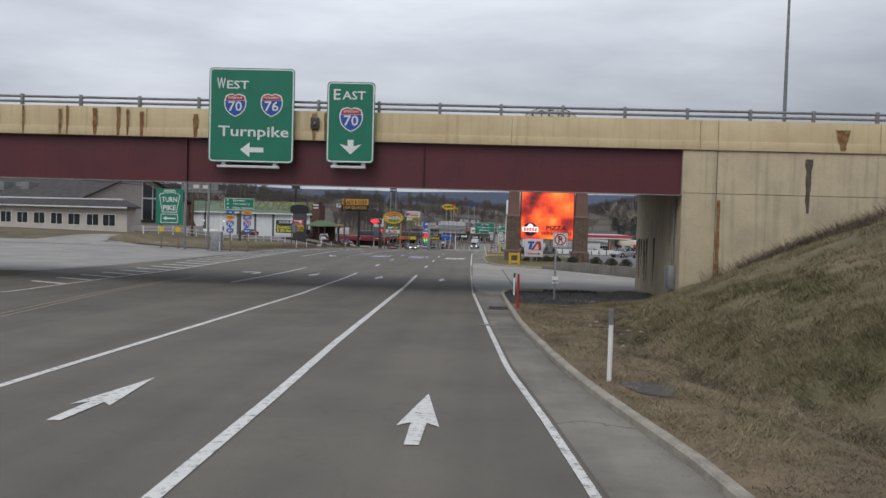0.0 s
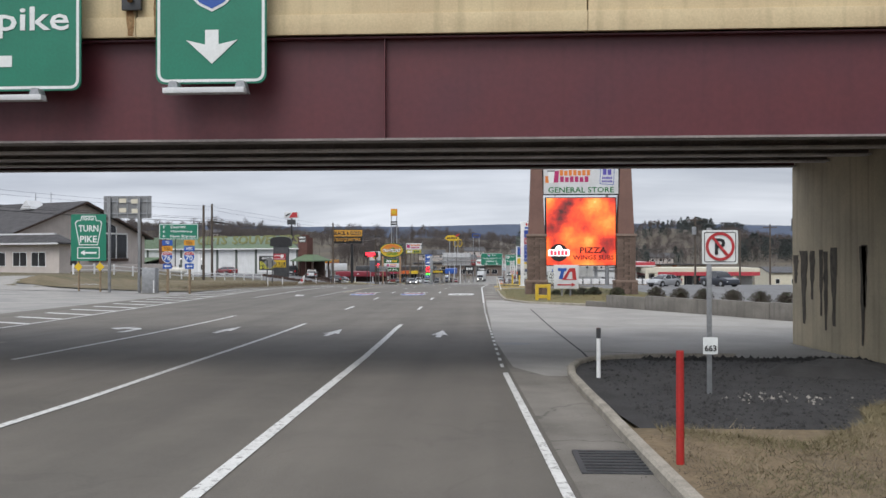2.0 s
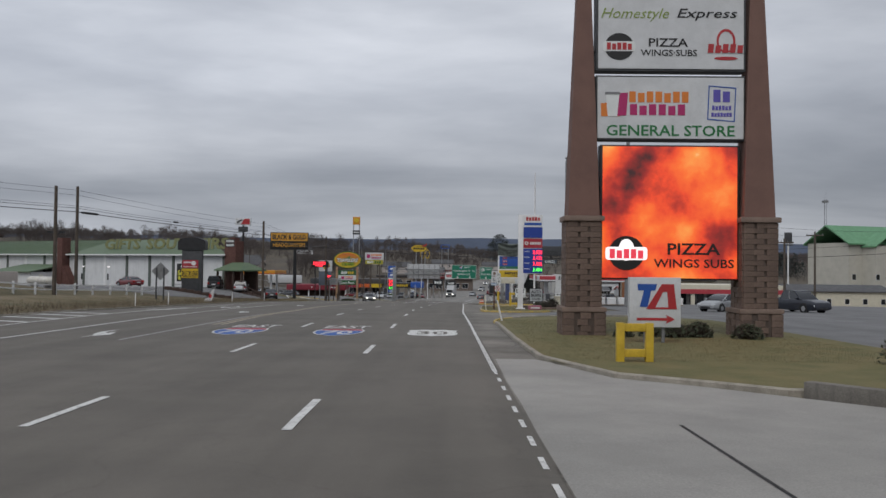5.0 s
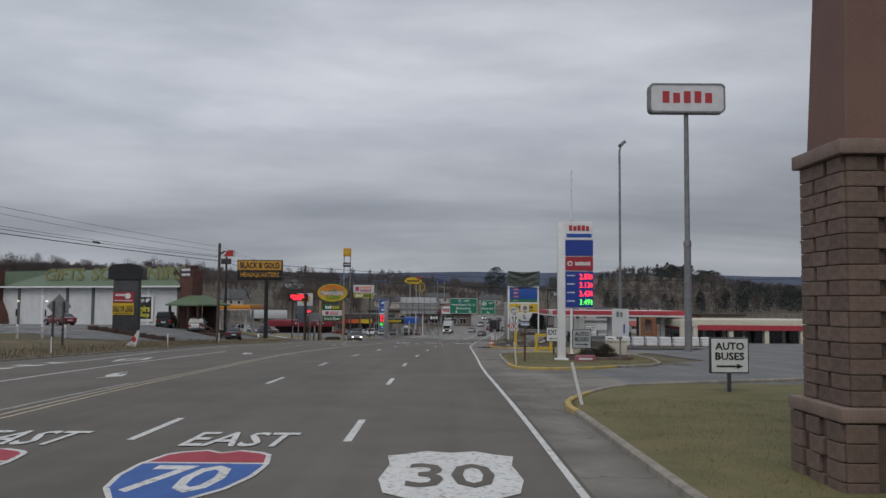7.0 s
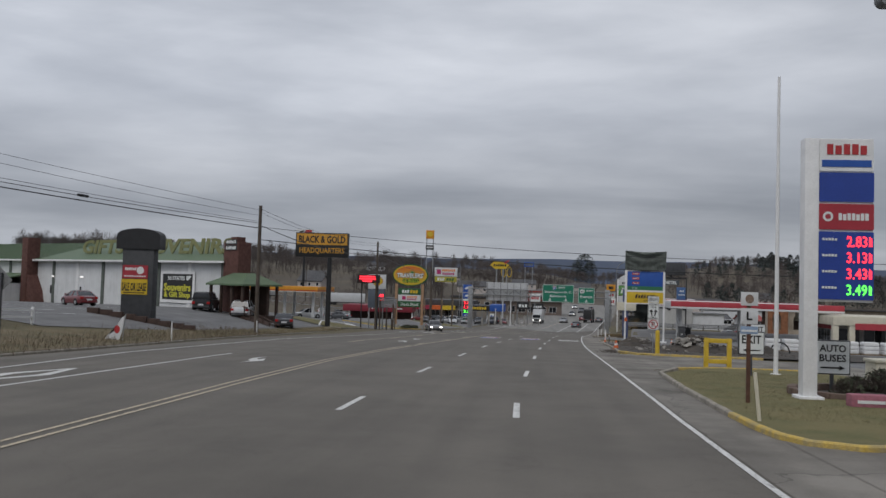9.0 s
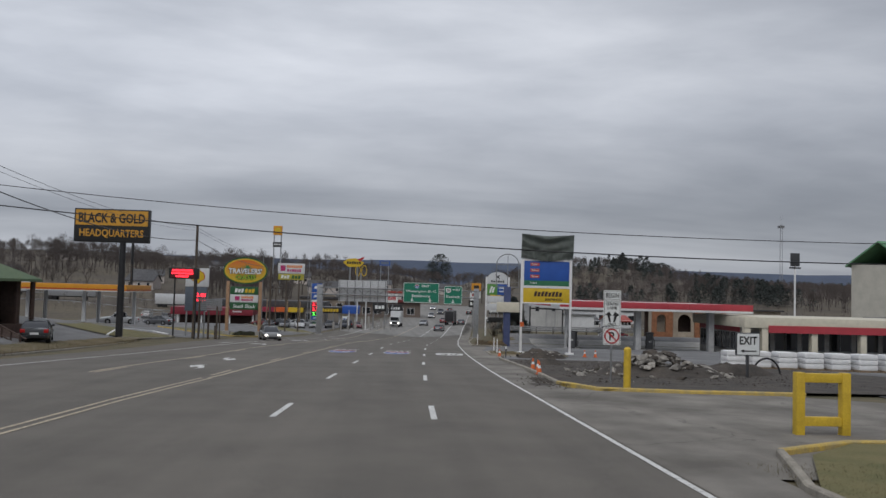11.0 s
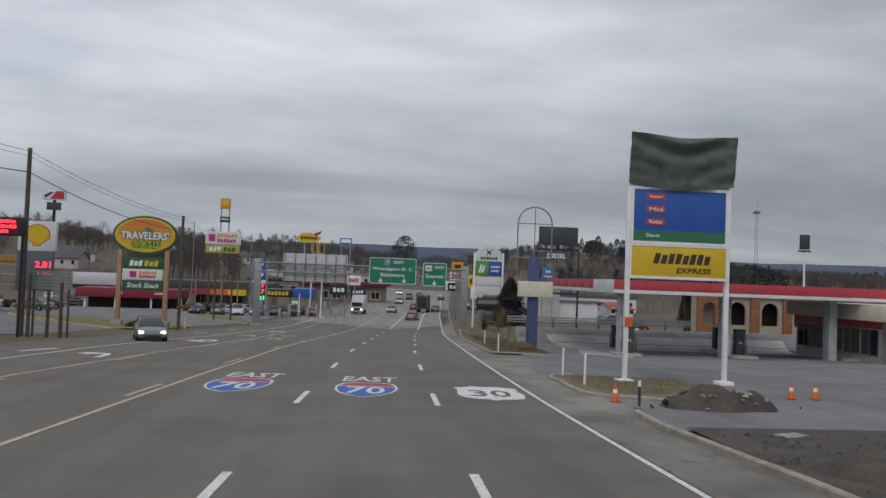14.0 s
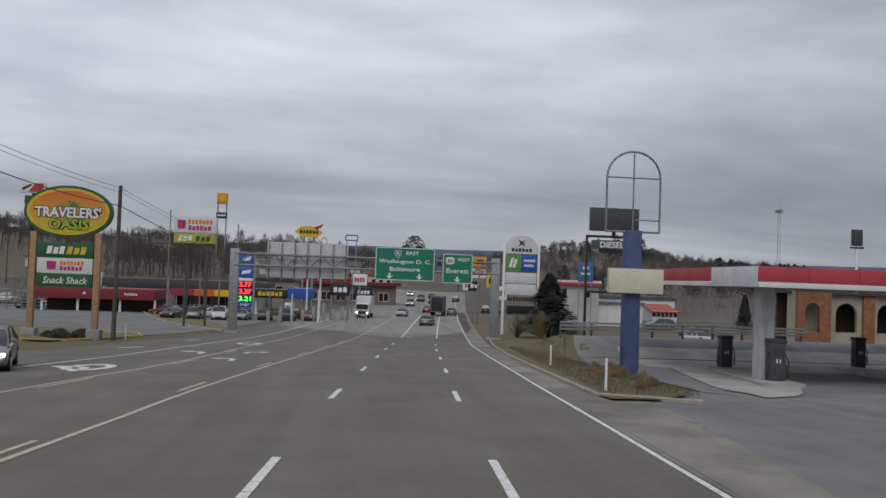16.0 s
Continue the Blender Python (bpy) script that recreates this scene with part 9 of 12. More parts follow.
for j in range(nz + 1):
    row = []
    for i in range(nx + 1):
        u, v_ = i / nx, j / nz
        x = SX0 - 0.12 + (SX1 - SX0 + 0.24) * u
        z = 2.86 - b + 1.95 * v_ + 0.10 * math.cos(u * 2 * math.pi) * (1 - v_) - 0.12 * math.sin(math.pi * u) * v_ ** 3
        fold = 0.24 * math.sin(13 * v_ ** 1.2 - 15 * (u - 0.5) ** 2) * (1 - abs(2 * u - 1)) ** 0.7 * v_ ** 1.5 + 0.03 * math.sin(u * 46) * (1 - v_) ** 2 + 0.07 * noise.noise((u * 6, v_ * 6, 0.2))
        row.append(bm.verts.new((x, -0.42 + 0.2 * (1 - v_) + min(fold, 0.24), z)))
    grid_.append(row)
for j in range(nz):
    for i in range(nx):
        bm.faces.new((grid_[j][i], grid_[j][i + 1], grid_[j + 1][i + 1], grid_[j + 1][i]))
bmesh.ops.solidify(bm, geom=bm.faces[:], thickness=0.02)
part("tarpaulin", bm, TARP, cp, "dark green tarpaulin tied over the top panel")
part("covered_panel", box(bmesh.new(), SX0, SX1, -0.1, 0.12, 2.9 - b, 4.3 - b, 0.02), OFFWHITE, cp)
part("orange_tag", box(bmesh.new(), SX0 - 0.08, SX0 + 0.2, -0.12, -0.09, -2.3 - b, -1.95 - b), ORANGE, cp)

# blue pole with board and empty arch frame
BLUEP = mat("chalky_blue_paint", (0.065, 0.085, 0.19), 0.7, 0.25, 2, 20, 0.05, streak=0.2)
bp_ = thing("blue_pole_sign", 8.5, 209.3, "chalky blue pole with blank cream board and empty arch", "pole sign", z=T(8.5, 209.3) + 0.05)
b = bp_.location.z
part("pole", box(bmesh.new(), -0.36, 0.36, -0.3, 0.3, -0.1, 1.0 - b, 0.03), BLUEP, bp_)
part("blank_board", box(bmesh.new(), -1.22, 1.34, -0.55, -0.28, -1.88 - b, -0.76 - b, 0.03), CREAM, bp_)
ar = bmesh.new()
opts = [(1.27 * math.cos(radians(a)), 3.45 - b + 1.22 * math.sin(radians(a))) for a in range(0, 181, 12)]
pts = [(1.27, 0.95 - b)] + opts + [(-1.27, 0.95 - b)]
for p, q in zip(pts, pts[1:] + pts[:1]):
    tube(ar, (p[0], 0, p[1]), (q[0], 0, q[1]), 0.05, n=8)
part("arch_frame", ar, DULL_STEEL, bp_)
part("arch_bar", tube(bmesh.new(), (-1.27, 0, 3.45 - b), (1.27, 0, 3.45 - b), 0.035), DULL_STEEL, bp_), part("arch_bar", tube(bmesh.new(), (0, 0, 0.95 - b), (0, 0, 4.66 - b), 0.035), DULL_STEEL, bp_), part("arch_bar", tube(bmesh.new(), (0.1, 0, 1.5 - b), (1.27, 0, 1.5 - b), 0.03), DULL_STEEL, bp_)
dsn = thing("diesel_sign_frame", 22.0, 255.0, "dark steel sign frame with a diesel panel and black box", "sign frame")
b = dsn.location.z
for x in (-2.8, 2.75):
    post(dsn, x, 0, -0.1, 3.5 - b, 0.22, BLACK)
part("cross_bar", box(bmesh.new(), -2.9, 2.85, -0.1, 0.1, 3.35 - b, 3.6 - b), BLACK, dsn), part("cross_bar", box(bmesh.new(), -2.9, 2.85, -0.1, 0.1, -2.3 - b, -2.05 - b), BLACK, dsn)
dp = part("diesel_panel", box(bmesh.new(), -2.3, 1.4, -0.2, 0.1, 2.2 - b, 3.1 - b, 0.02), mat("slate_panel", (0.06, 0.075, 0.085), 0.5, 0.2), dsn)
word(dp, "DIESEL", 2.5, 0.62, -0.2, -0.21, 2.65 - b, SIGN_WHITE, 0.02)
part("dark_box", box(bmesh.new(), -2.5, 2.5, -0.4, 0.4, 4.05 - b, 6.4 - b, 0.05), DARK, dsn)
part("stub", tube(bmesh.new(), (0, 0, 3.5 - b), (0, 0, 4.1 - b), 0.2), BLACK, dsn)
fo = thing("hotel_sign", 15.9, 272.0, "white arched motel sign over a green and blue panel", "pole sign")
b = fo.location.z
for x in (-2.1, 2.15):
    post(fo, x, 0, -0.1, 3.3 - b, 0.26, WHITE)
at_ = [(-1.95, 2.0 - b), (1.95, 2.0 - b), (1.95, 2.7 - b)] + [(1.95 * math.cos(radians(a)), 2.9 - b + 1.3 * math.sin(radians(a))) for a in range(10, 171, 16)] + [(-1.95, 2.7 - b)]
a_ = part("arched_panel", prism(bmesh.new(), at_, -0.15, 0.15), OFFWHITE, fo)
bars(a_, 6, 2.6, 0.4, 0, -0.15, 2.45 - b, SIGN_BLACK), shape(a_, [(-0.5, -0.5), (0, -0.15), (0.5, -0.5), (0.2, 0), (0.5, 0.5), (0, 0.15), (-0.5, 0.5), (-0.2, 0)], 0, -0.15, 3.3 - b, SIGN_BLACK)
part("green_panel", box(bmesh.new(), -1.95, 0.0, -0.15, 0.15, -0.1 - b, 1.9 - b, 0.02), mat("hotel_green", (0.10, 0.28, 0.06), 0.5, 0.15), fo), part("blue_panel", box(bmesh.new(), 0.0, 1.95, -0.15, 0.15, -0.1 - b, 1.9 - b, 0.02), SIGN_BLUE, fo)
bars(fo, 2, 0.9, 1.2, -1.0, -0.15, 0.9 - b, SIGN_WHITE, 0.3), bars(fo, 6, 1.4, 0.3, 1.0, -0.15, 1.2 - b, SIGN_WHITE), bars(fo, 5, 1.2, 0.3, 0.95, -0.15, 0.6 - b, SIGN_WHITE)
for z0, z1 in ((-1.6, -0.3), (-3.0, -1.7)):
    part("white_panel", box(bmesh.new(), -1.9, 1.9, -0.12, 0.12, z0 - b, z1 - b, 0.02), OFFWHITE, fo)
bars(fo, 10, 3.4, 0.5, 0.1, -0.12, -3.5 - b, SIGN_BLACK)
part("black_panel", box(bmesh.new(), -1.6, 1.9, -0.12, 0.12, -5.2 - b, -4.3 - b, 0.02), SIGN_BLACK, fo)
b2 = thing("blue_info_sign", 31.8, 300.0, "blue lodging sign board on two thin posts", "road sign")
bz = b2.location.z
part("panel", box(bmesh.new(), -1.2, 1.2, -0.1, 0.0, -1.0 - bz, 2.1 - bz, 0.03), mat("sun_faded_blue_board", (0.06, 0.13, 0.30), 0.5, 0.15), b2), bars(b2, 3, 1.0, 0.4, 0, -0.1, 1.2 - bz, SIGN_WHITE), bars(b2, 5, 1.6, 0.3, 0, -0.1, 0.3 - bz, SIGN_WHITE)
for x in (-1, 1):
    part("post", tube(bmesh.new(), (x, 0.1, -0.2), (x, 0.1, 1.6 - bz), 0.08), STEEL, b2)

# ---- dug-up corner: rubble, cones, hose ----
RUB = mat("broken_concrete_rubble", (0.30, 0.28, 0.25), 0.9, 0.35, 4, 20, 0.4, jitter=0.35)
rg = random.Random(11)
rub_meshes = []
for k in range(7):
    bm = bmesh.new()
    bmesh.ops.create_icosphere(bm, subdivisions=1, radius=0.5)
    for v in bm.verts:
        v.co *= rg.uniform(0.65, 1.25)
        v.co.z *= 0.6
    me = bpy.data.meshes.new("rubble")
    bm.to_mesh(me), bm.free()
    me.materials.append(RUB if k < 5 else DIRT)
    rub_meshes.append(me)
heap = thing("rubble_heap", 7.0, 152.6, "heap of broken concrete and dark earth", "rubble heap")
hz = heap.location.z
for i in range(210):
    a, q = rg.uniform(0, 2 * math.pi), abs(rg.gauss(0, 0.5))
    x, y = 3.4 * q * math.cos(a), 2.3 * q * math.sin(a)
    ob = new("rubble_piece", rub_meshes[i % 7])
    ob.parent = heap
    s = rg.uniform(0.12, 0.55) if i > 12 else rg.uniform(0.6, 1.1)
    z = max(0.05, 0.95 * math.exp(-((x / 2.0) ** 2 + (y / 1.5) ** 2))) + T(x + 7.0, y + 152.6) - hz + 0.08
    ob.matrix_basis = pose(x, y, z, rg.uniform(-30, 30), rg.uniform(-30, 30), rg.uniform(0, 360)) @ Matrix.Diagonal((s, s * rg.uniform(0.5, 1), s * 0.8, 1))


scat = thing("rubble_scatter", 4.8, 153.6, "broken concrete chunks strewn over dark earth", "rubble")
sz = scat.location.z
for i in range(190):
    x, y = rg.uniform(-1.6, 6.0), rg.gauss(0, 0.9)
    ob = new("rubble_piece", rub_meshes[i % 7])
    ob.parent = scat
    s = rg.uniform(0.06, 0.24) if i > 12 else rg.uniform(0.3, 0.5)
    ob.matrix_basis = pose(x, y, T(x + 4.8, y + 153.6) - sz + 0.12 + s * 0.15, rg.uniform(-30, 30), rg.uniform(-30, 30), rg.uniform(0, 360)) @ Matrix.Diagonal((s, s * rg.uniform(0.5, 1), s * 0.7, 1))
slab_ = thing("concrete_slab_piece", 4.25, 165.9, "pale flat broken slab piece on dark earth", "rubble", rz=20)
part("slab", box(bmesh.new(), -0.32, 0.32, -0.2, 0.2, 0.03, 0.12, 0.02), RUB, slab_)


def mound(x, y, rx_, ry_, h, label, material, seed):
    h *= 0.6
    th = thing("earth_mound", x, y, label, "earth mound", "earth mounds")
    bm = bmesh.new()
    n, m_ = 28, 9
    rows = []
    for j in range(m_ + 1):
        r = j / m_
        row = []
        for i in range(n):
            a = 2 * math.pi * i / n
            k = 1 + 0.25 * noise.noise((math.cos(a) * 1.5 + seed, math.sin(a) * 1.5, 0.3))
            px, py = rx_ * r * k * math.cos(a), ry_ * r * k * math.sin(a)
            z = h * (1 - r * r) * (1 + 0.5 * noise.noise((px * 1.1 + seed, py * 1.1, 0))) + 0.10 * noise.noise((px * 4, py * 4, seed)) - 0.12 * r - 0.3 * r ** 6
            row.append(bm.verts.new((px, py, T(x + px, y + py) - th.location.z + 0.1 + z)))
        rows.append(row)
    for a_, b_ in zip(rows, rows[1:]):
        for i in range(n):
            bm.faces.new((a_[i], a_[(i + 1) % n], b_[(i + 1) % n], b_[i]))
    part("earth", bm, material, th)
    return th


mound(7.0, 152.6, 4.0, 2.8, 0.75, "heap of dug dark earth under rubble", DIRT, 1), mound(11.0, 154.8, 3.0, 2.0, 0.8, "heap of dug dark earth", DIRT, 2), mound(3.6, 161.5, 1.7, 1.6, 0.45, "low heap of brown earth by the kerb", DIRT, 3), mound(5.3, 171.6, 1.9, 1.3, 0.85, "low dug heap of brown earth and broken stone", DIRT, 4)
mound(6.3, 37.0, 1.9, 1.3, 0.35, "low heap of black grit by the abutment", BLACKTOP, 5)


def cone(x, y, label="orange traffic cone with white collar", s=1.0):
    th = thing("traffic_cone", x, y, label, "traffic cone", "traffic cones")
    th.location.z += 0.05
    th.scale = (s, s, s)
    part("base", box(bmesh.new(), -0.2, 0.2, -0.2, 0.2, 0, 0.04, 0.01), ORANGE, th)
    part("shell", tube(bmesh.new(), (0, 0, 0.04), (0, 0, 0.34), 0.16, 0.10, 16), ORANGE, th)
    part("collar", tube(bmesh.new(), (0, 0, 0.34), (0, 0, 0.50), 0.10, 0.068, 16), SIGN_WHITE, th), part("tip", tube(bmesh.new(), (0, 0, 0.50), (0, 0, 0.72), 0.068, 0.028, 16), ORANGE, th)


for x, y in ((1.5, 151.9), (1.76, 153.6), (1.9, 155.7), (2.62, 172.5), (9.0, 174.4), (9.75, 174.3)):
    cone(x, y, s=0.7 if y > 160 else 0.78)
hs_ = thing("cable_loop", 13.5, 155.5, "black plastic conduit loop sticking out of the ground", "conduit")
bm = bmesh.new()
pts = [(0.7 * math.cos(radians(a)), 0, 0.85 * math.sin(radians(a))) for a in range(0, 181, 15)]
for p, q in zip(pts, pts[1:]):
    tube(bm, p, q, 0.05, n=8, caps=False)
part("loop", bm, BLACK, hs_)
rg = random.Random(3)
LITTER = mat("scattered_litter", (0.5, 0.48, 0.44), 0.8, 0.3, 8, jitter=0.4)
lit_me = []
for k in range(3):
    bm = bmesh.new()
    v = [bm.verts.new((rg.uniform(-1, 1) * 0.1 + dx * 0.12, rg.uniform(-1, 1) * 0.05 + dy * 0.1, rg.uniform(0, 0.05))) for dx, dy in ((-1, -1), (1, -1), (1, 1), (-1, 1))]
    bm.faces.new(v)
    bmesh.ops.solidify(bm, geom=bm.faces[:], thickness=0.012)
    me = bpy.data.meshes.new("litter")
    bm.to_mesh(me), bm.free()
    me.materials.append(LITTER)
    lit_me.append(me)
for i in range(36):
    x, y = (rg.gauss(3.6, 0.2), rg.uniform(18, 27)) if i < 14 else (rg.uniform(3, 14), rg.uniform(146, 166))
    ob = tagged(new("litter_scrap", lit_me[i % 3]), "pale scrap of litter lying on the ground", "litter", "litter scraps")
    ob.matrix_basis = pose(x, y, T(x, y) + 0.08, rg.uniform(-25, 25), rg.uniform(-25, 25), rg.uniform(0, 360)) @ Matrix.Scale(rg.uniform(0.3, 0.75), 4)
dr = thing("storm_drain", 0.68, 28.9, "rusty storm drain grate beside the kerb", "drain", z=T(0.68, 28.9) + 0.03)
part("frame", ringed(bmesh.new(), [(-0.4, -0.5), (0.4, -0.5), (0.4, 0.5), (-0.4, 0.5)], [(-0.34, -0.44), (0.34, -0.44), (0.34, 0.44), (-0.34, 0.44)], -0.02, 0.01), DARK, dr)
for i in range(7):
    part("bar", box(bmesh.new(), -0.34, 0.34, -0.02, 0.01, -0.4 + i * 0.125, -0.34 + i * 0.125), DARK, dr)
# A black sheet under the bars gives the dark of the pit.
part("pit_shade", box(bmesh.new(), -0.34, 0.34, 0.012, 0.02, -0.44, 0.44), SEAL, dr)
for c in dr.children:
    c.matrix_basis = pose(0, 0, 0, -90, 0, 0)
for x, y in ((0.26, 23.1), (0.2, 44.0)):
    ob = flat_mark("manhole_cover", [((0.25 if y < 30 else 0.42) * math.cos(radians(a)), (0.25 if y < 30 else 0.42) * math.sin(radians(a))) for a in range(0, 360, 18)], x, y, DULL_STEEL, "round worn metal manhole cover", 0.034)
heap = thing("rubble_scatter", 5.3, 171.6, "broken stone and clods on the dug verge heap", "rubble")
hz = heap.location.z
rg = random.Random(29)
for i in range(55):
    x, y = rg.gauss(0, 0.85), rg.gauss(-0.2, 0.5)
    ob = new("rubble_piece", rub_meshes[i % 7])
    ob.parent = heap
    s = rg.uniform(0.08, 0.34)
    z = 0.42 * max(0.0, 1 - (x / 1.8) ** 2 - (y / 1.25) ** 2) + T(x + 5.3, y + 171.6) - hz + 0.1
    ob.matrix_basis = pose(x, y, z, rg.uniform(-30, 30), rg.uniform(-30, 30), rg.uniform(0, 360)) @ Matrix.Diagonal((s, s * rg.uniform(0.5, 1), s * 0.8, 1))
# bare soil and flat stones in the furrow at the foot of the bank
for cx_, cy_, rx_, ry_, ph in ((3.9, 22.3, 0.15, 0.5, 0.3), (3.55, 23.3, 0.16, 0.32, 1.7), (3.1, 24.6, 0.18, 0.4, 2.9)):
    flat_mark("bare_soil", [(rx_ * math.cos(radians(a)) * (1 + 0.3 * math.sin(3 * radians(a) + ph) + 0.15 * math.sin(7 * radians(a))), ry_ * math.sin(radians(a)) * (1 + 0.25 * math.cos(4 * radians(a) + ph))) for a in range(0, 360, 9)], cx_, cy_, DIRT, "bare dark soil in the furrow below the bank", 0.10)
for i, (x, y, s) in enumerate(((4.0, 22.4, 0.30), (3.75, 22.9, 0.2), (4.15, 21.5, 0.24), (3.3, 24.3, 0.16), (3.0, 24.9, 0.13), (3.55, 23.6, 0.12), (2.9, 25.6, 0.1), (4.05, 20.6, 0.14), (2.3, 27.2, 0.08), (1.9, 26.1, 0.07))):
    ob = tagged(new("flat_stone", rub_meshes[i % 7]), "flat pale stone lying in the roadside furrow", "stone", "flat stones in the furrow")
    ob.matrix_basis = pose(x, y, T(x, y) + 0.10, rg.uniform(-12, 12), rg.uniform(-12, 12), rg.uniform(0, 360)) @ Matrix.Diagonal((s, s * 0.7, s * 0.22, 1))

plank = thing("plank", 3.3, 24.2, "weathered pale plank lying in the roadside furrow", "plank", z=T(3.3, 24.2) + 0.11, rz=-32)
part("board", box(bmesh.new(), -0.42, 0.42, -0.06, 0.06, -0.02, 0.02, 0.006), POST_WOOD, plank)


def grit(name, spots, n, s0, s1, material, label, seed, lift):
    """Loose chips past counting, each a small uneven tetrahedron."""
    rg_ = random.Random(seed)
    verts, faces = [], []
    for _ in range(n):
        x, y = spots(rg_)
        c, k = Vector((x, y, T(x, y) + lift)), rg_.uniform(s0, s1) * rg_.uniform(0.5, 1.0)
        i = len(verts)
        a = rg_.uniform(0, 2 * math.pi)
        for j in range(3):
            verts.append(tuple(c + Vector((math.cos(a + j * 2.1) * k * rg_.uniform(0.6, 1.2), math.sin(a + j * 2.1) * k * rg_.uniform(0.6, 1.2), -0.01))))
        verts.append(tuple(c + Vector((rg_.uniform(-0.3, 0.3) * k, rg_.uniform(-0.3, 0.3) * k, k * rg_.uniform(0.4, 0.9)))))
        faces += [(i, i + 1, i + 3), (i + 1, i + 2, i + 3), (i + 2, i, i + 3)]
    me = bpy.data.meshes.new(name)
    me.from_pydata(verts, [], faces)
    me.materials.append(material)
    return tagged(new(name, me), label, "gravel", kind="stuff")


grit("tar_crumbs", lambda r_: (lambda y: (r_.uniform(1.5, float(np.interp(y, (30, 32, 34.2, 36, 40), (3.6, 4.4, 6.6, 8.0, 8.0)))), y))(r_.uniform(30.2, 39.6)), 2600, 0.02, 0.07, BLACKTOP, "loose crumbs of black tar", 40, 0.05)
grit("tar_crumbs", lambda r_: (lambda x: (x, 39.55 + 0.12 * math.sin(x * 3) + r_.gauss(0, 0.13)))(r_.uniform(3.0, 8.0)), 420, 0.05, 0.16, BLACKTOP, "ragged lumps along the rim of the tar", 41, 0.05)
grit("stone_chips", lambda r_: (r_.gauss(4.0, 0.5), r_.gauss(33.5, 0.3)), 60, 0.015, 0.05, RUB, "pale stone chips scattered on the tar", 42, 0.06)
grit("dug_crumbs", lambda r_: (r_.gauss(0.95, 0.35), r_.gauss(147.8, 1.2)), 420, 0.015, 0.08, DIRT, "clods and crumbs beside the broken kerb", 44, 0.035)
grit("dug_crumbs", lambda r_: (r_.uniform(2.2, 14), r_.uniform(146, 166)), 1800, 0.02, 0.10, DIRT, "clods over the dug earth", 45, 0.09)
grit("gutter_grit", lambda r_: (lambda y: (path_x(RIGHT_RIM, y) - abs(r_.gauss(0.05, 0.16)), y))(r_.uniform(5, 36)), 500, 0.005, 0.014, DIRT, "grit and dead leaves lying in the gutter", 43, 0.03)
# wet bare patch beside the marker post
WETP = mat("wet_mud_patch", (0.075, 0.075, 0.075), 0.25, 0.4, 3, 20, 0.3)
flat_mark("mud_patch", [(0.40 * math.cos(radians(a)) * (1 + 0.2 * math.sin(3.1 * radians(a))), 0.72 * math.sin(radians(a)) * (1 + 0.18 * math.cos(2.3 * radians(a)))) for a in range(0, 360, 12)], 2.72, 13.3, WETP, "dark wet bare patch in the verge grass", 0.105)


# ---- vehicles ----
def car_paint(name, c, metal=0.3):
    return mat(name, c, 0.32, 0.08, 1.5, 40, 0.0, metal=metal, coat=0.6)


SILVER, WHITEC, REDC, BLACKC, GREYC, NAVY = (car_paint(n_, c) for n_, c in (("silver_car_paint", (0.32, 0.33, 0.34)), ("white_car_paint", (0.62, 0.63, 0.64)), ("dark_red_car_paint", (0.16, 0.012, 0.016)), ("black_car_paint", (0.015, 0.016, 0.018)), ("grey_car_paint", (0.11, 0.115, 0.125)), ("dark_blue_car_paint", (0.018, 0.022, 0.034))))
CARGREY = car_paint("warm_grey_car_paint", (0.17, 0.17, 0.165), 0.5)
STYLES = {  # length, width, height, waist line (x, z) from tail to nose, cabin foot (rear, front), roof (rear, front)
    "sedan": (4.7, 1.82, 1.44, ((-2.35, 0.72), (-2.28, 0.90), (-1.9, 0.97), (-1.2, 0.98), (0.4, 0.94), (1.1, 0.91), (1.7, 0.85), (2.1, 0.75), (2.35, 0.56)), (-1.85, 1.25), (-1.0, 0.15)),
    "hatchback": (4.35, 1.78, 1.46, ((-2.17, 0.70), (-2.12, 0.92), (-1.6, 0.99), (-0.6, 0.97), (0.5, 0.93), (1.1, 0.89), (1.55, 0.82), (1.95, 0.70), (2.17, 0.52)), (-2.05, 1.25), (-1.45, 0.1)),
    "suv": (4.6, 1.86, 1.70, ((-2.3, 0.80), (-2.24, 1.04), (-1.2, 1.08), (0.9, 1.04), (1.6, 0.99), (2.1, 0.88), (2.3, 0.62)), (-2.2, 1.2), (-1.85, 0.3)),
    "jeep": (4.2, 1.88, 1.85, ((-2.1, 0.80), (-2.07, 1.12), (-1.2, 1.15), (0.6, 1.15), (1.85, 1.10), (2.06, 0.98), (2.1, 0.60)), (-2.04, 0.8), (-1.95, 0.5)),
    "pickup": (5.7, 1.98, 1.85, ((-2.85, 0.75), (-2.82, 1.10), (-1.2, 1.12), (1.0, 1.13), (1.9, 1.08), (2.5, 1.0), (2.78, 0.88), (2.85, 0.60)), (-1.1, 1.25), (-0.85, 0.35)),
}


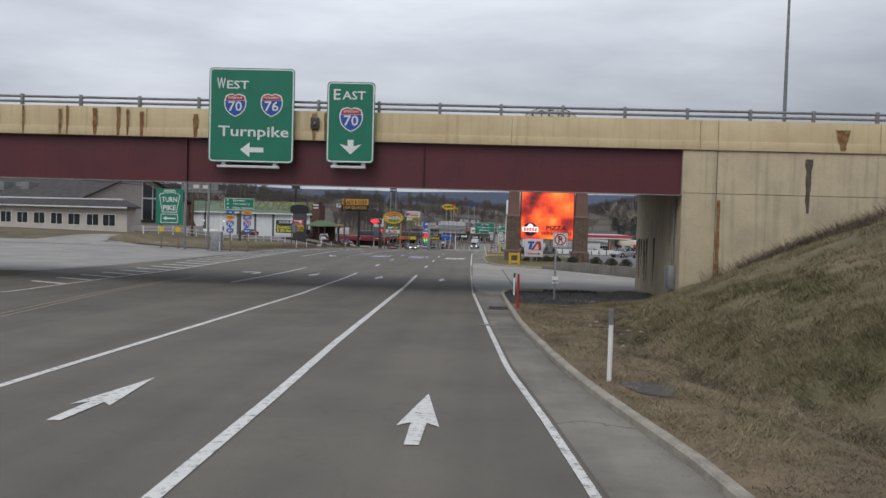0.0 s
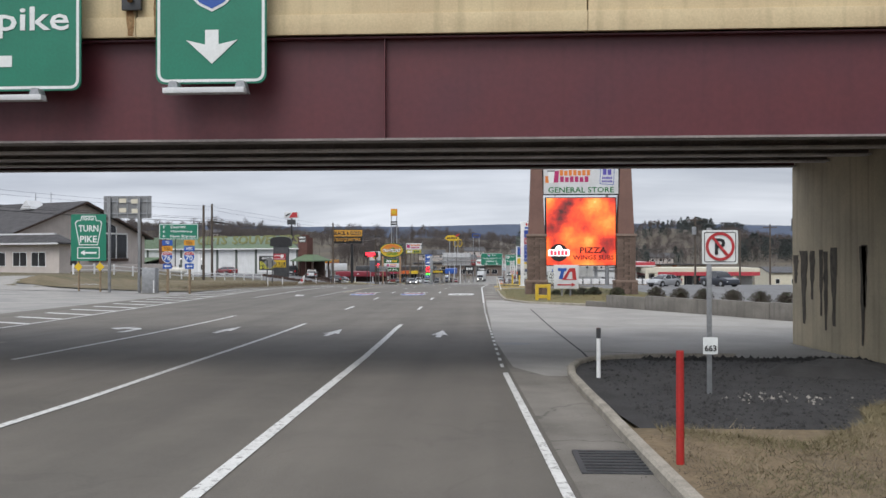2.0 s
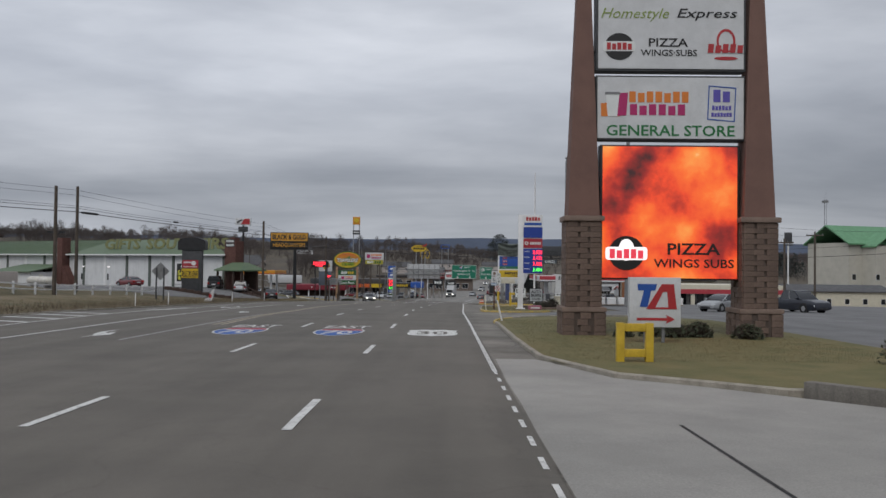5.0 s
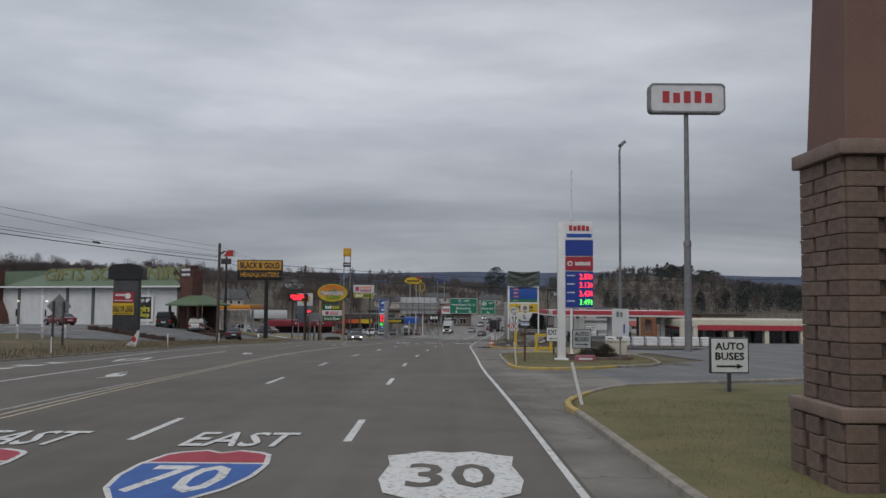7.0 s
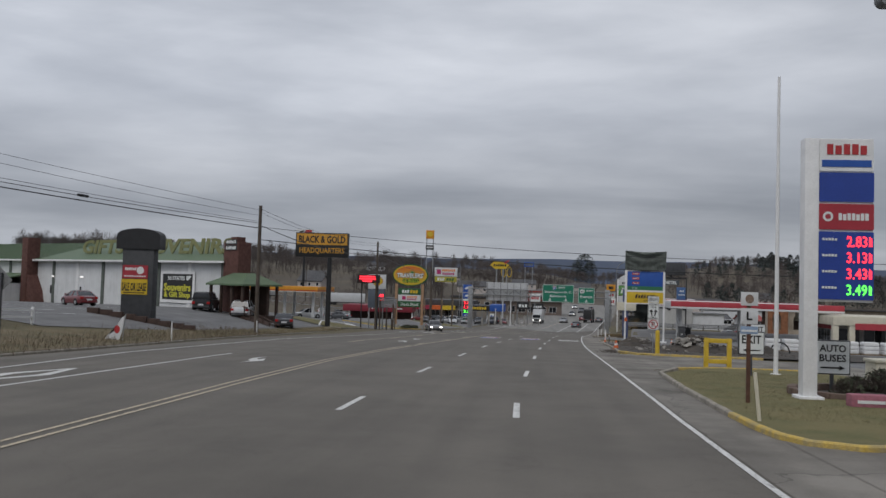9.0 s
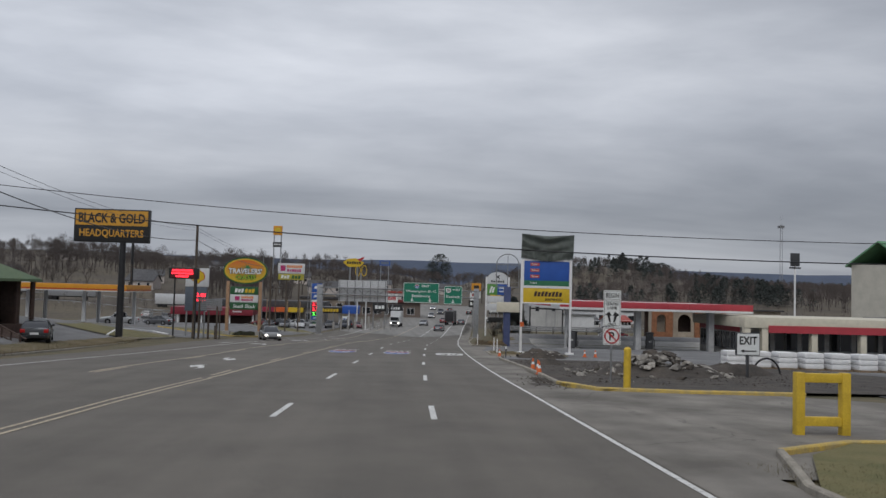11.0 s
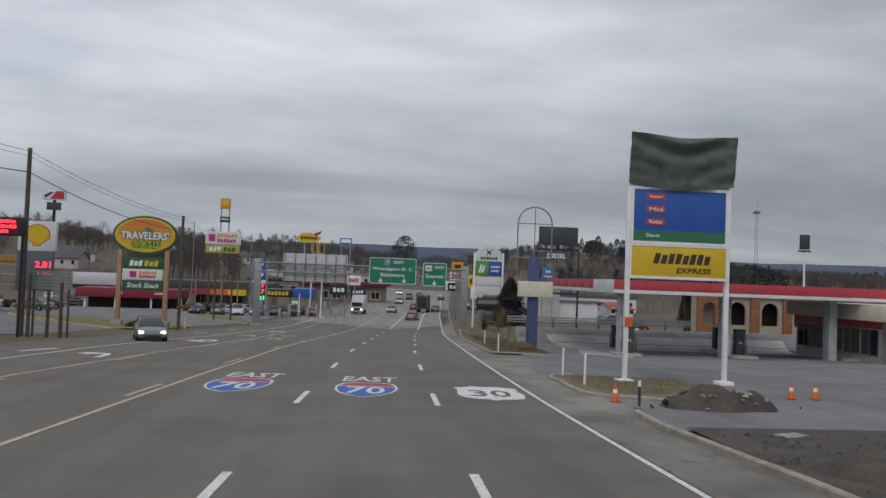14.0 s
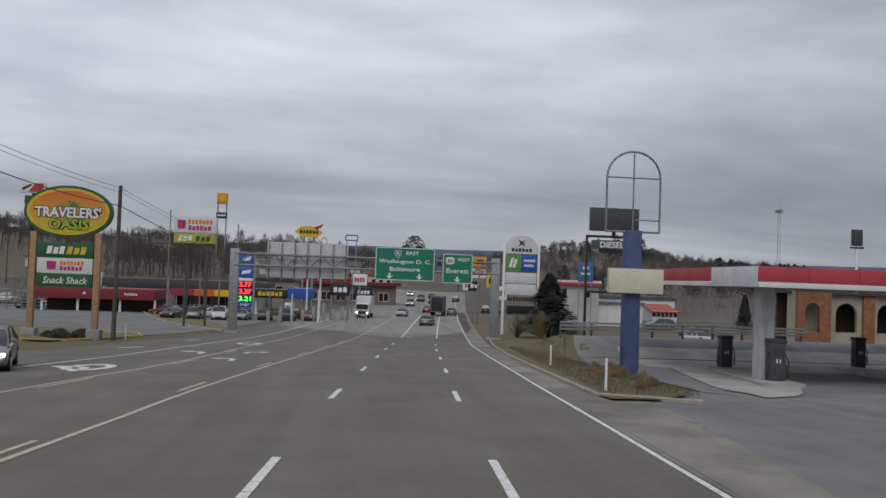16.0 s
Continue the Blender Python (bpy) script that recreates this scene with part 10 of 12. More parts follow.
def car_shell(L, W, waist):
    """The lower body: rounded sections swept from tail to nose."""
    bm = bmesh.new()
    wx, wz = [p for p, _ in waist], [q for _, q in waist]
    stations = sorted(set(list(wx) + [float(v) for v in np.linspace(-L / 2, L / 2, 17)]))
    rings = []
    for x in stations:
        u = abs(2 * x / L)
        w = W / 2 * (1 - 0.16 * u ** 7)
        z1 = float(np.interp(x, wx, wz))
        z0 = 0.20 + 0.14 * u ** 8
        half = [(w * 0.86, z0), (w * 0.97, z0 + 0.07), (w, z0 + (z1 - z0) * 0.35), (w * 1.0, z0 + (z1 - z0) * 0.62), (w * 0.965, z1 - 0.09), (w * 0.89, z1 - 0.015), (w * 0.5, z1 + 0.03 * (1 - u ** 4))]
        ring = half + [(-p, q) for p, q in half[::-1]]
        rings.append([bm.verts.new((x, p, q)) for p, q in ring])
    n = len(rings[0])
    for r0_, r1_ in zip(rings, rings[1:]):
        for i in range(n):
            bm.faces.new((r0_[i], r0_[(i + 1) % n], r1_[(i + 1) % n], r1_[i]))
    bm.faces.new(rings[0]), bm.faces.new(rings[-1][::-1])
    return bm


def car_cabin(W, H, waist, foot, roof, lift=0.0, only_roof=False):
    """Glasshouse, or the painted roof skin over it; it leans inwards towards the top."""
    wx, wz = [p for p, _ in waist], [q for _, q in waist]
    (f1, f0), (r1, r0) = foot, roof
    zf, zr = float(np.interp(f0, wx, wz)) - 0.03, float(np.interp(f1, wx, wz)) - 0.03
    span = r0 - r1
    top = [(r0 + 0.10, H - 0.10), (r0 - 0.12 * span, H - 0.03), ((r0 + r1) / 2, H), (r1 + 0.15 * span, H - 0.02), (r1 - 0.06, H - 0.09)]
    line = top if only_roof else [(f0, zf), ((f0 + r0) / 2 + 0.10, (zf + H) / 2 + 0.0)] + top + [((f1 + r1) / 2 - 0.05, (zr + H) / 2), (f1, zr)]
    bm = bmesh.new()
    zb = min(zf, zr)
    ys = [W / 2 - 0.08 - 0.20 * max(0.0, (z - zb) / (H - zb)) for _, z in line]
    left = [bm.verts.new((x, y, z + lift)) for (x, z), y in zip(line, ys)]
    right = [bm.verts.new((x, -y, z + lift)) for (x, z), y in zip(line, ys)]
    for i in range(len(line) - 1):
        bm.faces.new((left[i], left[i + 1], right[i + 1], right[i]))
    if only_roof:
        bmesh.ops.solidify(bm, geom=bm.faces[:], thickness=0.05)
    else:
        bm.faces.new(left[::-1]), bm.faces.new(right)
        bm.faces.new((left[0], right[0], right[-1], left[-1]))
    return bm


def car(x, y, heading, style, paint, label, lit=False, group="cars"):
    """A car; it faces along heading, degrees from +x."""
    L, W, H, waist, foot, roof = STYLES[style]
    th = thing(style if style in ("suv", "pickup") else "car", x, y, label, "pickup" if style == "pickup" else "car", group, rz=heading)
    th.location.z = T(x, y) + 0.02
    f, r = L / 2, -L / 2
    wb = L * 0.29
    deck = float(np.interp(-L * 0.2, [p for p, _ in waist], [q for _, q in waist]))
    c1, c0 = foot
    r1, r0 = roof
    part("body", car_shell(L, W, waist), paint, th)
    part("cabin_glass", car_cabin(W, H, waist, foot, roof), DARK_GLASS, th)
    part("roof", car_cabin(W, H, waist, foot, roof, 0.012, True), paint, th)
    zf, zr = (float(np.interp(v, [p for p, _ in waist], [q for _, q in waist])) - 0.03 for v in (c0, c1))
    for s in (-1, 1):
        for (a, za), (q, zq) in (((c0, zf), (r0 + 0.08, H - 0.08)), (((c0 + c1) / 2 - 0.1, (zf + zr) / 2), ((r0 + r1) / 2, H - 0.04)), ((c1, zr), (r1 - 0.05, H - 0.09))):
            pl_ = bmesh.new()
            tube(pl_, (a, s * (W / 2 - 0.085), za), (q, s * (W / 2 - 0.265), zq), 0.045, 0.04, 6)
            part("roof_pillar", pl_, paint, th)
        part("mirror", box(bmesh.new(), c0 - 0.42, c0 - 0.25, s * (W / 2 + 0.02) - 0.09, s * (W / 2 + 0.02) + 0.09, deck + 0.0, deck + 0.14, 0.03), paint, th)
    R = 0.33 if style in ("sedan", "hatchback") else 0.38
    for wx in (wb, -wb):
        for s in (-1, 1):
            tb = bmesh.new()
            tube(tb, (wx, s * (W / 2 - 0.2), R), (wx, s * (W / 2 + 0.015), R), R, R, 20)
            w_ob = part("wheel", tb, RUBBER, th)
            part("rim", tube(bmesh.new(), (wx, s * (W / 2 + 0.0), R), (wx, s * (W / 2 + 0.03), R), R * 0.62, R * 0.55, 14), CHROME, w_ob)
            ar_ = bmesh.new()
            tube(ar_, (wx, s * (W / 2 - 0.25), R + 0.03), (wx, s * (W / 2 + 0.006), R + 0.03), R * 1.16, R * 1.16, 20)
            part("wheel_arch", ar_, RUBBER, th)
    for s in (-1, 1):
        part("headlamp", box(bmesh.new(), f - 0.42, f - 0.06, s * (W / 2 - 0.26) - 0.15, s * (W / 2 - 0.26) + 0.15, 0.57, 0.70, 0.04), HEADLIGHT if lit else LAMP_GLASS, th)
        part("tail_lamp", box(bmesh.new(), r - 0.01, r + 0.15, s * (W / 2 - 0.22) - 0.15, s * (W / 2 - 0.22) + 0.15, 0.68, 0.92, 0.02), TAIL, th)
    part("grille", box(bmesh.new(), f - 0.08, f + 0.012, -0.46, 0.46, 0.30, 0.48, 0.03), BLACK, th)
    part("bumper", box(bmesh.new(), r - 0.04, r + 0.1, -W / 2 + 0.12, W / 2 - 0.12, 0.34, 0.52, 0.03), DARK if style not in ("sedan", "hatchback") else paint, th)
    part("plate", box(bmesh.new(), r - 0.055, r - 0.035, -0.26, 0.26, 0.56, 0.70), OFFWHITE, th)
    if style == "pickup":
        # A flat black plate stands for the shaded hollow of the bed.
        part("bed_shade", box(bmesh.new(), r + 0.2, c1 - 0.1, -W / 2 + 0.22, W / 2 - 0.22, deck + 0.01, deck + 0.035), BLACK, th)
    return th


car(27.4, 122.5, -70, "pickup", NAVY, "dark crew cab pickup on the plaza lot")
car(20.5, 121.0, -141, "sedan", SILVER, "silver sedan parked on the plaza lot")
car(-47.6, 169.5, 142, "sedan", REDC, "dark red sedan parked before the gift shop")
car(-36.5, 173.5, 98, "jeep", BLACKC, "black boxy off-roader parked by the shop wall")
car(-33.0, 174.5, 100, "suv", WHITEC, "white car parked by the shop porch")
car(-28.4, 173.0, 108, "sedan", BLACKC, "black car parked near the road edge")
car(-17.0, 203.0, -74, "hatchback", CARGREY, "grey hatchback with lit headlamps on the road", True)
car(6.4, 291.0, 78, "sedan", GREYC, "dark grey car driving ahead")
car(15.2, 336.0, 80, "sedan", GREYC, "grey car driving ahead")
car(4.7, 323.0, -100, "sedan", SILVER, "pale car on the far road")
car(11.2, 345.0, 80, "sedan", REDC, "red car driving ahead")
car(18.5, 415.0, 80, "sedan", BLACKC, "dark car far down the road")
car(13.0, 425.0, -100, "sedan", WHITEC, "white car far down the road", True)
for i, (x, y, p_, s) in enumerate(((-24.5, 296, WHITEC, "sedan"), (-27.5, 299, BLACKC, "suv"), (-13.0, 300, BLACKC, "suv"), (-21.5, 302, SILVER, "sedan"), (-31, 297, REDC, "sedan"), (-46, 248, WHITEC, "pickup"), (-41, 252, GREYC, "sedan"), (34, 262, WHITEC, "sedan"), (40, 276, REDC, "sedan"), (44, 300, GREYC, "suv"))):
    car(x, y, (200, 160, 95, 20, 170)[i % 5], s, p_, "car parked on a far lot", False, "cars on far lots")
tk = thing("truck", 12.0, 331.0, "dark box truck seen from behind on the road", "truck", rz=80)
part("box_body", box(bmesh.new(), -3.6, 2.0, -1.25, 1.25, 0.75, 3.75, 0.05), BLACK, tk), part("cab", box(bmesh.new(), 2.1, 4.0, -1.15, 1.15, 0.6, 2.9, 0.12), DARK, tk)
part("door_frame", ringed(bmesh.new(), rrect(-1.2, 1.2, 0.85, 3.65, 0.05), rrect(-1.1, 1.1, 0.95, 3.55, 0.05), 0, 0.05), DULL_STEEL, tk).matrix_basis = pose(-3.66, 0, 0, 0, 0, -90)
for wx in (-2.4, 2.9):
    for s in (-1, 1):
        w_ob = part("wheel", tube(bmesh.new(), (wx, s * 0.8, 0.5), (wx, s * 1.2, 0.5), 0.5, n=20), RUBBER, tk)
for s in (-0.95, 0.95):
    part("tail_lamp", box(bmesh.new(), -3.68, -3.6, s - 0.12, s + 0.12, 0.85, 1.05), TAIL, tk)
t2 = thing("truck", -2.3, 312.0, "white box truck with lit headlamps coming down the road", "truck", rz=-97)
part("box_body", box(bmesh.new(), -4.2, 1.4, -1.2, 1.2, 0.8, 3.6, 0.05), WHITEC, t2)
part("cab", box(bmesh.new(), 1.5, 3.4, -1.1, 1.1, 0.55, 2.5, 0.15), WHITEC, t2), part("windscreen", box(bmesh.new(), 3.36, 3.43, -0.95, 0.95, 1.5, 2.3, 0.02), DARK_GLASS, t2), part("grille", box(bmesh.new(), 3.38, 3.44, -0.7, 0.7, 0.75, 1.25, 0.02), BLACK, t2)
for wx in (-2.6, 2.4):
    for s in (-1, 1):
        part("wheel", tube(bmesh.new(), (wx, s * 0.8, 0.45), (wx, s * 1.15, 0.45), 0.45, n=20), RUBBER, t2)
for s in (-0.85, 0.85):
    part("headlamp", box(bmesh.new(), 3.38, 3.46, s - 0.16, s + 0.16, 0.85, 1.05, 0.02), HEADLIGHT, t2)

# ---- trees ----
BARK = mat("grey_brown_bark", (0.085, 0.070, 0.058), 0.9, 0.3, 4, 20, 0.3)
# Twig and needle colours are lightened for the haze of distance.
WOODS_BARK = mat("hazed_winter_twigs", (0.105, 0.087, 0.080), 0.95, 0.35, 0.03, 1.0, 0.0)
PINE = mat("hazed_spruce_needles", (0.050, 0.060, 0.056), 0.85, 0.4, 3, 20, 0.2)


def grow(bm, base, d, length, r, depth, rg, sides=4):
    """A tapered limb that forks until depth runs out."""
    tip = base + d * length
    midp = base.lerp(tip, 0.5) + Vector((rg.uniform(-1, 1), rg.uniform(-1, 1), 0)) * length * 0.06
    tube(bm, base, midp, r, r * 0.82, sides, False), tube(bm, midp, tip, r * 0.82, r * 0.6, sides, False)
    if depth == 0:
        return
    for _ in range(rg.choice((2, 3, 3))):
        ax = Vector((rg.uniform(-1, 1), rg.uniform(-1, 1), rg.uniform(-0.2, 0.35)))
        nd = (d * 0.9 + ax * 0.75).normalized()
        nd.z = max(nd.z, 0.02)
        grow(bm, base.lerp(tip, rg.uniform(0.55, 1.0)), nd.normalized(), length * rg.uniform(0.62, 0.82), r * 0.55, depth - 1, rg, 3 if depth < 4 else 4)


def tree_meshes(n, h, depth, seed):
    out = []
    for k in range(n):
        rg_ = random.Random(seed + k)
        tb, cb_ = bmesh.new(), bmesh.new()
        trunk_h = h * rg_.uniform(0.2, 0.28)
        tube(tb, (0, 0, -0.3), (0, 0, trunk_h), h * 0.022, h * 0.017, 8)
        for i in range(4):
            a = i * math.pi / 2 + rg_.uniform(-0.4, 0.4)
            d = Vector((math.cos(a) * 0.5, math.sin(a) * 0.5, rg_.uniform(0.8, 1.2))).normalized()
            grow(cb_, Vector((0, 0, trunk_h * rg_.uniform(0.8, 1.0))), d, h * 0.235, h * 0.010, depth, rg_)
        out.append((tb, cb_))
    return out


def place_tree(x, y, h, kinds, rg_, label, group):
    th = thing("tree", x, y, label, "tree", group, rz=rg_.uniform(0, 360))
    k = rg_.choice(kinds)
    s = h / 10.0
    for nm, me in (("trunk", k[0]), ("crown", k[1])):
        ob = new(nm, me)
        ob.parent = th
        ob.scale = (s, s, s)
    return th


kinds = []
for tb, cb_ in tree_meshes(4, 10.0, 6, 100):
    pair = []
    for bm_, nm in ((tb, "trunk"), (cb_, "crown")):
        me = bpy.data.meshes.new(nm)
        bm_.to_mesh(me), bm_.free()
        me.materials.append(BARK)
        pair.append(me)
    kinds.append(pair)
rg = random.Random(8)
SPOTS = [(-150, 420, 13), (-132, 440, 12), (-58, 452, 12), (-90, 440, 12), (-105, 405, 11), (-38, 455, 11), (-66, 430, 11), (-28, 440, 10), (33, 470, 12), (38, 485, 12), (45, 470, 11), (52, 492, 12), (60, 480, 12), (28, 520, 10), (53, 690, 17), (58, 700, 15), (75, 700, 18), (80, 708, 15), (66, 705, 14), (88, 700, 15), (66, 505, 12), (-45, 450, 12), (-20, 480, 11), (-33, 500, 10), (-75, 430, 12), (-110, 400, 12), (-125, 370, 11), (-98, 250, 10), (-105, 275, 10), (-118, 262, 11), (-112, 230, 9), (-125, 245, 10), (-108, 300, 10)]
for x, y, h in SPOTS:
    place_tree(x, y, h * rg.uniform(0.85, 1.15), kinds, rg, "bare grey winter tree with fine twigs", "bare winter trees")


def woods(name, spots, label, twigs=84, limbs=7):
    """Far bare woods, past counting: soft rounded leafless crowns in one mesh."""
    verts, faces = [], []
    rg_ = random.Random(len(spots))

    def stick(a, b, r):
        i = len(verts)
        d = (b - a)
        u = d.orthogonal().normalized() * r
        w = d.cross(u).normalized() * r
        verts.extend([tuple(a + u), tuple(a - u * 0.5 + w), tuple(a - u * 0.5 - w), tuple(b)])
        faces.extend([(i, i + 1, i + 3), (i + 1, i + 2, i + 3), (i + 2, i, i + 3)])

    for x, y, h in spots:
        base = Vector((x, y, T(x, y) - 0.3))
        wide, tall = h * rg_.uniform(0.26, 0.38), h * rg_.uniform(0.34, 0.42)
        core = base + Vector((rg_.uniform(-0.05, 0.05) * h, rg_.uniform(-0.05, 0.05) * h, h - tall))
        fork = base.lerp(core, 0.55)
        stick(base, core + Vector((0, 0, tall * 0.5)), h * 0.020)

        def rim(q):
            a, e_ = rg_.uniform(0, 2 * math.pi), rg_.uniform(-0.45, 1.5)
            return core + Vector((math.cos(a) * math.cos(e_) * wide, math.sin(a) * math.cos(e_) * wide, math.sin(e_) * tall)) * q

        for _ in range(limbs):
            stick(fork.lerp(core, rg_.random()), rim(0.8), h * 0.009)
        for _ in range(twigs):
            p = rim(rg_.uniform(0.35, 0.85))
            out = (p - fork).normalized() + Vector((rg_.uniform(-1, 1), rg_.uniform(-1, 1), rg_.uniform(-0.6, 0.8))) * 0.5
            stick(p, p + out * h * rg_.uniform(0.08, 0.17), h * 0.0065)
    me = bpy.data.meshes.new(name)
    me.from_pydata(verts, [], faces)
    me.materials.append(WOODS_BARK)
    return tagged(new(name, me), label, "woods", kind="stuff")


# houses on the hill: x, y, width; the woods leave them clear
HILL_HOUSES = ((-30, 470, 14, 8), (-12, 455, 12, -5), (-92, 425, 10, -6), (-140, 420, 12, 10), (90, 460, 12, -12), (58, 415, 16, 0), (-100, 460, 12, 15), (22, 560, 12, 0), (-8, 540, 12, 4), (-101, 611, 11, 6), (-172, 560, 12, -8), (-47, 520, 13, 4))


STORE_CLEAR = ((-24, 398, 20), (-10, 428, 16), (2, 468, 15), (62, 372, 24))


def clear(x, y):
    if any(abs(x - hx) < w * 0.55 and hy - 60 < y < hy + 8 for hx, hy, w in STORE_CLEAR):
        return False
    return all(abs(x - hx * (1 - (hy - y) / (hy + 200) * 0.6)) > w * 0.5 + 2.5 or not hy - 75 < y < hy + 6 for hx, hy, w, _ in HILL_HOUSES)


rg = random.Random(21)
ws, eg = [], []


def hill_way(y):
    return bend(min(y, 600)) + max(0, y - 600) * 0.06


for _ in range(3600):
    y = rg.uniform(400, 780)
    x = hill_way(y) - rg.uniform(30, 130 + (y - 250) * 0.72)
    clump = noise.noise((x * 0.022, y * 0.011, 7.7))
    if clump < (0.26 if y < 540 else -0.18) or not clear(x, y):
        continue
    ws.append((x, y, rg.uniform(4.5, 8.0) + 5.0 * max(0.0, clump) + 4.0 * (rg.random() < 0.08)))
for _ in range(2300):
    y = rg.uniform(420, 920)
    x = hill_way(y) + rg.uniform(40 if y > 400 else 62, 120 + (y - 200) * 0.62)
    clump = noise.noise((x * 0.016, y * 0.012, 4.4))
    (eg if clump > 0.2 and rg.random() < 0.6 else ws).append((x, y, rg.uniform(5.5, 8.5) + 4.0 * max(0.0, clump)))
for _ in range(130):
    y = rg.uniform(700, 900)
    ws.append((hill_way(y) + rg.uniform(-60, 60), y, rg.uniform(8, 12)))
for _ in range(110):
    ws.append((rg.uniform(-170, -100), rg.uniform(215, 320), rg.uniform(7, 10)))
for _ in range(1500):
    x, y = rg.uniform(-340, -108), rg.uniform(195, 420)
    clump = noise.noise((x * 0.02, y * 0.014, 2.2))
    if clump > -0.05:
        ws.append((x, y, rg.uniform(6, 10) + 6.0 * max(0.0, clump)))
eg += [(38, 772, 25), (43, 786, 19), (33, 790, 18), (140, 640, 14), (150, 655, 16), (160, 648, 15), (133, 660, 13), (171, 670, 14)] + [(rg.uniform(200, 250), rg.uniform(850, 900), rg.uniform(14, 20)) for _ in range(26)]
woods("bare_woods", ws, "far hillsides of bare brown winter woods")
brush = []
for _ in range(5200):
    y = rg.uniform(322, 700)
    x = hill_way(y) + (-rg.uniform(26, 120 + (y - 250) * 0.7) if rg.random() < 0.7 else rg.uniform(34, 120 + (y - 250) * 0.5))
    if noise.noise((x * 0.03, y * 0.02, 9.1)) > -0.05 and clear(x, y):
        brush.append((x, y, rg.uniform(1.2, 3.4)))
woods("hillside_brush", brush, "low brown brush and saplings over the far slopes", 26, 3)
fv, ff = [], []
for x, y, h in eg:
    z = T(x, y) - 0.3
    for k in range(420 if h <= 17 else 1600):
        t = rg.random() ** 0.8
        a = rg.uniform(0, 2 * math.pi)
        rad = h * (0.36 * (1 - (2 * t - 0.9) ** 2 * 0.8) ** 0.5 if h > 17 else 0.30 * (1 - t) ** 0.5) * rg.uniform(0.3, 1.1)
        p = Vector((x + math.cos(a) * rad, y + math.sin(a) * rad, z + h * (0.1 + 0.9 * t)))
        i = len(fv)
        for _k in range(3):
            fv.append(tuple(p + Vector((rg.uniform(-1, 1), rg.uniform(-1, 1), rg.uniform(-0.8, 0.5))) * h * (0.055 if h <= 17 else 0.036)))
        ff.append((i, i + 1, i + 2))
me = bpy.data.meshes.new("evergreen_woods")
me.from_pydata(fv, [], ff)
me.materials.append(PINE)
tagged(new("evergreen_woods", me), "far dark evergreens standing among bare winter woods", "woods", kind="stuff")


def spruce_mesh(h, r, seed, n=6500):
    rg_ = random.Random(seed)
    bm = bmesh.new()
    for _ in range(n):
        t = rg_.random() ** 0.75
        z = h * (0.05 + 0.95 * t)
        a = rg_.uniform(0, 2 * math.pi)
        lobe = noise.noise((math.cos(a) * 1.8, math.sin(a) * 1.8, t * 6.0 + seed))
        rad = r * (1 - t) ** 0.75 * rg_.uniform(0.2, 1.0) ** 0.6 * (0.88 + 0.5 * lobe) + 0.04
        d = Vector((math.cos(a), math.sin(a), -0.35))
        p = Vector((math.cos(a) * rad, math.sin(a) * rad, z))
        s = h * 0.03 * rg_.uniform(0.5, 1.3)
        w = Vector((-math.sin(a), math.cos(a), rg_.uniform(-0.3, 0.3)))
        bm.faces.new([bm.verts.new(q) for q in (p - d * s, p + w * s * 0.6, p + d * s, p - w * s * 0.6)])
    return bm


sp_me = []
for k in range(3):
    bm = spruce_mesh(10, 2.7, 60 + k)
    me = bpy.data.meshes.new("needles")
    bm.to_mesh(me), bm.free()
    me.materials.append(PINE)
    tb = tube(bmesh.new(), (0, 0, -0.3), (0, 0, 9.0), 0.2, 0.03, 8)
    m2 = bpy.data.meshes.new("trunk")
    tb.to_mesh(m2), tb.free()
    m2.materials.append(BARK)
    sp_me.append((m2, me))


def spruce(x, y, h, label="dark green spruce", group="spruces", w=1.0):
    th = thing("spruce_tree", x, y, label, "tree", group, rz=rg.uniform(0, 360))
    for nm, me in zip(("trunk", "needles"), rg.choice(sp_me)):
        ob = new(nm, me)
        ob.parent = th
        ob.scale = (h / 10 * w, h / 10 * w, h / 10)


spruce(18.1, 266.0, 7.4, "dark green spruce beside the motel sign", w=1.8)
for x, y, h in ((-88, 262, 9), (46, 262, 5.5), (58, 300, 6)):
    spruce(x, y, h, "dark evergreen in the tree line")
bush(16.6, 263.5, 1.5, 3.2, "pale bare shrub in front of the spruce", 91, 0, "bare shrubs", 120, STRAW)
bush(20.2, 262.5, 1.3, 1.8, "low brown shrub beside the guard rail", 92, 200, "bare shrubs", 120)
bush(14.6, 266.5, 1.4, 2.6, "tall bare shrub beside the spruce", 90, 0, "bare shrubs", 90)
for i, (x, y, r) in enumerate(((-22.5, 21.5, 1.6), (-24.5, 23.5, 2.0), (-23.0, 18.0, 1.8), (-25.5, 19.5, 2.2), (-27, 25, 2.0), (-21.6, 17, 1.2))):
    bush(x, y, r, r * 1.0, "tangled brown roadside scrub bush", 200 + i, 1100, "roadside scrub", 260, SCRUB)
for i in range(16):
    x, y = 9.0 + rg.uniform(-1.0, 1.4), 204 + rg.uniform(-5, 10)
    bush(5.2 + (y - 199) * 0.12 + rg.uniform(0, 1.6), y, rg.uniform(0.25, 0.5), rg.uniform(0.25, 0.55), "clump of dry reddish-brown weeds", 230 + i, 0, "dry weed clumps", 60, STRAW)

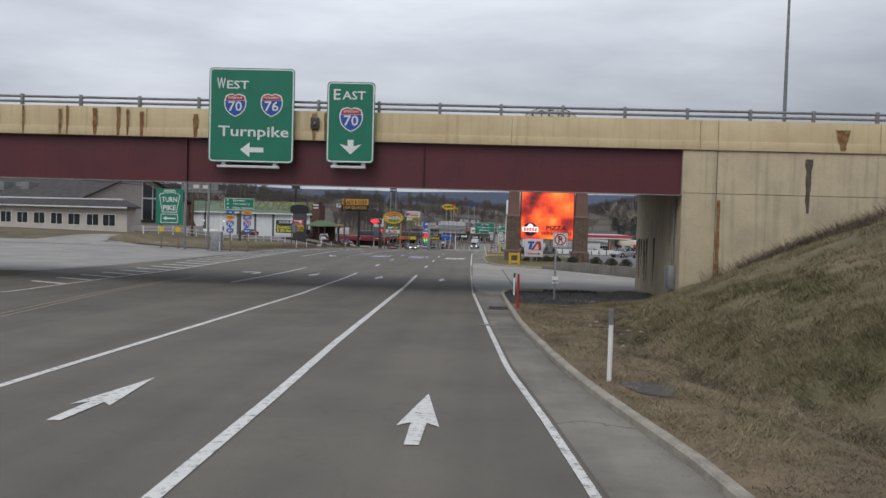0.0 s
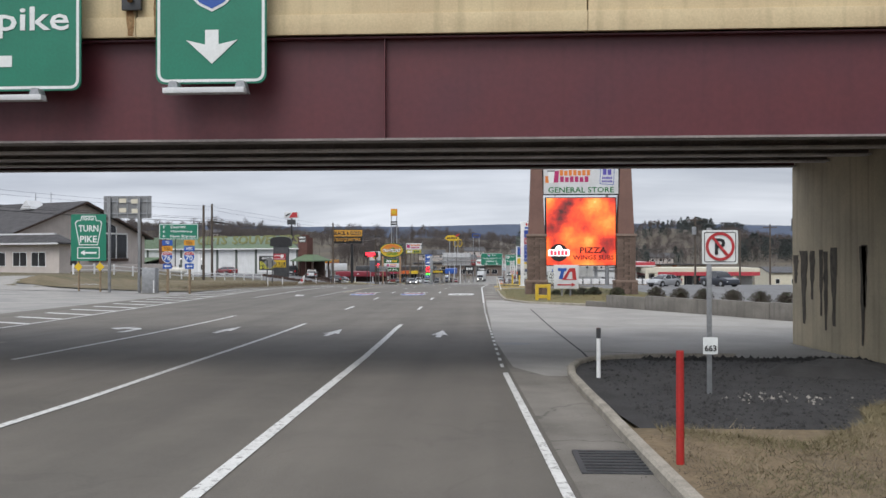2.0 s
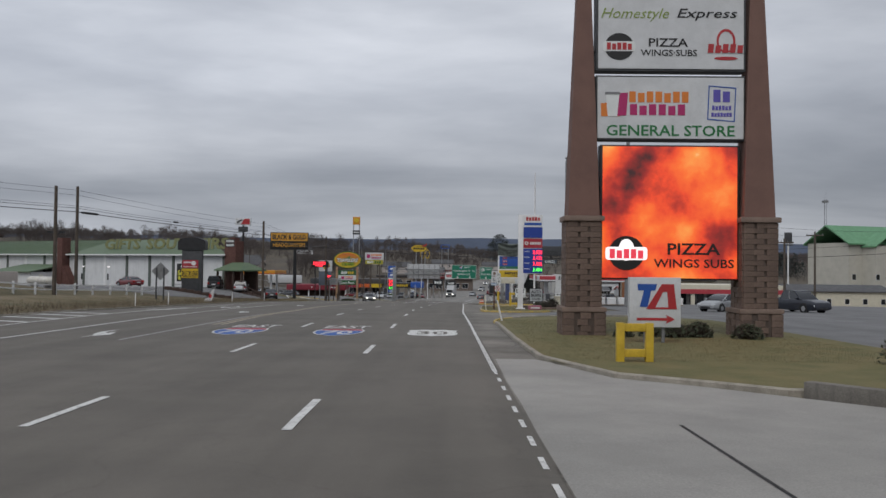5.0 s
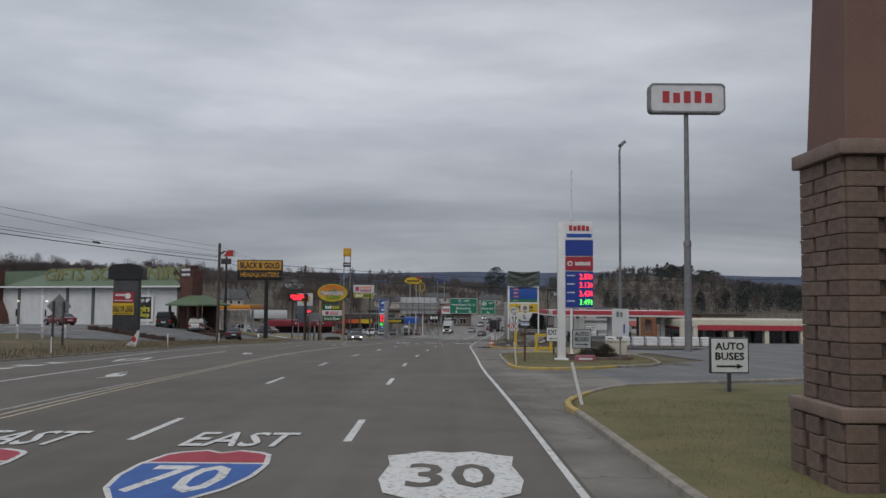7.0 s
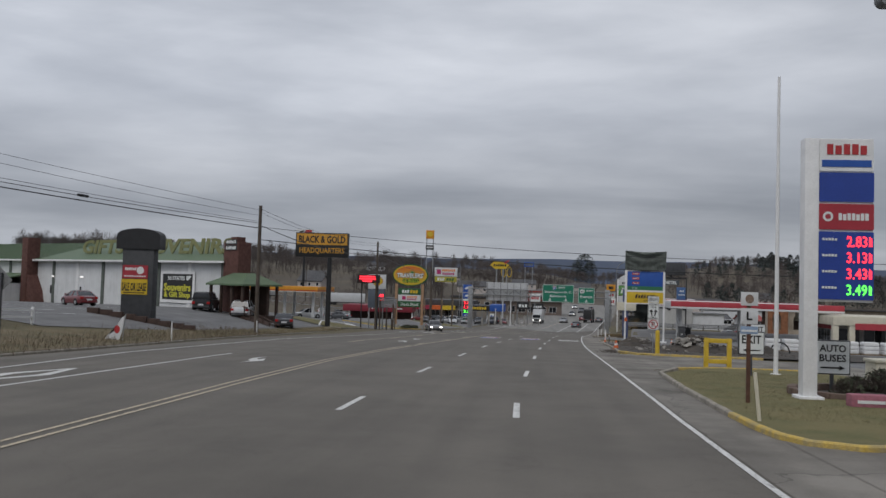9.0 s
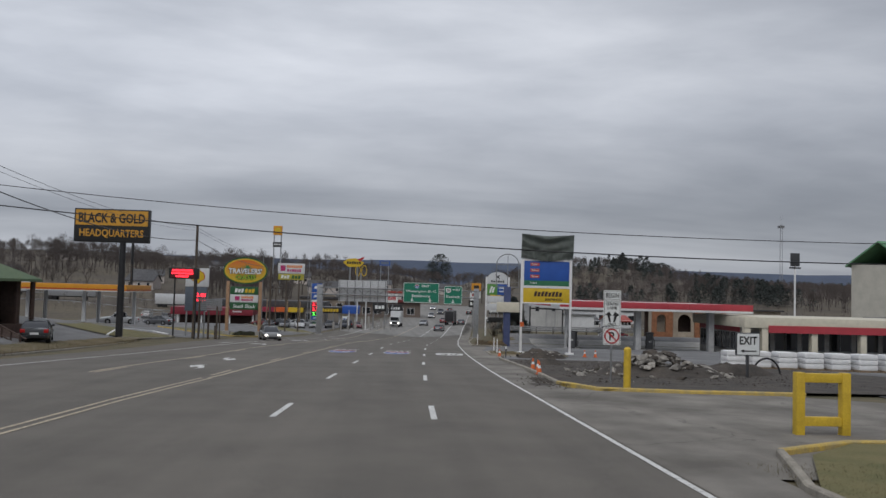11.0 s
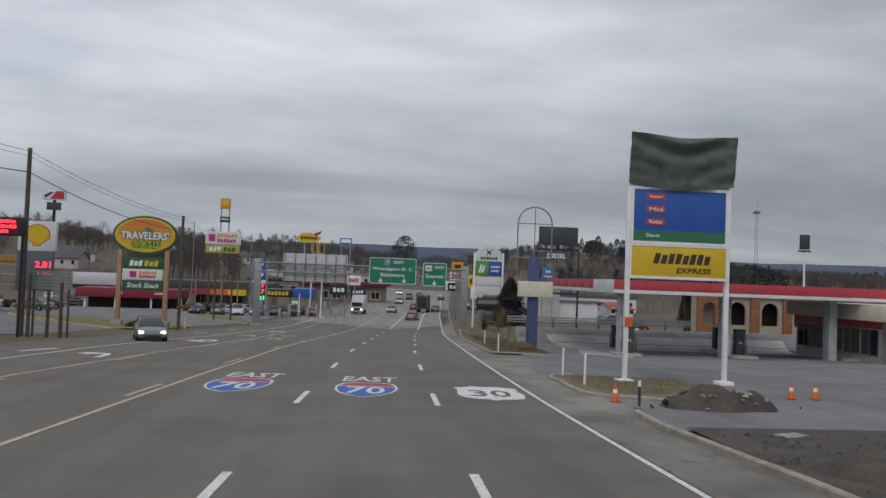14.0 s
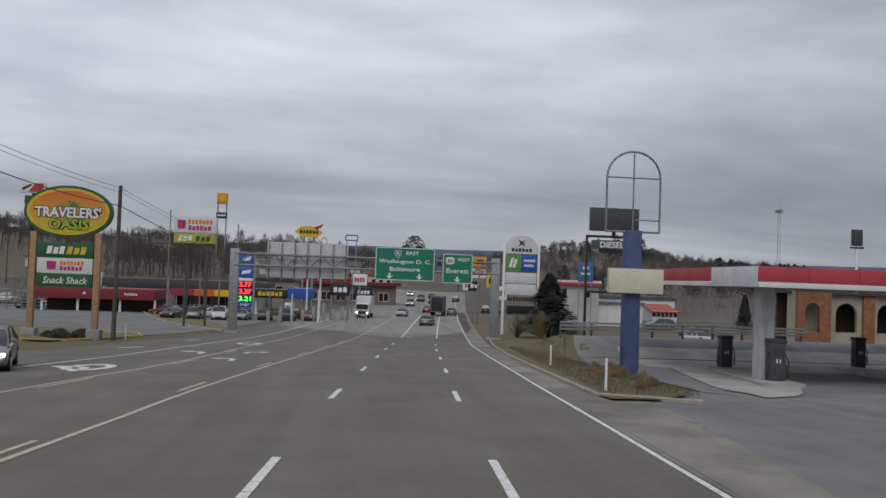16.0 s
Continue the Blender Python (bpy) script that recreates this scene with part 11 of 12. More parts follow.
# ---- far buildings ----
def house(x, y, w, d, h, wall, roof, label, rz=0.0, rise=2.2, wins=3):
    th = thing("house", x, y, label, "house", "houses on the hill", rz=rz)
    bm = bmesh.new()
    yp_ = [(-d / 2, -1.5), (d / 2, -1.5), (d / 2, h), (0, h + rise), (-d / 2, h)]
    a = [bm.verts.new((-w / 2, p, q)) for p, q in yp_]
    c = [bm.verts.new((w / 2, p, q)) for p, q in yp_]
    bm.faces.new(a), bm.faces.new(c[::-1])
    for i in range(5):
        bm.faces.new((a[i], c[i], c[(i + 1) % 5], a[(i + 1) % 5]))
    part("wall", bm, wall, th)
    part("roof", gable_roof(-w / 2, w / 2, -d / 2, d / 2, h, h + rise, 0.4), roof, th)
    for i in range(wins):
        window(th, -w / 2 + w * (i + 0.5) / wins, 1.0, 1.1, 1.3, -d / 2, False)
    return th


GREYROOF = mat("grey_house_roof", (0.10, 0.10, 0.105), 0.9, 0.3, 1, 10, 0.2)
REDROOF = mat("faded_red_roof", (0.34, 0.06, 0.045), 0.7, 0.2, 1, 10, 0.1)
for x, y, w, rz in HILL_HOUSES:
    house(x, y, w, 8, 3.0, STUC if (x, y) != (-101, 611) else OFFWHITE, GREYROOF, "small pale house among the bare trees", rz)


def flat_store(x, y, w, d, h, wall, band, label, rz=0.0, wins=5):
    """A low flat-roofed store: wall, roof band, roof units and a row of windows."""
    th = thing("roadside_store", x, y, label, "building", "stores below the hill", rz=rz)
    part("wall", box(bmesh.new(), -w / 2, w / 2, -d / 2, d / 2, -1.8, h), wall, th)
    part("roof_band", box(bmesh.new(), -w / 2 - 0.3, w / 2 + 0.3, -d / 2 - 0.3, d / 2 + 0.3, h, h + 0.8, 0.03), band, th)
    for i in range(2):
        part("roof_unit", box(bmesh.new(), -w * 0.25 + i * w * 0.4, -w * 0.25 + i * w * 0.4 + 1.6, -1, 0.8, h + 0.8, h + 1.8, 0.04), DULL_STEEL, th)
    for i in range(wins):
        window(th, -w / 2 + w * (i + 0.5) / wins, 0.7, w / wins * 0.55, 1.7, -d / 2, False)


TANW = mat("tan_store_wall", (0.24, 0.20, 0.16), 0.85, 0.2, 0.5, 20, 0.1, streak=0.15)
BROWNB = mat("brown_roof_band", (0.10, 0.072, 0.058), 0.8, 0.2, 0.8, 20, 0.1)
for x, y, w, d, h, wl_, bd_, rz, lb_ in (
        (-24, 398, 18, 10, 3.6, TANW, SHINGLE, 8, "low tan store with a dark roof edge"),
        (-10, 428, 14, 9, 3.4, BROWNB, REDROOF, 8, "brown roadside restaurant with a red roof band"),
        (2, 468, 13, 9, 3.4, STUC, REDROOF, 8, "pale roadside restaurant with a red roof band"),
        (62, 372, 22, 10, 3.4, OFFWHITE, GREYROOF, -8, "white flat-roofed store behind the motel")):
    flat_store(x, y, w, d, h, wl_, bd_, lb_, rz)
for x, y, w, h, wl_, rf_ in ((47, 334, 6, 2.0, OFFWHITE, GREYROOF), (57, 338, 5, 2.0, OFFWHITE, REDROOF), (84, 245, 24, 3.8, CREAM, GREYROOF)):
    house(x, y, w, 12, h, wl_, rf_, "low roadside shop with a broad roof", 0, 1.3, 6)
lb = thing("low_brick_shop", 0.0, 372.0, "long low shop with red roof band beside the far road", "building", rz=8)
part("wall", box(bmesh.new(), -16, 6, 0, 12, -1.0, 4.5), mat("brown_siding", (0.16, 0.125, 0.105), 0.8, 0.2), lb), part("roof_band", box(bmesh.new(), -17, 7, -1, 13, 4.5, 5.3, 0.05), mat("dark_red_roof_band", (0.16, 0.02, 0.022), 0.7, 0.2), lb)
for i in range(6):
    window(lb, -14 + 3.4 * i, 0.8, 2.4, 2.0, 0.0)
hg = thing("green_roof_hotel", 119.0, 307.0, "tall pale hotel with bright green gabled roofs", "building", rz=20)
b = hg.location.z
PALE = mat("pale_hotel_wall", (0.50, 0.48, 0.42), 0.8, 0.12, 0.5)
GRNR = mat("bright_green_roof", (0.13, 0.30, 0.16), 0.6, 0.15, 0.8)
part("wall", box(bmesh.new(), -9, 22, -8, 8, -2, 9.5 - b), PALE, hg)
part("roof", gable_roof(-9, 22, -8, 8, 9.5 - b, 14.5 - b, 1.0, 0.4), GRNR, hg)
part("wing_wall", box(bmesh.new(), -4, 8, -13, -8, -2, 8.5 - b), PALE, hg)
bm = gable_roof(-13, -7.5, -6, 6, 8.5 - b, 12.5 - b, 0.6, 0.35)
bmesh.ops.transform(bm, matrix=pose(2, 0, 0, 0, 0, 0) @ pose(0, 0, 0, 0, 0, 90), verts=bm.verts)
part("wing_roof", bm, GRNR, hg)
for k in range(3):
    for i in range(8):
        window(hg, -7 + 3.7 * i, 0.5 + 3.1 * k, 1.5, 1.7, -8.0 if not (-4 < -7 + 3.7 * i < 8) else -13.0, False)
cm = thing("radio_tower", 339.0, 823.0, "thin lattice radio tower on the horizon", "radio tower", z=T(339, 823) - 1)
for dx, dy in ((-1.2, -0.7), (1.2, -0.7), (0, 1.4)):
    part("leg", tube(bmesh.new(), (dx, dy, 0), (dx * 0.8, dy * 0.8, 67 - cm.location.z), 0.16, 0.12, 6), DULL_STEEL, cm)
for i in range(26):
    z = i * 2.6
    part("lattice", tube(bmesh.new(), (-1.2, -0.7, z), (1.2, -0.7, z + 2.6), 0.07, n=5), DULL_STEEL, cm)
part("top_platform", box(bmesh.new(), -2.2, 2.2, -2, 2, 64 - cm.location.z, 66 - cm.location.z), DULL_STEEL, cm)
fsn = thing("flood_light_mast", 132.0, 387.5, "white mast with a dark square lamp box", "light mast")
b = fsn.location.z
part("mast", tube(bmesh.new(), (0, 0, -0.2), (0, 0, 12.5 - b), 0.3), WHITE, fsn), part("lamp_box", box(bmesh.new(), -1.4, 1.4, -0.5, 0.5, 12.0 - b, 16.4 - b, 0.05), DARK, fsn), part("bracket", box(bmesh.new(), -1.9, 1.9, -0.3, 0.3, 11.2 - b, 11.7 - b), DARK, fsn)
lpt = thing("lot_light", -52.7, 158.0, "black lot light pole with twin lamp heads", "light pole")
part("pole", tube(bmesh.new(), (0, 0, -0.1), (0, 0, 6.8), 0.1, 0.08), BLACK, lpt)
for s in (-1, 1):
    bm = bmesh.new()
    tube(bm, (0, 0, 6.6), (s * 0.55, 0, 6.9), 0.05), box(bm, s * 0.75 - 0.28, s * 0.75 + 0.28, -0.25, 0.25, 6.85, 7.1, 0.04)
    part("lamp_head", bm, BLACK, lpt)
mound(-90, 201.0, 4.2, 1.4, 1.6, "melting heap of ploughed snow by the shop wall", WHITE, 6)
dmp = thing("dumpster", -96.5, 208.5, "black steel dumpster beside the shop annex", "dumpster", rz=-30)
part("bin", box(bmesh.new(), -1.4, 1.4, -0.9, 0.9, 0.1, 1.6, 0.04), BLACK, dmp), part("lid", box(bmesh.new(), -1.45, 1.45, -0.95, 0.95, 1.6, 1.75, 0.03), DARK, dmp)
for r_, (ax, ay) in enumerate(((-58.0, 176.0), (-55.0, 166.5), (-52.0, 157.0))):
    for i in range(9 if r_ < 2 else 8):
        x0, y0 = ax + 2.75 * i * 0.866, ay - 2.75 * i * 0.5
        if x0 < -29.5:
            flat_mark("stall_line", [(-0.06, 0), (0.06, 0), (-1.35, -4.0), (-1.47, -4.0)], x0, y0, PAINT, "white parking stall line", 0.05)
for i in range(10):
    th = thing("pallet_stack", 15.0 + 1.35 * i, 163.0 - 0.4 * i, "stack of wrapped white bags on a pallet", "pallet stack", "wrapped pallet stacks")
    for k in range(3):
        bm = bmesh.new()
        box(bm, -0.55, 0.55, -0.5, 0.5, 0.14 + 0.3 * k, 0.43 + 0.3 * k, 0.07)
        part("bag_layer", bm, WHITE, th)
    part("pallet", box(bmesh.new(), -0.6, 0.6, -0.55, 0.55, 0, 0.14), POST_WOOD, th)

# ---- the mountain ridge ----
# The haze of distance is put into the ridge's blue base colour.
RIDGE = mat("haze_tinted_ridge", (0.075, 0.095, 0.14), 1.0, 0.12, 0.004, 0.03, 0.0)
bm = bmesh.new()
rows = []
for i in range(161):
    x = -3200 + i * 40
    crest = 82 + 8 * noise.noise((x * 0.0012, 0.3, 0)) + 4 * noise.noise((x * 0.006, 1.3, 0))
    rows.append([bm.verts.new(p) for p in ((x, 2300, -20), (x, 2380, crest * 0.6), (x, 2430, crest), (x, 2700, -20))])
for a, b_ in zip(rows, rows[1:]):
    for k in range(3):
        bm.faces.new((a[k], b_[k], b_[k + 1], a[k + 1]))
tagged(part("backdrop", bm, RIDGE, None), "long level mountain ridge with blue haze in its colour", "mountain ridge", kind="structure")


# ---- small roadside clutter past the gantry ----
def board_sign(x, y, z0, z1, w, face, ink, label, legs=1, n=3, pole=DULL_STEEL):
    """A plain board on one or two legs, with its mark as blocks."""
    th = thing("board_sign", x, y, label, "sign", "far roadside signs")
    b_ = th.location.z
    for s in ((0,) if legs == 1 else (-w * 0.42, w * 0.42)):
        post(th, s, 0, -0.1, z0 - b_ + 0.1, 0.16, pole)
    pl_ = part("board", box(bmesh.new(), -w / 2, w / 2, -0.2, 0.05, z0 - b_, z1 - b_, 0.03), face, th)
    if n:
        bars(pl_, n, w * 0.72, (z1 - z0) * 0.42, 0, -0.2, (z0 + z1) / 2 - b_, ink)
    return th


for x, y, z0, z1, w, face, ink, lb_, legs, n in (
        (15.0, 300, 0.7, 2.3, 2.1, SIGN_ORANGE, BLACK, "square amber shop sign with a dark mark on a pole", 1, 1),
        (14.9, 300.6, -1.0, 0.5, 2.4, SIGN_WHITE, SIGN_RED, "white price board with red figures on a pole", 1, 3),
        (14.4, 301.2, -3.0, -1.5, 1.8, SIGN_BLACK, SIGN_WHITE, "small black and white board on a pole", 1, 2),
        (-6.2, 300, -4.4, -2.6, 3.0, BLACK, SIGN_WHITE, "black board sign with white marks", 2, 3),
        (-13.4, 296, -7.0, -5.6, 1.3, SIGN_WHITE, SIGN_BLUE, "low white sign with a blue mark", 1, 2),
        (21.5, 318, -4.6, -2.2, 2.4, SIGN_WHITE, BLACK, "white shop sign on two legs", 2, 4),
        (19.5, 345, -3.4, -1.4, 2.2, SIGN_WHITE, SIGN_RED, "small white and red pole sign", 1, 3),
        (28.0, 365, -2.8, 0.4, 3.0, SIGN_YELLOW, BLACK, "yellow pole sign far down the road", 1, 3),
        (-3.0, 352, -3.2, -0.8, 3.2, SIGN_WHITE, SIGN_RED, "white and red pole sign far down the road", 2, 4)):
    board_sign(x, y, z0, z1, w, face, ink, lb_, legs, n)
for x, y, top_, r, m_, lb_ in ((-28.8, 300, 0.6, 0.14, WOODPOLE, "brown wooden utility pole on the far lot"), (-26.5, 301, -1.4, 0.12, WOODPOLE, "brown wooden utility pole on the far lot"), (-22.0, 302, 5.9, 0.10, DULL_STEEL, "thin dark flag pole on the far lot"), (-31.7, 300, 7.5, 0.10, DULL_STEEL, "thin dark flag pole on the far lot"),
                               (-11.6, 318, -1.6, 0.11, DULL_STEEL, "grey light pole on the far lot"), (-4.4, 330, -0.5, 0.11, DULL_STEEL, "grey light pole on the far lot"), (-9.0, 290, -3.4, 0.09, WHITE, "short white pole on the far lot"), (-12.2, 284, -4.0, 0.08, WHITE, "short white pole on the far lot"),
                               (-15.5, 288, -4.4, 0.08, DULL_STEEL, "short grey pole on the far lot"), (23.5, 330, 0.5, 0.13, WOODPOLE, "brown wooden utility pole beside the far road"), (30.5, 372, 2.5, 0.14, WOODPOLE, "brown wooden utility pole beside the far road"), (2.5, 395, 3.0, 0.14, WOODPOLE, "brown wooden utility pole beside the far road"),
                               (38, 420, 4.0, 0.14, WOODPOLE, "brown wooden utility pole beside the far road"), (-48, 342, 4.5, 0.13, WOODPOLE, "brown wooden utility pole on the hill"), (-75, 352, 5.5, 0.13, WOODPOLE, "brown wooden utility pole on the hill"), (-105, 360, 6.5, 0.13, WOODPOLE, "brown wooden utility pole on the hill")):
    th = thing("far_pole", x, y, lb_, "pole", "far poles")
    part("shaft", tube(bmesh.new(), (0, 0, -0.2), (0, 0, top_ - th.location.z), r, r * 0.8, 8), m_, th)
    if m_ is WOODPOLE:
        part("crossarm", box(bmesh.new(), -1.1, 1.1, -0.06, 0.06, top_ - th.location.z - 0.7, top_ - th.location.z - 0.55), WOODPOLE, th)
CARS = (BLACKC, GREYC, WHITEC, SILVER, BLACKC, NAVY, REDC, GREYC)
for i in range(7):
    car(-28.5 + 3.0 * i, 288 + 1.2 * i, 265 + 6 * (i % 3), ("sedan", "suv", "pickup")[i % 3], CARS[i], "car parked nose out on the travel stop lot", False, "cars on far lots")
for i, (x, y) in enumerate(((24.5, 352), (27.2, 356), (31, 349), (-40, 312), (-47, 316), (-54, 308), (-61, 318), (-44, 264), (-52, 268), (9.4, 372), (16.2, 388), (14.0, 398), (24.0, 402))):
    car(x, y, (80, 95, 200, 175, 30)[i % 5] if i < 9 else (-100, 80, -100, 80)[i - 9], ("suv", "sedan", "pickup")[i % 3], CARS[(i * 3) % 8], "car on a far lot beside the road", i in (9, 11), "cars on far lots")


def trailer(x, y, rz, length, paint, label):
    th = thing("semi_trailer", x, y, label, "trailer", "parked trailers", rz=rz)
    part("box_body", box(bmesh.new(), -length / 2, length / 2, -1.25, 1.25, 1.1, 3.9, 0.05), paint, th)
    part("rail", box(bmesh.new(), -length / 2 + 0.3, length / 2 - 0.3, -1.0, 1.0, 0.85, 1.1), DARK, th)
    for wx in (-length / 2 + 1.2, -length / 2 + 2.5):
        for s in (-1, 1):
            part("wheel", tube(bmesh.new(), (wx, s * 0.85, 0.5), (wx, s * 1.22, 0.5), 0.5, n=14), RUBBER, th)
    part("landing_leg", box(bmesh.new(), length / 2 - 2.6, length / 2 - 2.4, -0.9, 0.9, 0, 0.9), DARK, th)


for x, y, rz, L_, p_ in ((-62, 352, 6, 12, WHITEC), (-90, 350, 3, 13, SILVER), (-112, 362, 8, 12, WHITEC), (-138, 356, 2, 13, GREYC), (-44, 340, 10, 10, SILVER)):
    trailer(x, y, rz, L_, p_, "parked box trailer on the terrace below the woods")


def rail_fence(x0, y0, x1, y1, n, label, rails=(0.5, 0.9, 1.3), material=None):
    """Posts and level rails between two ends; every bay follows the land."""
    th = thing("rail_fence", x0, y0, label, "fence", "rail fences")
    z = th.location.z
    m_ = material or DULL_STEEL
    for i in range(n + 1):
        px, py = (x1 - x0) * i / n, (y1 - y0) * i / n
        q = T(x0 + px, y0 + py) - z
        part("post", box(bmesh.new(), px - 0.07, px + 0.07, py - 0.07, py + 0.07, q - 0.2, q + rails[-1] + 0.15), m_, th)
        if i < n:
            qx, qy = (x1 - x0) * (i + 1) / n, (y1 - y0) * (i + 1) / n
            q2 = T(x0 + qx, y0 + qy) - z
            for r_ in rails:
                part("rail", tube(bmesh.new(), (px, py, q + r_), (qx, qy, q2 + r_), 0.09, n=6), m_, th)


rail_fence(-58, 304, -40, 306, 9, "grey slatted rail fence at the foot of the hill", (0.5, 1.0, 1.5, 2.0, 2.5))
rail_fence(-100, 338, -46, 334, 14, "pale guard rail along the terrace road", (0.6,), STEEL)
rail_fence(-170, 372, -60, 368, 20, "pale guard rail along the upper road", (0.6,), STEEL)
rail_fence(34, 322, 90, 330, 14, "pale guard rail beyond the station", (0.6,), STEEL)
for i in range(9):
    post_ = thing("bollard", -13.5 + 1.4 * i, 279.5 + 1.9 * i, "short grey concrete bollard beside the lot entrance", "bollard", "bollards at the lot")
    part("shaft", tube(bmesh.new(), (0, 0, -0.1), (0, 0, 1.1), 0.11, n=10), CONCRETE, post_)
hydr = [(-24.5, 238.2), (-25.6, 236.4), (-24.0, 236.0), (-25.0, 234.2), (-24.4, 232.6)]
for i, (x, y) in enumerate(hydr):
    bush(x, y, 0.75, 0.7, "low dark evergreen shrub under the oval sign", 320 + i, 500, "shrubs under the oval sign", 80)


# ---- blocks of the pylon piers ----
def block_mesh(w, d, h):
    bm = bmesh.new()
    box(bm, -w / 2, w / 2, -d / 2, d / 2, 0, h, 0.012)
    for v in bm.verts:
        v.co += Vector((noise.noise(v.co * 9), noise.noise(v.co * 7 + Vector((3, 1, 2))), 0)) * 0.008
    me = bpy.data.meshes.new("block")
    bm.to_mesh(me), bm.free()
    me.materials.append(BRICK)
    return me


blk = block_mesh(0.40, 0.10, 0.19)
for pil in [o for o in pyl.children if o.name.split(".")[0] == "pillar"]:
    cx = -3.32 if sum(v.co.x for v in pil.data.vertices) < 0 else 3.32
    for half, z0, z1 in ((0.64, 1.17, 2.82 - pz0 - 0.01), (0.78, 0.0, 0.97)):
        n_r = int((z1 - z0) / 0.2)
        for k in range(n_r):
            for side in range(4):
                n_c = int(2 * half / 0.41)
                for i in range(n_c):
                    u = -half + 0.205 + (2 * half - 0.41) * (i / max(1, n_c - 1)) + (0.06 if k % 2 else -0.06) * (0 < i < n_c - 1)
                    ob = new("block", blk)
                    ob.parent = pil
                    px, py = ((u, -half), (half, u), (u, half), (-half, u))[side]
                    ob.matrix_basis = pose(cx + px, py, z0 + (z1 - z0) * k / n_r, 0, 0, 90 * (side % 2))
                    ob.scale = (1, 1, (z1 - z0) / n_r / 0.2)


# ---- grass blades on the near banks and lawns ----
def blades(name, spots, n, h0, h1, material, label, seed, lift=0.0, lean=0.6, tuft=1, spread=0.1):
    """Dry grass in tufts, past counting; spots: a function of a random generator that gives x, y."""
    rg_ = random.Random(seed)
    verts, faces = [], []
    for k in range(n):
        if k % tuft == 0:
            cx, cy = spots(rg_)
            sx, sy, tall = rg_.gauss(0, lean), rg_.gauss(0, lean), rg_.uniform(0.6, 1.0)
        x, y = (cx, cy) if tuft == 1 else (rg_.gauss(cx, spread), rg_.gauss(cy, spread))
        z = T(x, y) + lift - 0.01
        a, h = rg_.uniform(0, 2 * math.pi), rg_.uniform(h0, h1) * tall
        dx, dy, w = math.cos(a), math.sin(a), 0.004 + h * 0.03
        lx, ly = (sx + rg_.gauss(0, lean * 0.5)) * h, (sy + rg_.gauss(0, lean * 0.5)) * h
        i = len(verts)
        verts += [(x - dx * w, y - dy * w, z), (x + dx * w, y + dy * w, z), (x + lx, y + ly, z + h)]
        faces.append((i, i + 1, i + 2))
    me = bpy.data.meshes.new(name)
    me.from_pydata(verts, [], faces)
    me.materials.append(material)
    return tagged(new(name, me), label, "grass", kind="stuff")


def bank_spot(rg_):
    y = rg_.uniform(6, 34)
    toe = float(np.interp(y, (-60, 10, 12.8, 15.3, 18, 24, 30, 34, 40), (5.6, 5.0, 4.45, 3.85, 3.5, 3.45, 4.7, 7.0, 8.4)))
    x = toe + abs(rg_.gauss(0, 4.0)) - 0.3
    return (x, y) if noise.noise((x * 0.55, y * 0.4, 2.0)) > -0.12 or rg_.random() < 0.25 else bank_spot(rg_)


def verge_spot(rg_):
    y = rg_.uniform(6, 30.6) - abs(rg_.gauss(0, 1.2))
    x0 = float(np.interp(y, (6, 8.8, 12.4, 15.2, 19.5, 25, 33), (2.62, 2.44, 1.98, 1.7, 1.44, 1.22, 1.12)))
    toe = float(np.interp(y, (-60, 10, 12.8, 15.3, 18, 24, 30, 34, 40), (5.6, 5.0, 4.45, 3.85, 3.5, 3.45, 4.7, 7.0, 8.4)))
    x = rg_.uniform(x0 + 0.12, toe + 0.6)
    if ((x - 2.72) / 0.38) ** 2 + ((y - 13.3) / 0.7) ** 2 < 1:
        x += 0.85
    return x, y


def patch(xa, xb, ya, yb):
    return lambda rg_: (rg_.uniform(xa, xb), rg_.uniform(ya, yb))


WEED_D = mat("dark_matted_weed", (0.085, 0.066, 0.048), 0.95, 0.35, 1.0, 8, 0.0, tint=(0.055, 0.044, 0.033))
GRASS_B = mat("dry_grass_blade", (0.225, 0.180, 0.108), 0.9, 0.35, 0.35, 4, 0.0, tint=(0.140, 0.124, 0.064))
BRUSH_B = mat("brown_bramble", (0.150, 0.112, 0.078), 0.95, 0.35, 0.8, 6, 0.0, tint=(0.095, 0.072, 0.052))
blades("bank_grass", bank_spot, 130000, 0.05, 0.16, GRASS_B, "dormant tan grass on the bridge bank", 1, 0.0, 0.8, 16, 0.10)
blades("wing_wall_brush", lambda r_: (lambda x: (x, 34.7 - abs(r_.gauss(0, 0.4 + 0.10 * (x - 8)))))(r_.uniform(8.2, 12.0)), 16000, 0.12, 0.5, BRUSH_B, "dry brown brush grown up against the wing wall", 9, -0.03, 0.3, 22, 0.16)
blades("wing_wall_brush", lambda r_: (lambda x: (x, 34.6 - abs(r_.gauss(0, 0.35 + 0.05 * (x - 8)))))(r_.triangular(9.4, 18.5, 13.0)), 24000, 0.25, 1.05, BRUSH_B, "tall brown bramble on top of the bank", 14, -0.03, 0.45, 16, 0.3)
blades("wing_wall_brush", lambda r_: (lambda x: (x, 34.6 - abs(r_.gauss(0, 0.7 + 0.20 * (x - 8)))))(r_.uniform(8.6, 20)), 34000, 0.10, 0.4, BRUSH_B, "low brown bramble spreading down the bank", 15, -0.03, 0.4, 26, 0.2)
VERGE_B = mat("brown_grass_blade", (0.208, 0.163, 0.106), 0.9, 0.35, 0.5, 4, 0.0, tint=(0.138, 0.110, 0.070))
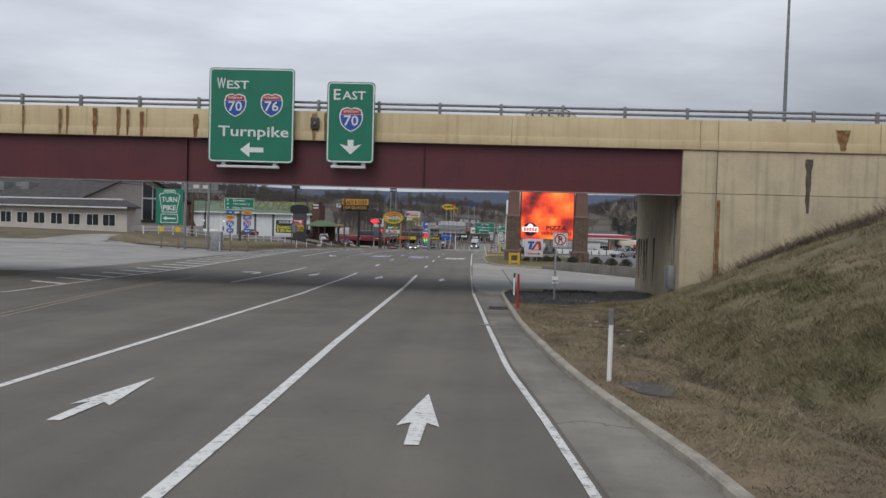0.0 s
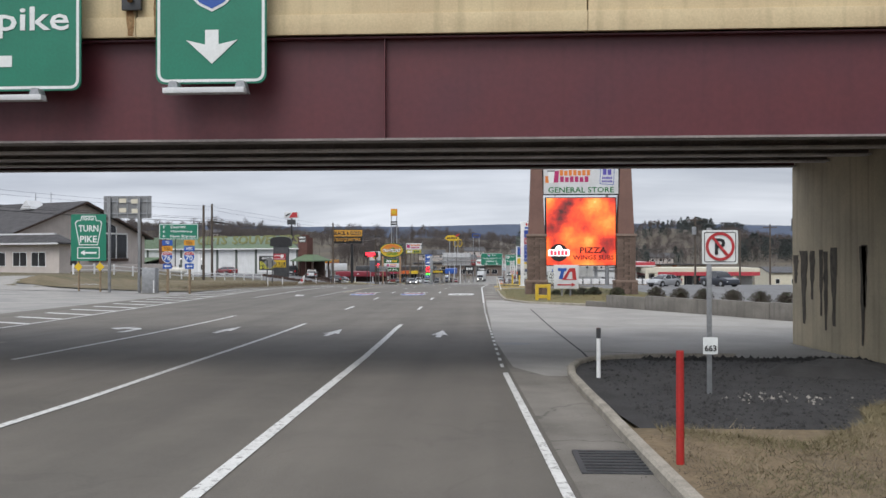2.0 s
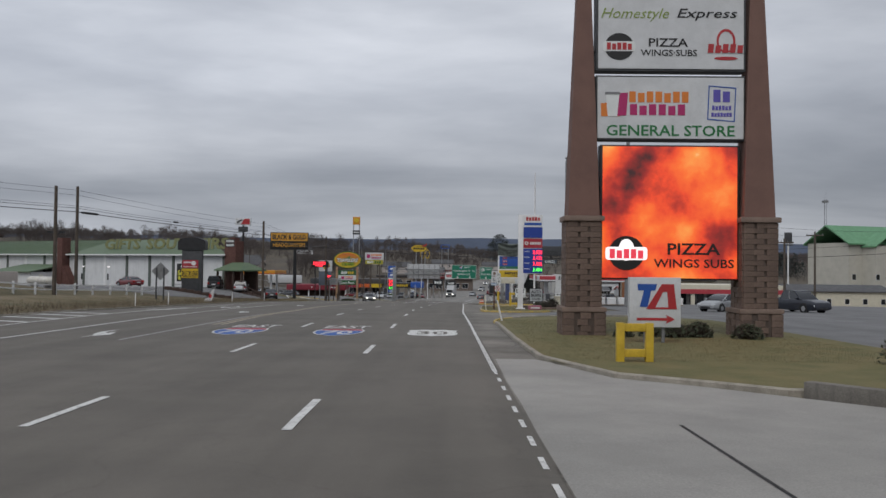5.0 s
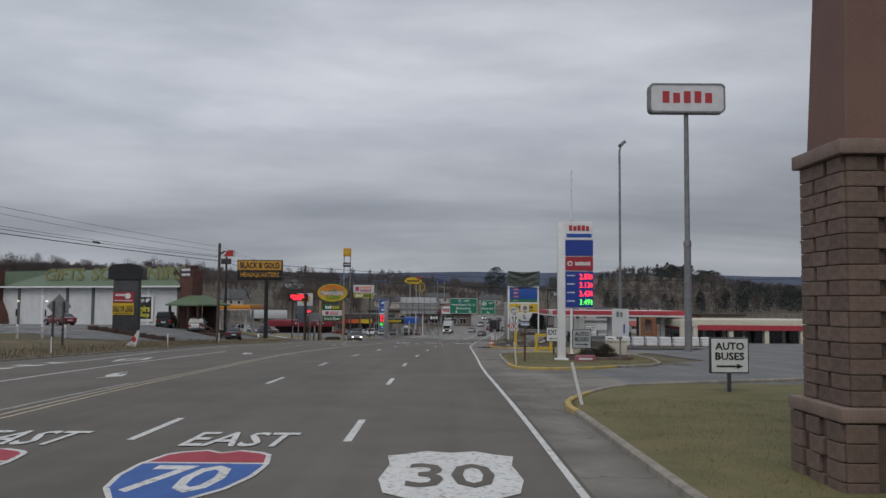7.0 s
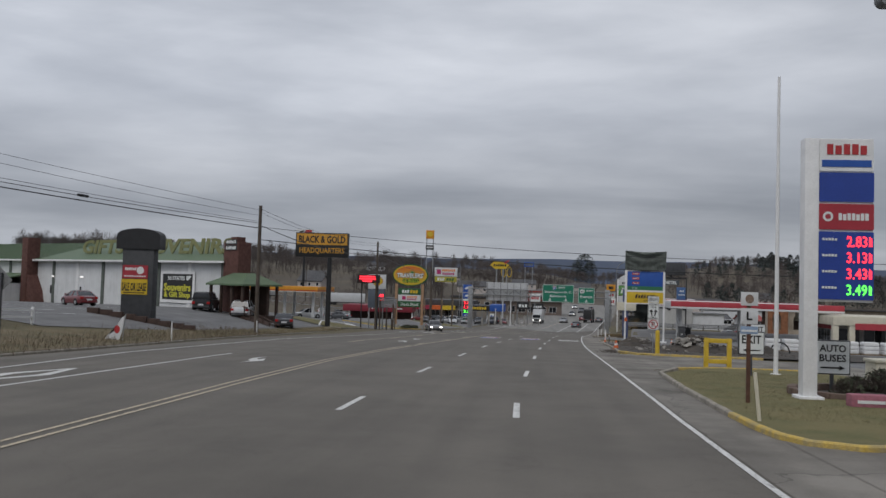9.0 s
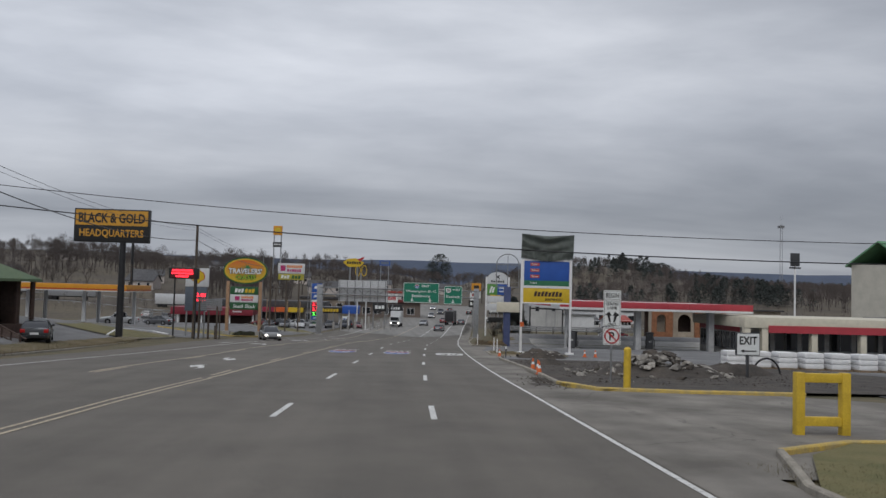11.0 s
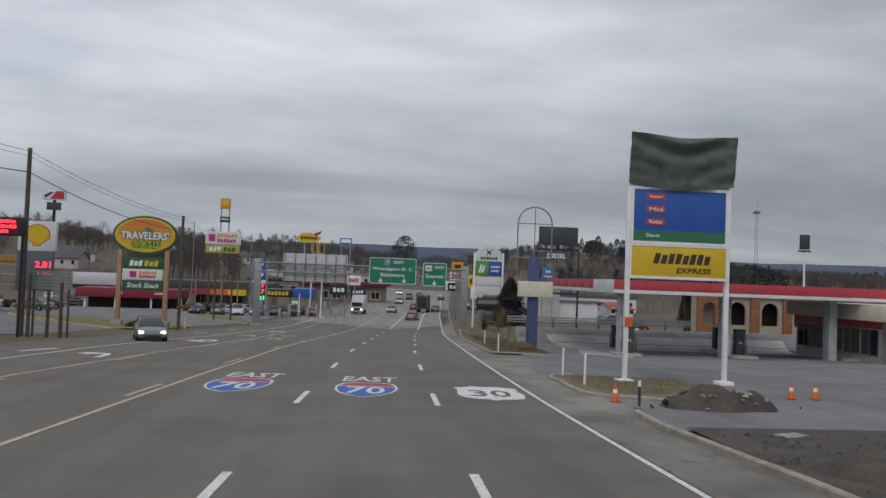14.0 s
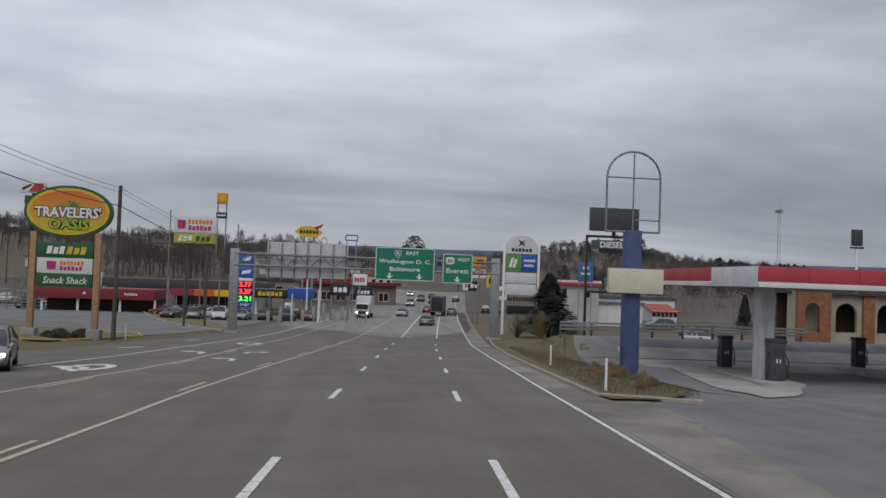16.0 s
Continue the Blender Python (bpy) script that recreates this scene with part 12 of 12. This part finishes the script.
blades("wing_wall_brush", lambda r_: (lambda x: (x, 34.6 - abs(r_.gauss(0, 0.6 + 0.16 * (x - 8)))))(r_.uniform(8.6, 20)), 36000, 0.12, 0.55, BRUSH_B, "low brown bramble spreading down the bank", 15, -0.03, 0.4, 26, 0.2)


def gated(spot, lo, hi, scale, seed):
    """Keep only the spots where a slow noise lies between lo and hi."""
    def pick(rg_):
        for _ in range(30):
            x, y = spot(rg_)
            if lo < noise.noise((x * scale, y * scale * 0.7, seed)) < hi:
                break
        return x, y
    return pick


PALE_B = mat("pale_straw_blade", (0.30, 0.245, 0.162), 0.9, 0.3, 0.8, 5, 0.0, tint=(0.215, 0.175, 0.112))
OLIVE_G = mat("olive_grass_blade", (0.135, 0.128, 0.056), 0.9, 0.3, 0.8, 5, 0.0, tint=(0.095, 0.092, 0.040))
blades("verge_grass", gated(verge_spot, 0.08, 1.0, 0.9, 3.3), 26000, 0.04, 0.13, PALE_B, "pale straw tufts matted over the verge", 21, 0.085, 0.9, 20, 0.13)
blades("verge_grass", gated(verge_spot, -1.0, -0.12, 0.9, 3.3), 12000, 0.02, 0.07, WEED_D, "dark thin patches in the verge grass", 22, 0.088, 1.2, 20, 0.12)
blades("verge_grass", gated(verge_spot, 0.12, 1.0, 0.7, 8.1), 16000, 0.03, 0.09, OLIVE_G, "olive green patches in the verge grass", 23, 0.085, 0.9, 18, 0.14)
blades("bank_grass", gated(bank_spot, 0.10, 1.0, 0.5, 6.2), 40000, 0.05, 0.15, OLIVE_G, "olive green patches on the bridge bank", 24, 0.0, 0.8, 18, 0.12)
blades("bank_grass", gated(bank_spot, 0.14, 1.0, 0.6, 1.2), 30000, 0.05, 0.17, PALE_B, "pale straw tufts on the bridge bank", 25, 0.0, 0.8, 18, 0.12)
blades("verge_grass", verge_spot, 80000, 0.02, 0.075, VERGE_B, "flattened tan grass behind the kerb", 2, 0.085, 1.0, 12, 0.09)
LAWN_B = mat("lawn_blade", (0.14, 0.113, 0.055), 0.9, 0.3, 0.6, 4, 0.0, tint=(0.09, 0.085, 0.036))
TOE = ((-60, 10, 12.8, 15.3, 18, 24, 30, 34, 40), (5.6, 5.0, 4.45, 3.85, 3.5, 3.45, 4.7, 7.0, 8.4))
# Before y 18 the dark weeds close up to draw the shaded cut.
blades("toe_weeds", lambda r_: (lambda y: (float(np.interp(y, *TOE)) + r_.gauss(0.1, 0.13 if y < 18 else 0.3) + 0.15 * math.sin(y * 1.3), y))(r_.uniform(2, 29) if r_.random() < 0.6 else r_.gauss(23.3, 1.3)), 9000, 0.05, 0.22, WEED_D, "brown weeds along the bank foot, packed dark for its shade", 10, 0.0, 0.7, 18, 0.14)
blades("fringe_grass", lambda r_: (lambda x: (x, float(np.interp(x, (1.4, 3.0, 4.3, 4.7, 6.9), (30.5, 29.5, 30.9, 32.0, 34.2))) + 0.25 - abs(r_.gauss(0, 0.45))))(r_.uniform(1.5, 7.0)), 9000, 0.04, 0.16, GRASS_B, "ragged tan grass along the edge of the tar", 12, 0.06, 0.8)
blades("lawn_grass", patch(0.75, 11, 73, 94), 30000, 0.03, 0.07, LAWN_B, "short brownish winter lawn grass", 3, 0.10, 0.6)
blades("lawn_grass", patch(0.7, 9.2, 112, 129), 20000, 0.03, 0.07, LAWN_B, "short brownish winter lawn grass", 4, 0.10, 0.6)
WEED_B = mat("greyed_dry_weed", (0.15, 0.115, 0.075), 0.95, 0.35, 1.5, 10, 0.0, tint=(0.09, 0.07, 0.048))
blades("weed_strip", lambda r_: (lambda y: (r_.uniform(-24.9 - float(np.interp(y, (90, 112, 140, 152, 185), (9, 8, 5, 3.2, 2.6))), -24.8), y))(r_.uniform(90, 185)), 34000, 0.04, 0.22, GRASS_B, "long dry weeds along the far verge", 5, 0.08, 0.35)
blades("weed_strip", lambda r_: (lambda y: (3.5 + (y - 196) * 0.115 + r_.uniform(0, 3.2), y))(r_.uniform(197, 240)), 14000, 0.05, 0.28, WEED_B, "dry brown weeds on the near verge", 6, 0.08, 0.35)
blades("weed_tufts", lambda r_: (lambda y, k: (-25.2 - abs(r_.gauss(0, 1.6)) - k, y))(r_.uniform(92, 160) + 0 * 1, 1.5 * math.sin(r_.uniform(0, 6))), 7000, 0.12, 0.5, WEED_B, "taller dry weeds standing in the far verge", 11, 0.08, 0.3)
blades("weed_strip", patch(3.0, 7.4, 174.3, 180.5), 8000, 0.05, 0.16, GRASS_B, "patchy dry grass under the covered sign", 7, 0.09, 0.6)
blades("bank_grass", lambda r_: (-20.8 - abs(r_.gauss(0, 3.5)), r_.uniform(8, 31)), 12000, 0.12, 0.45, STRAW, "dry weeds on the far bank", 8, 0.0, 0.35)
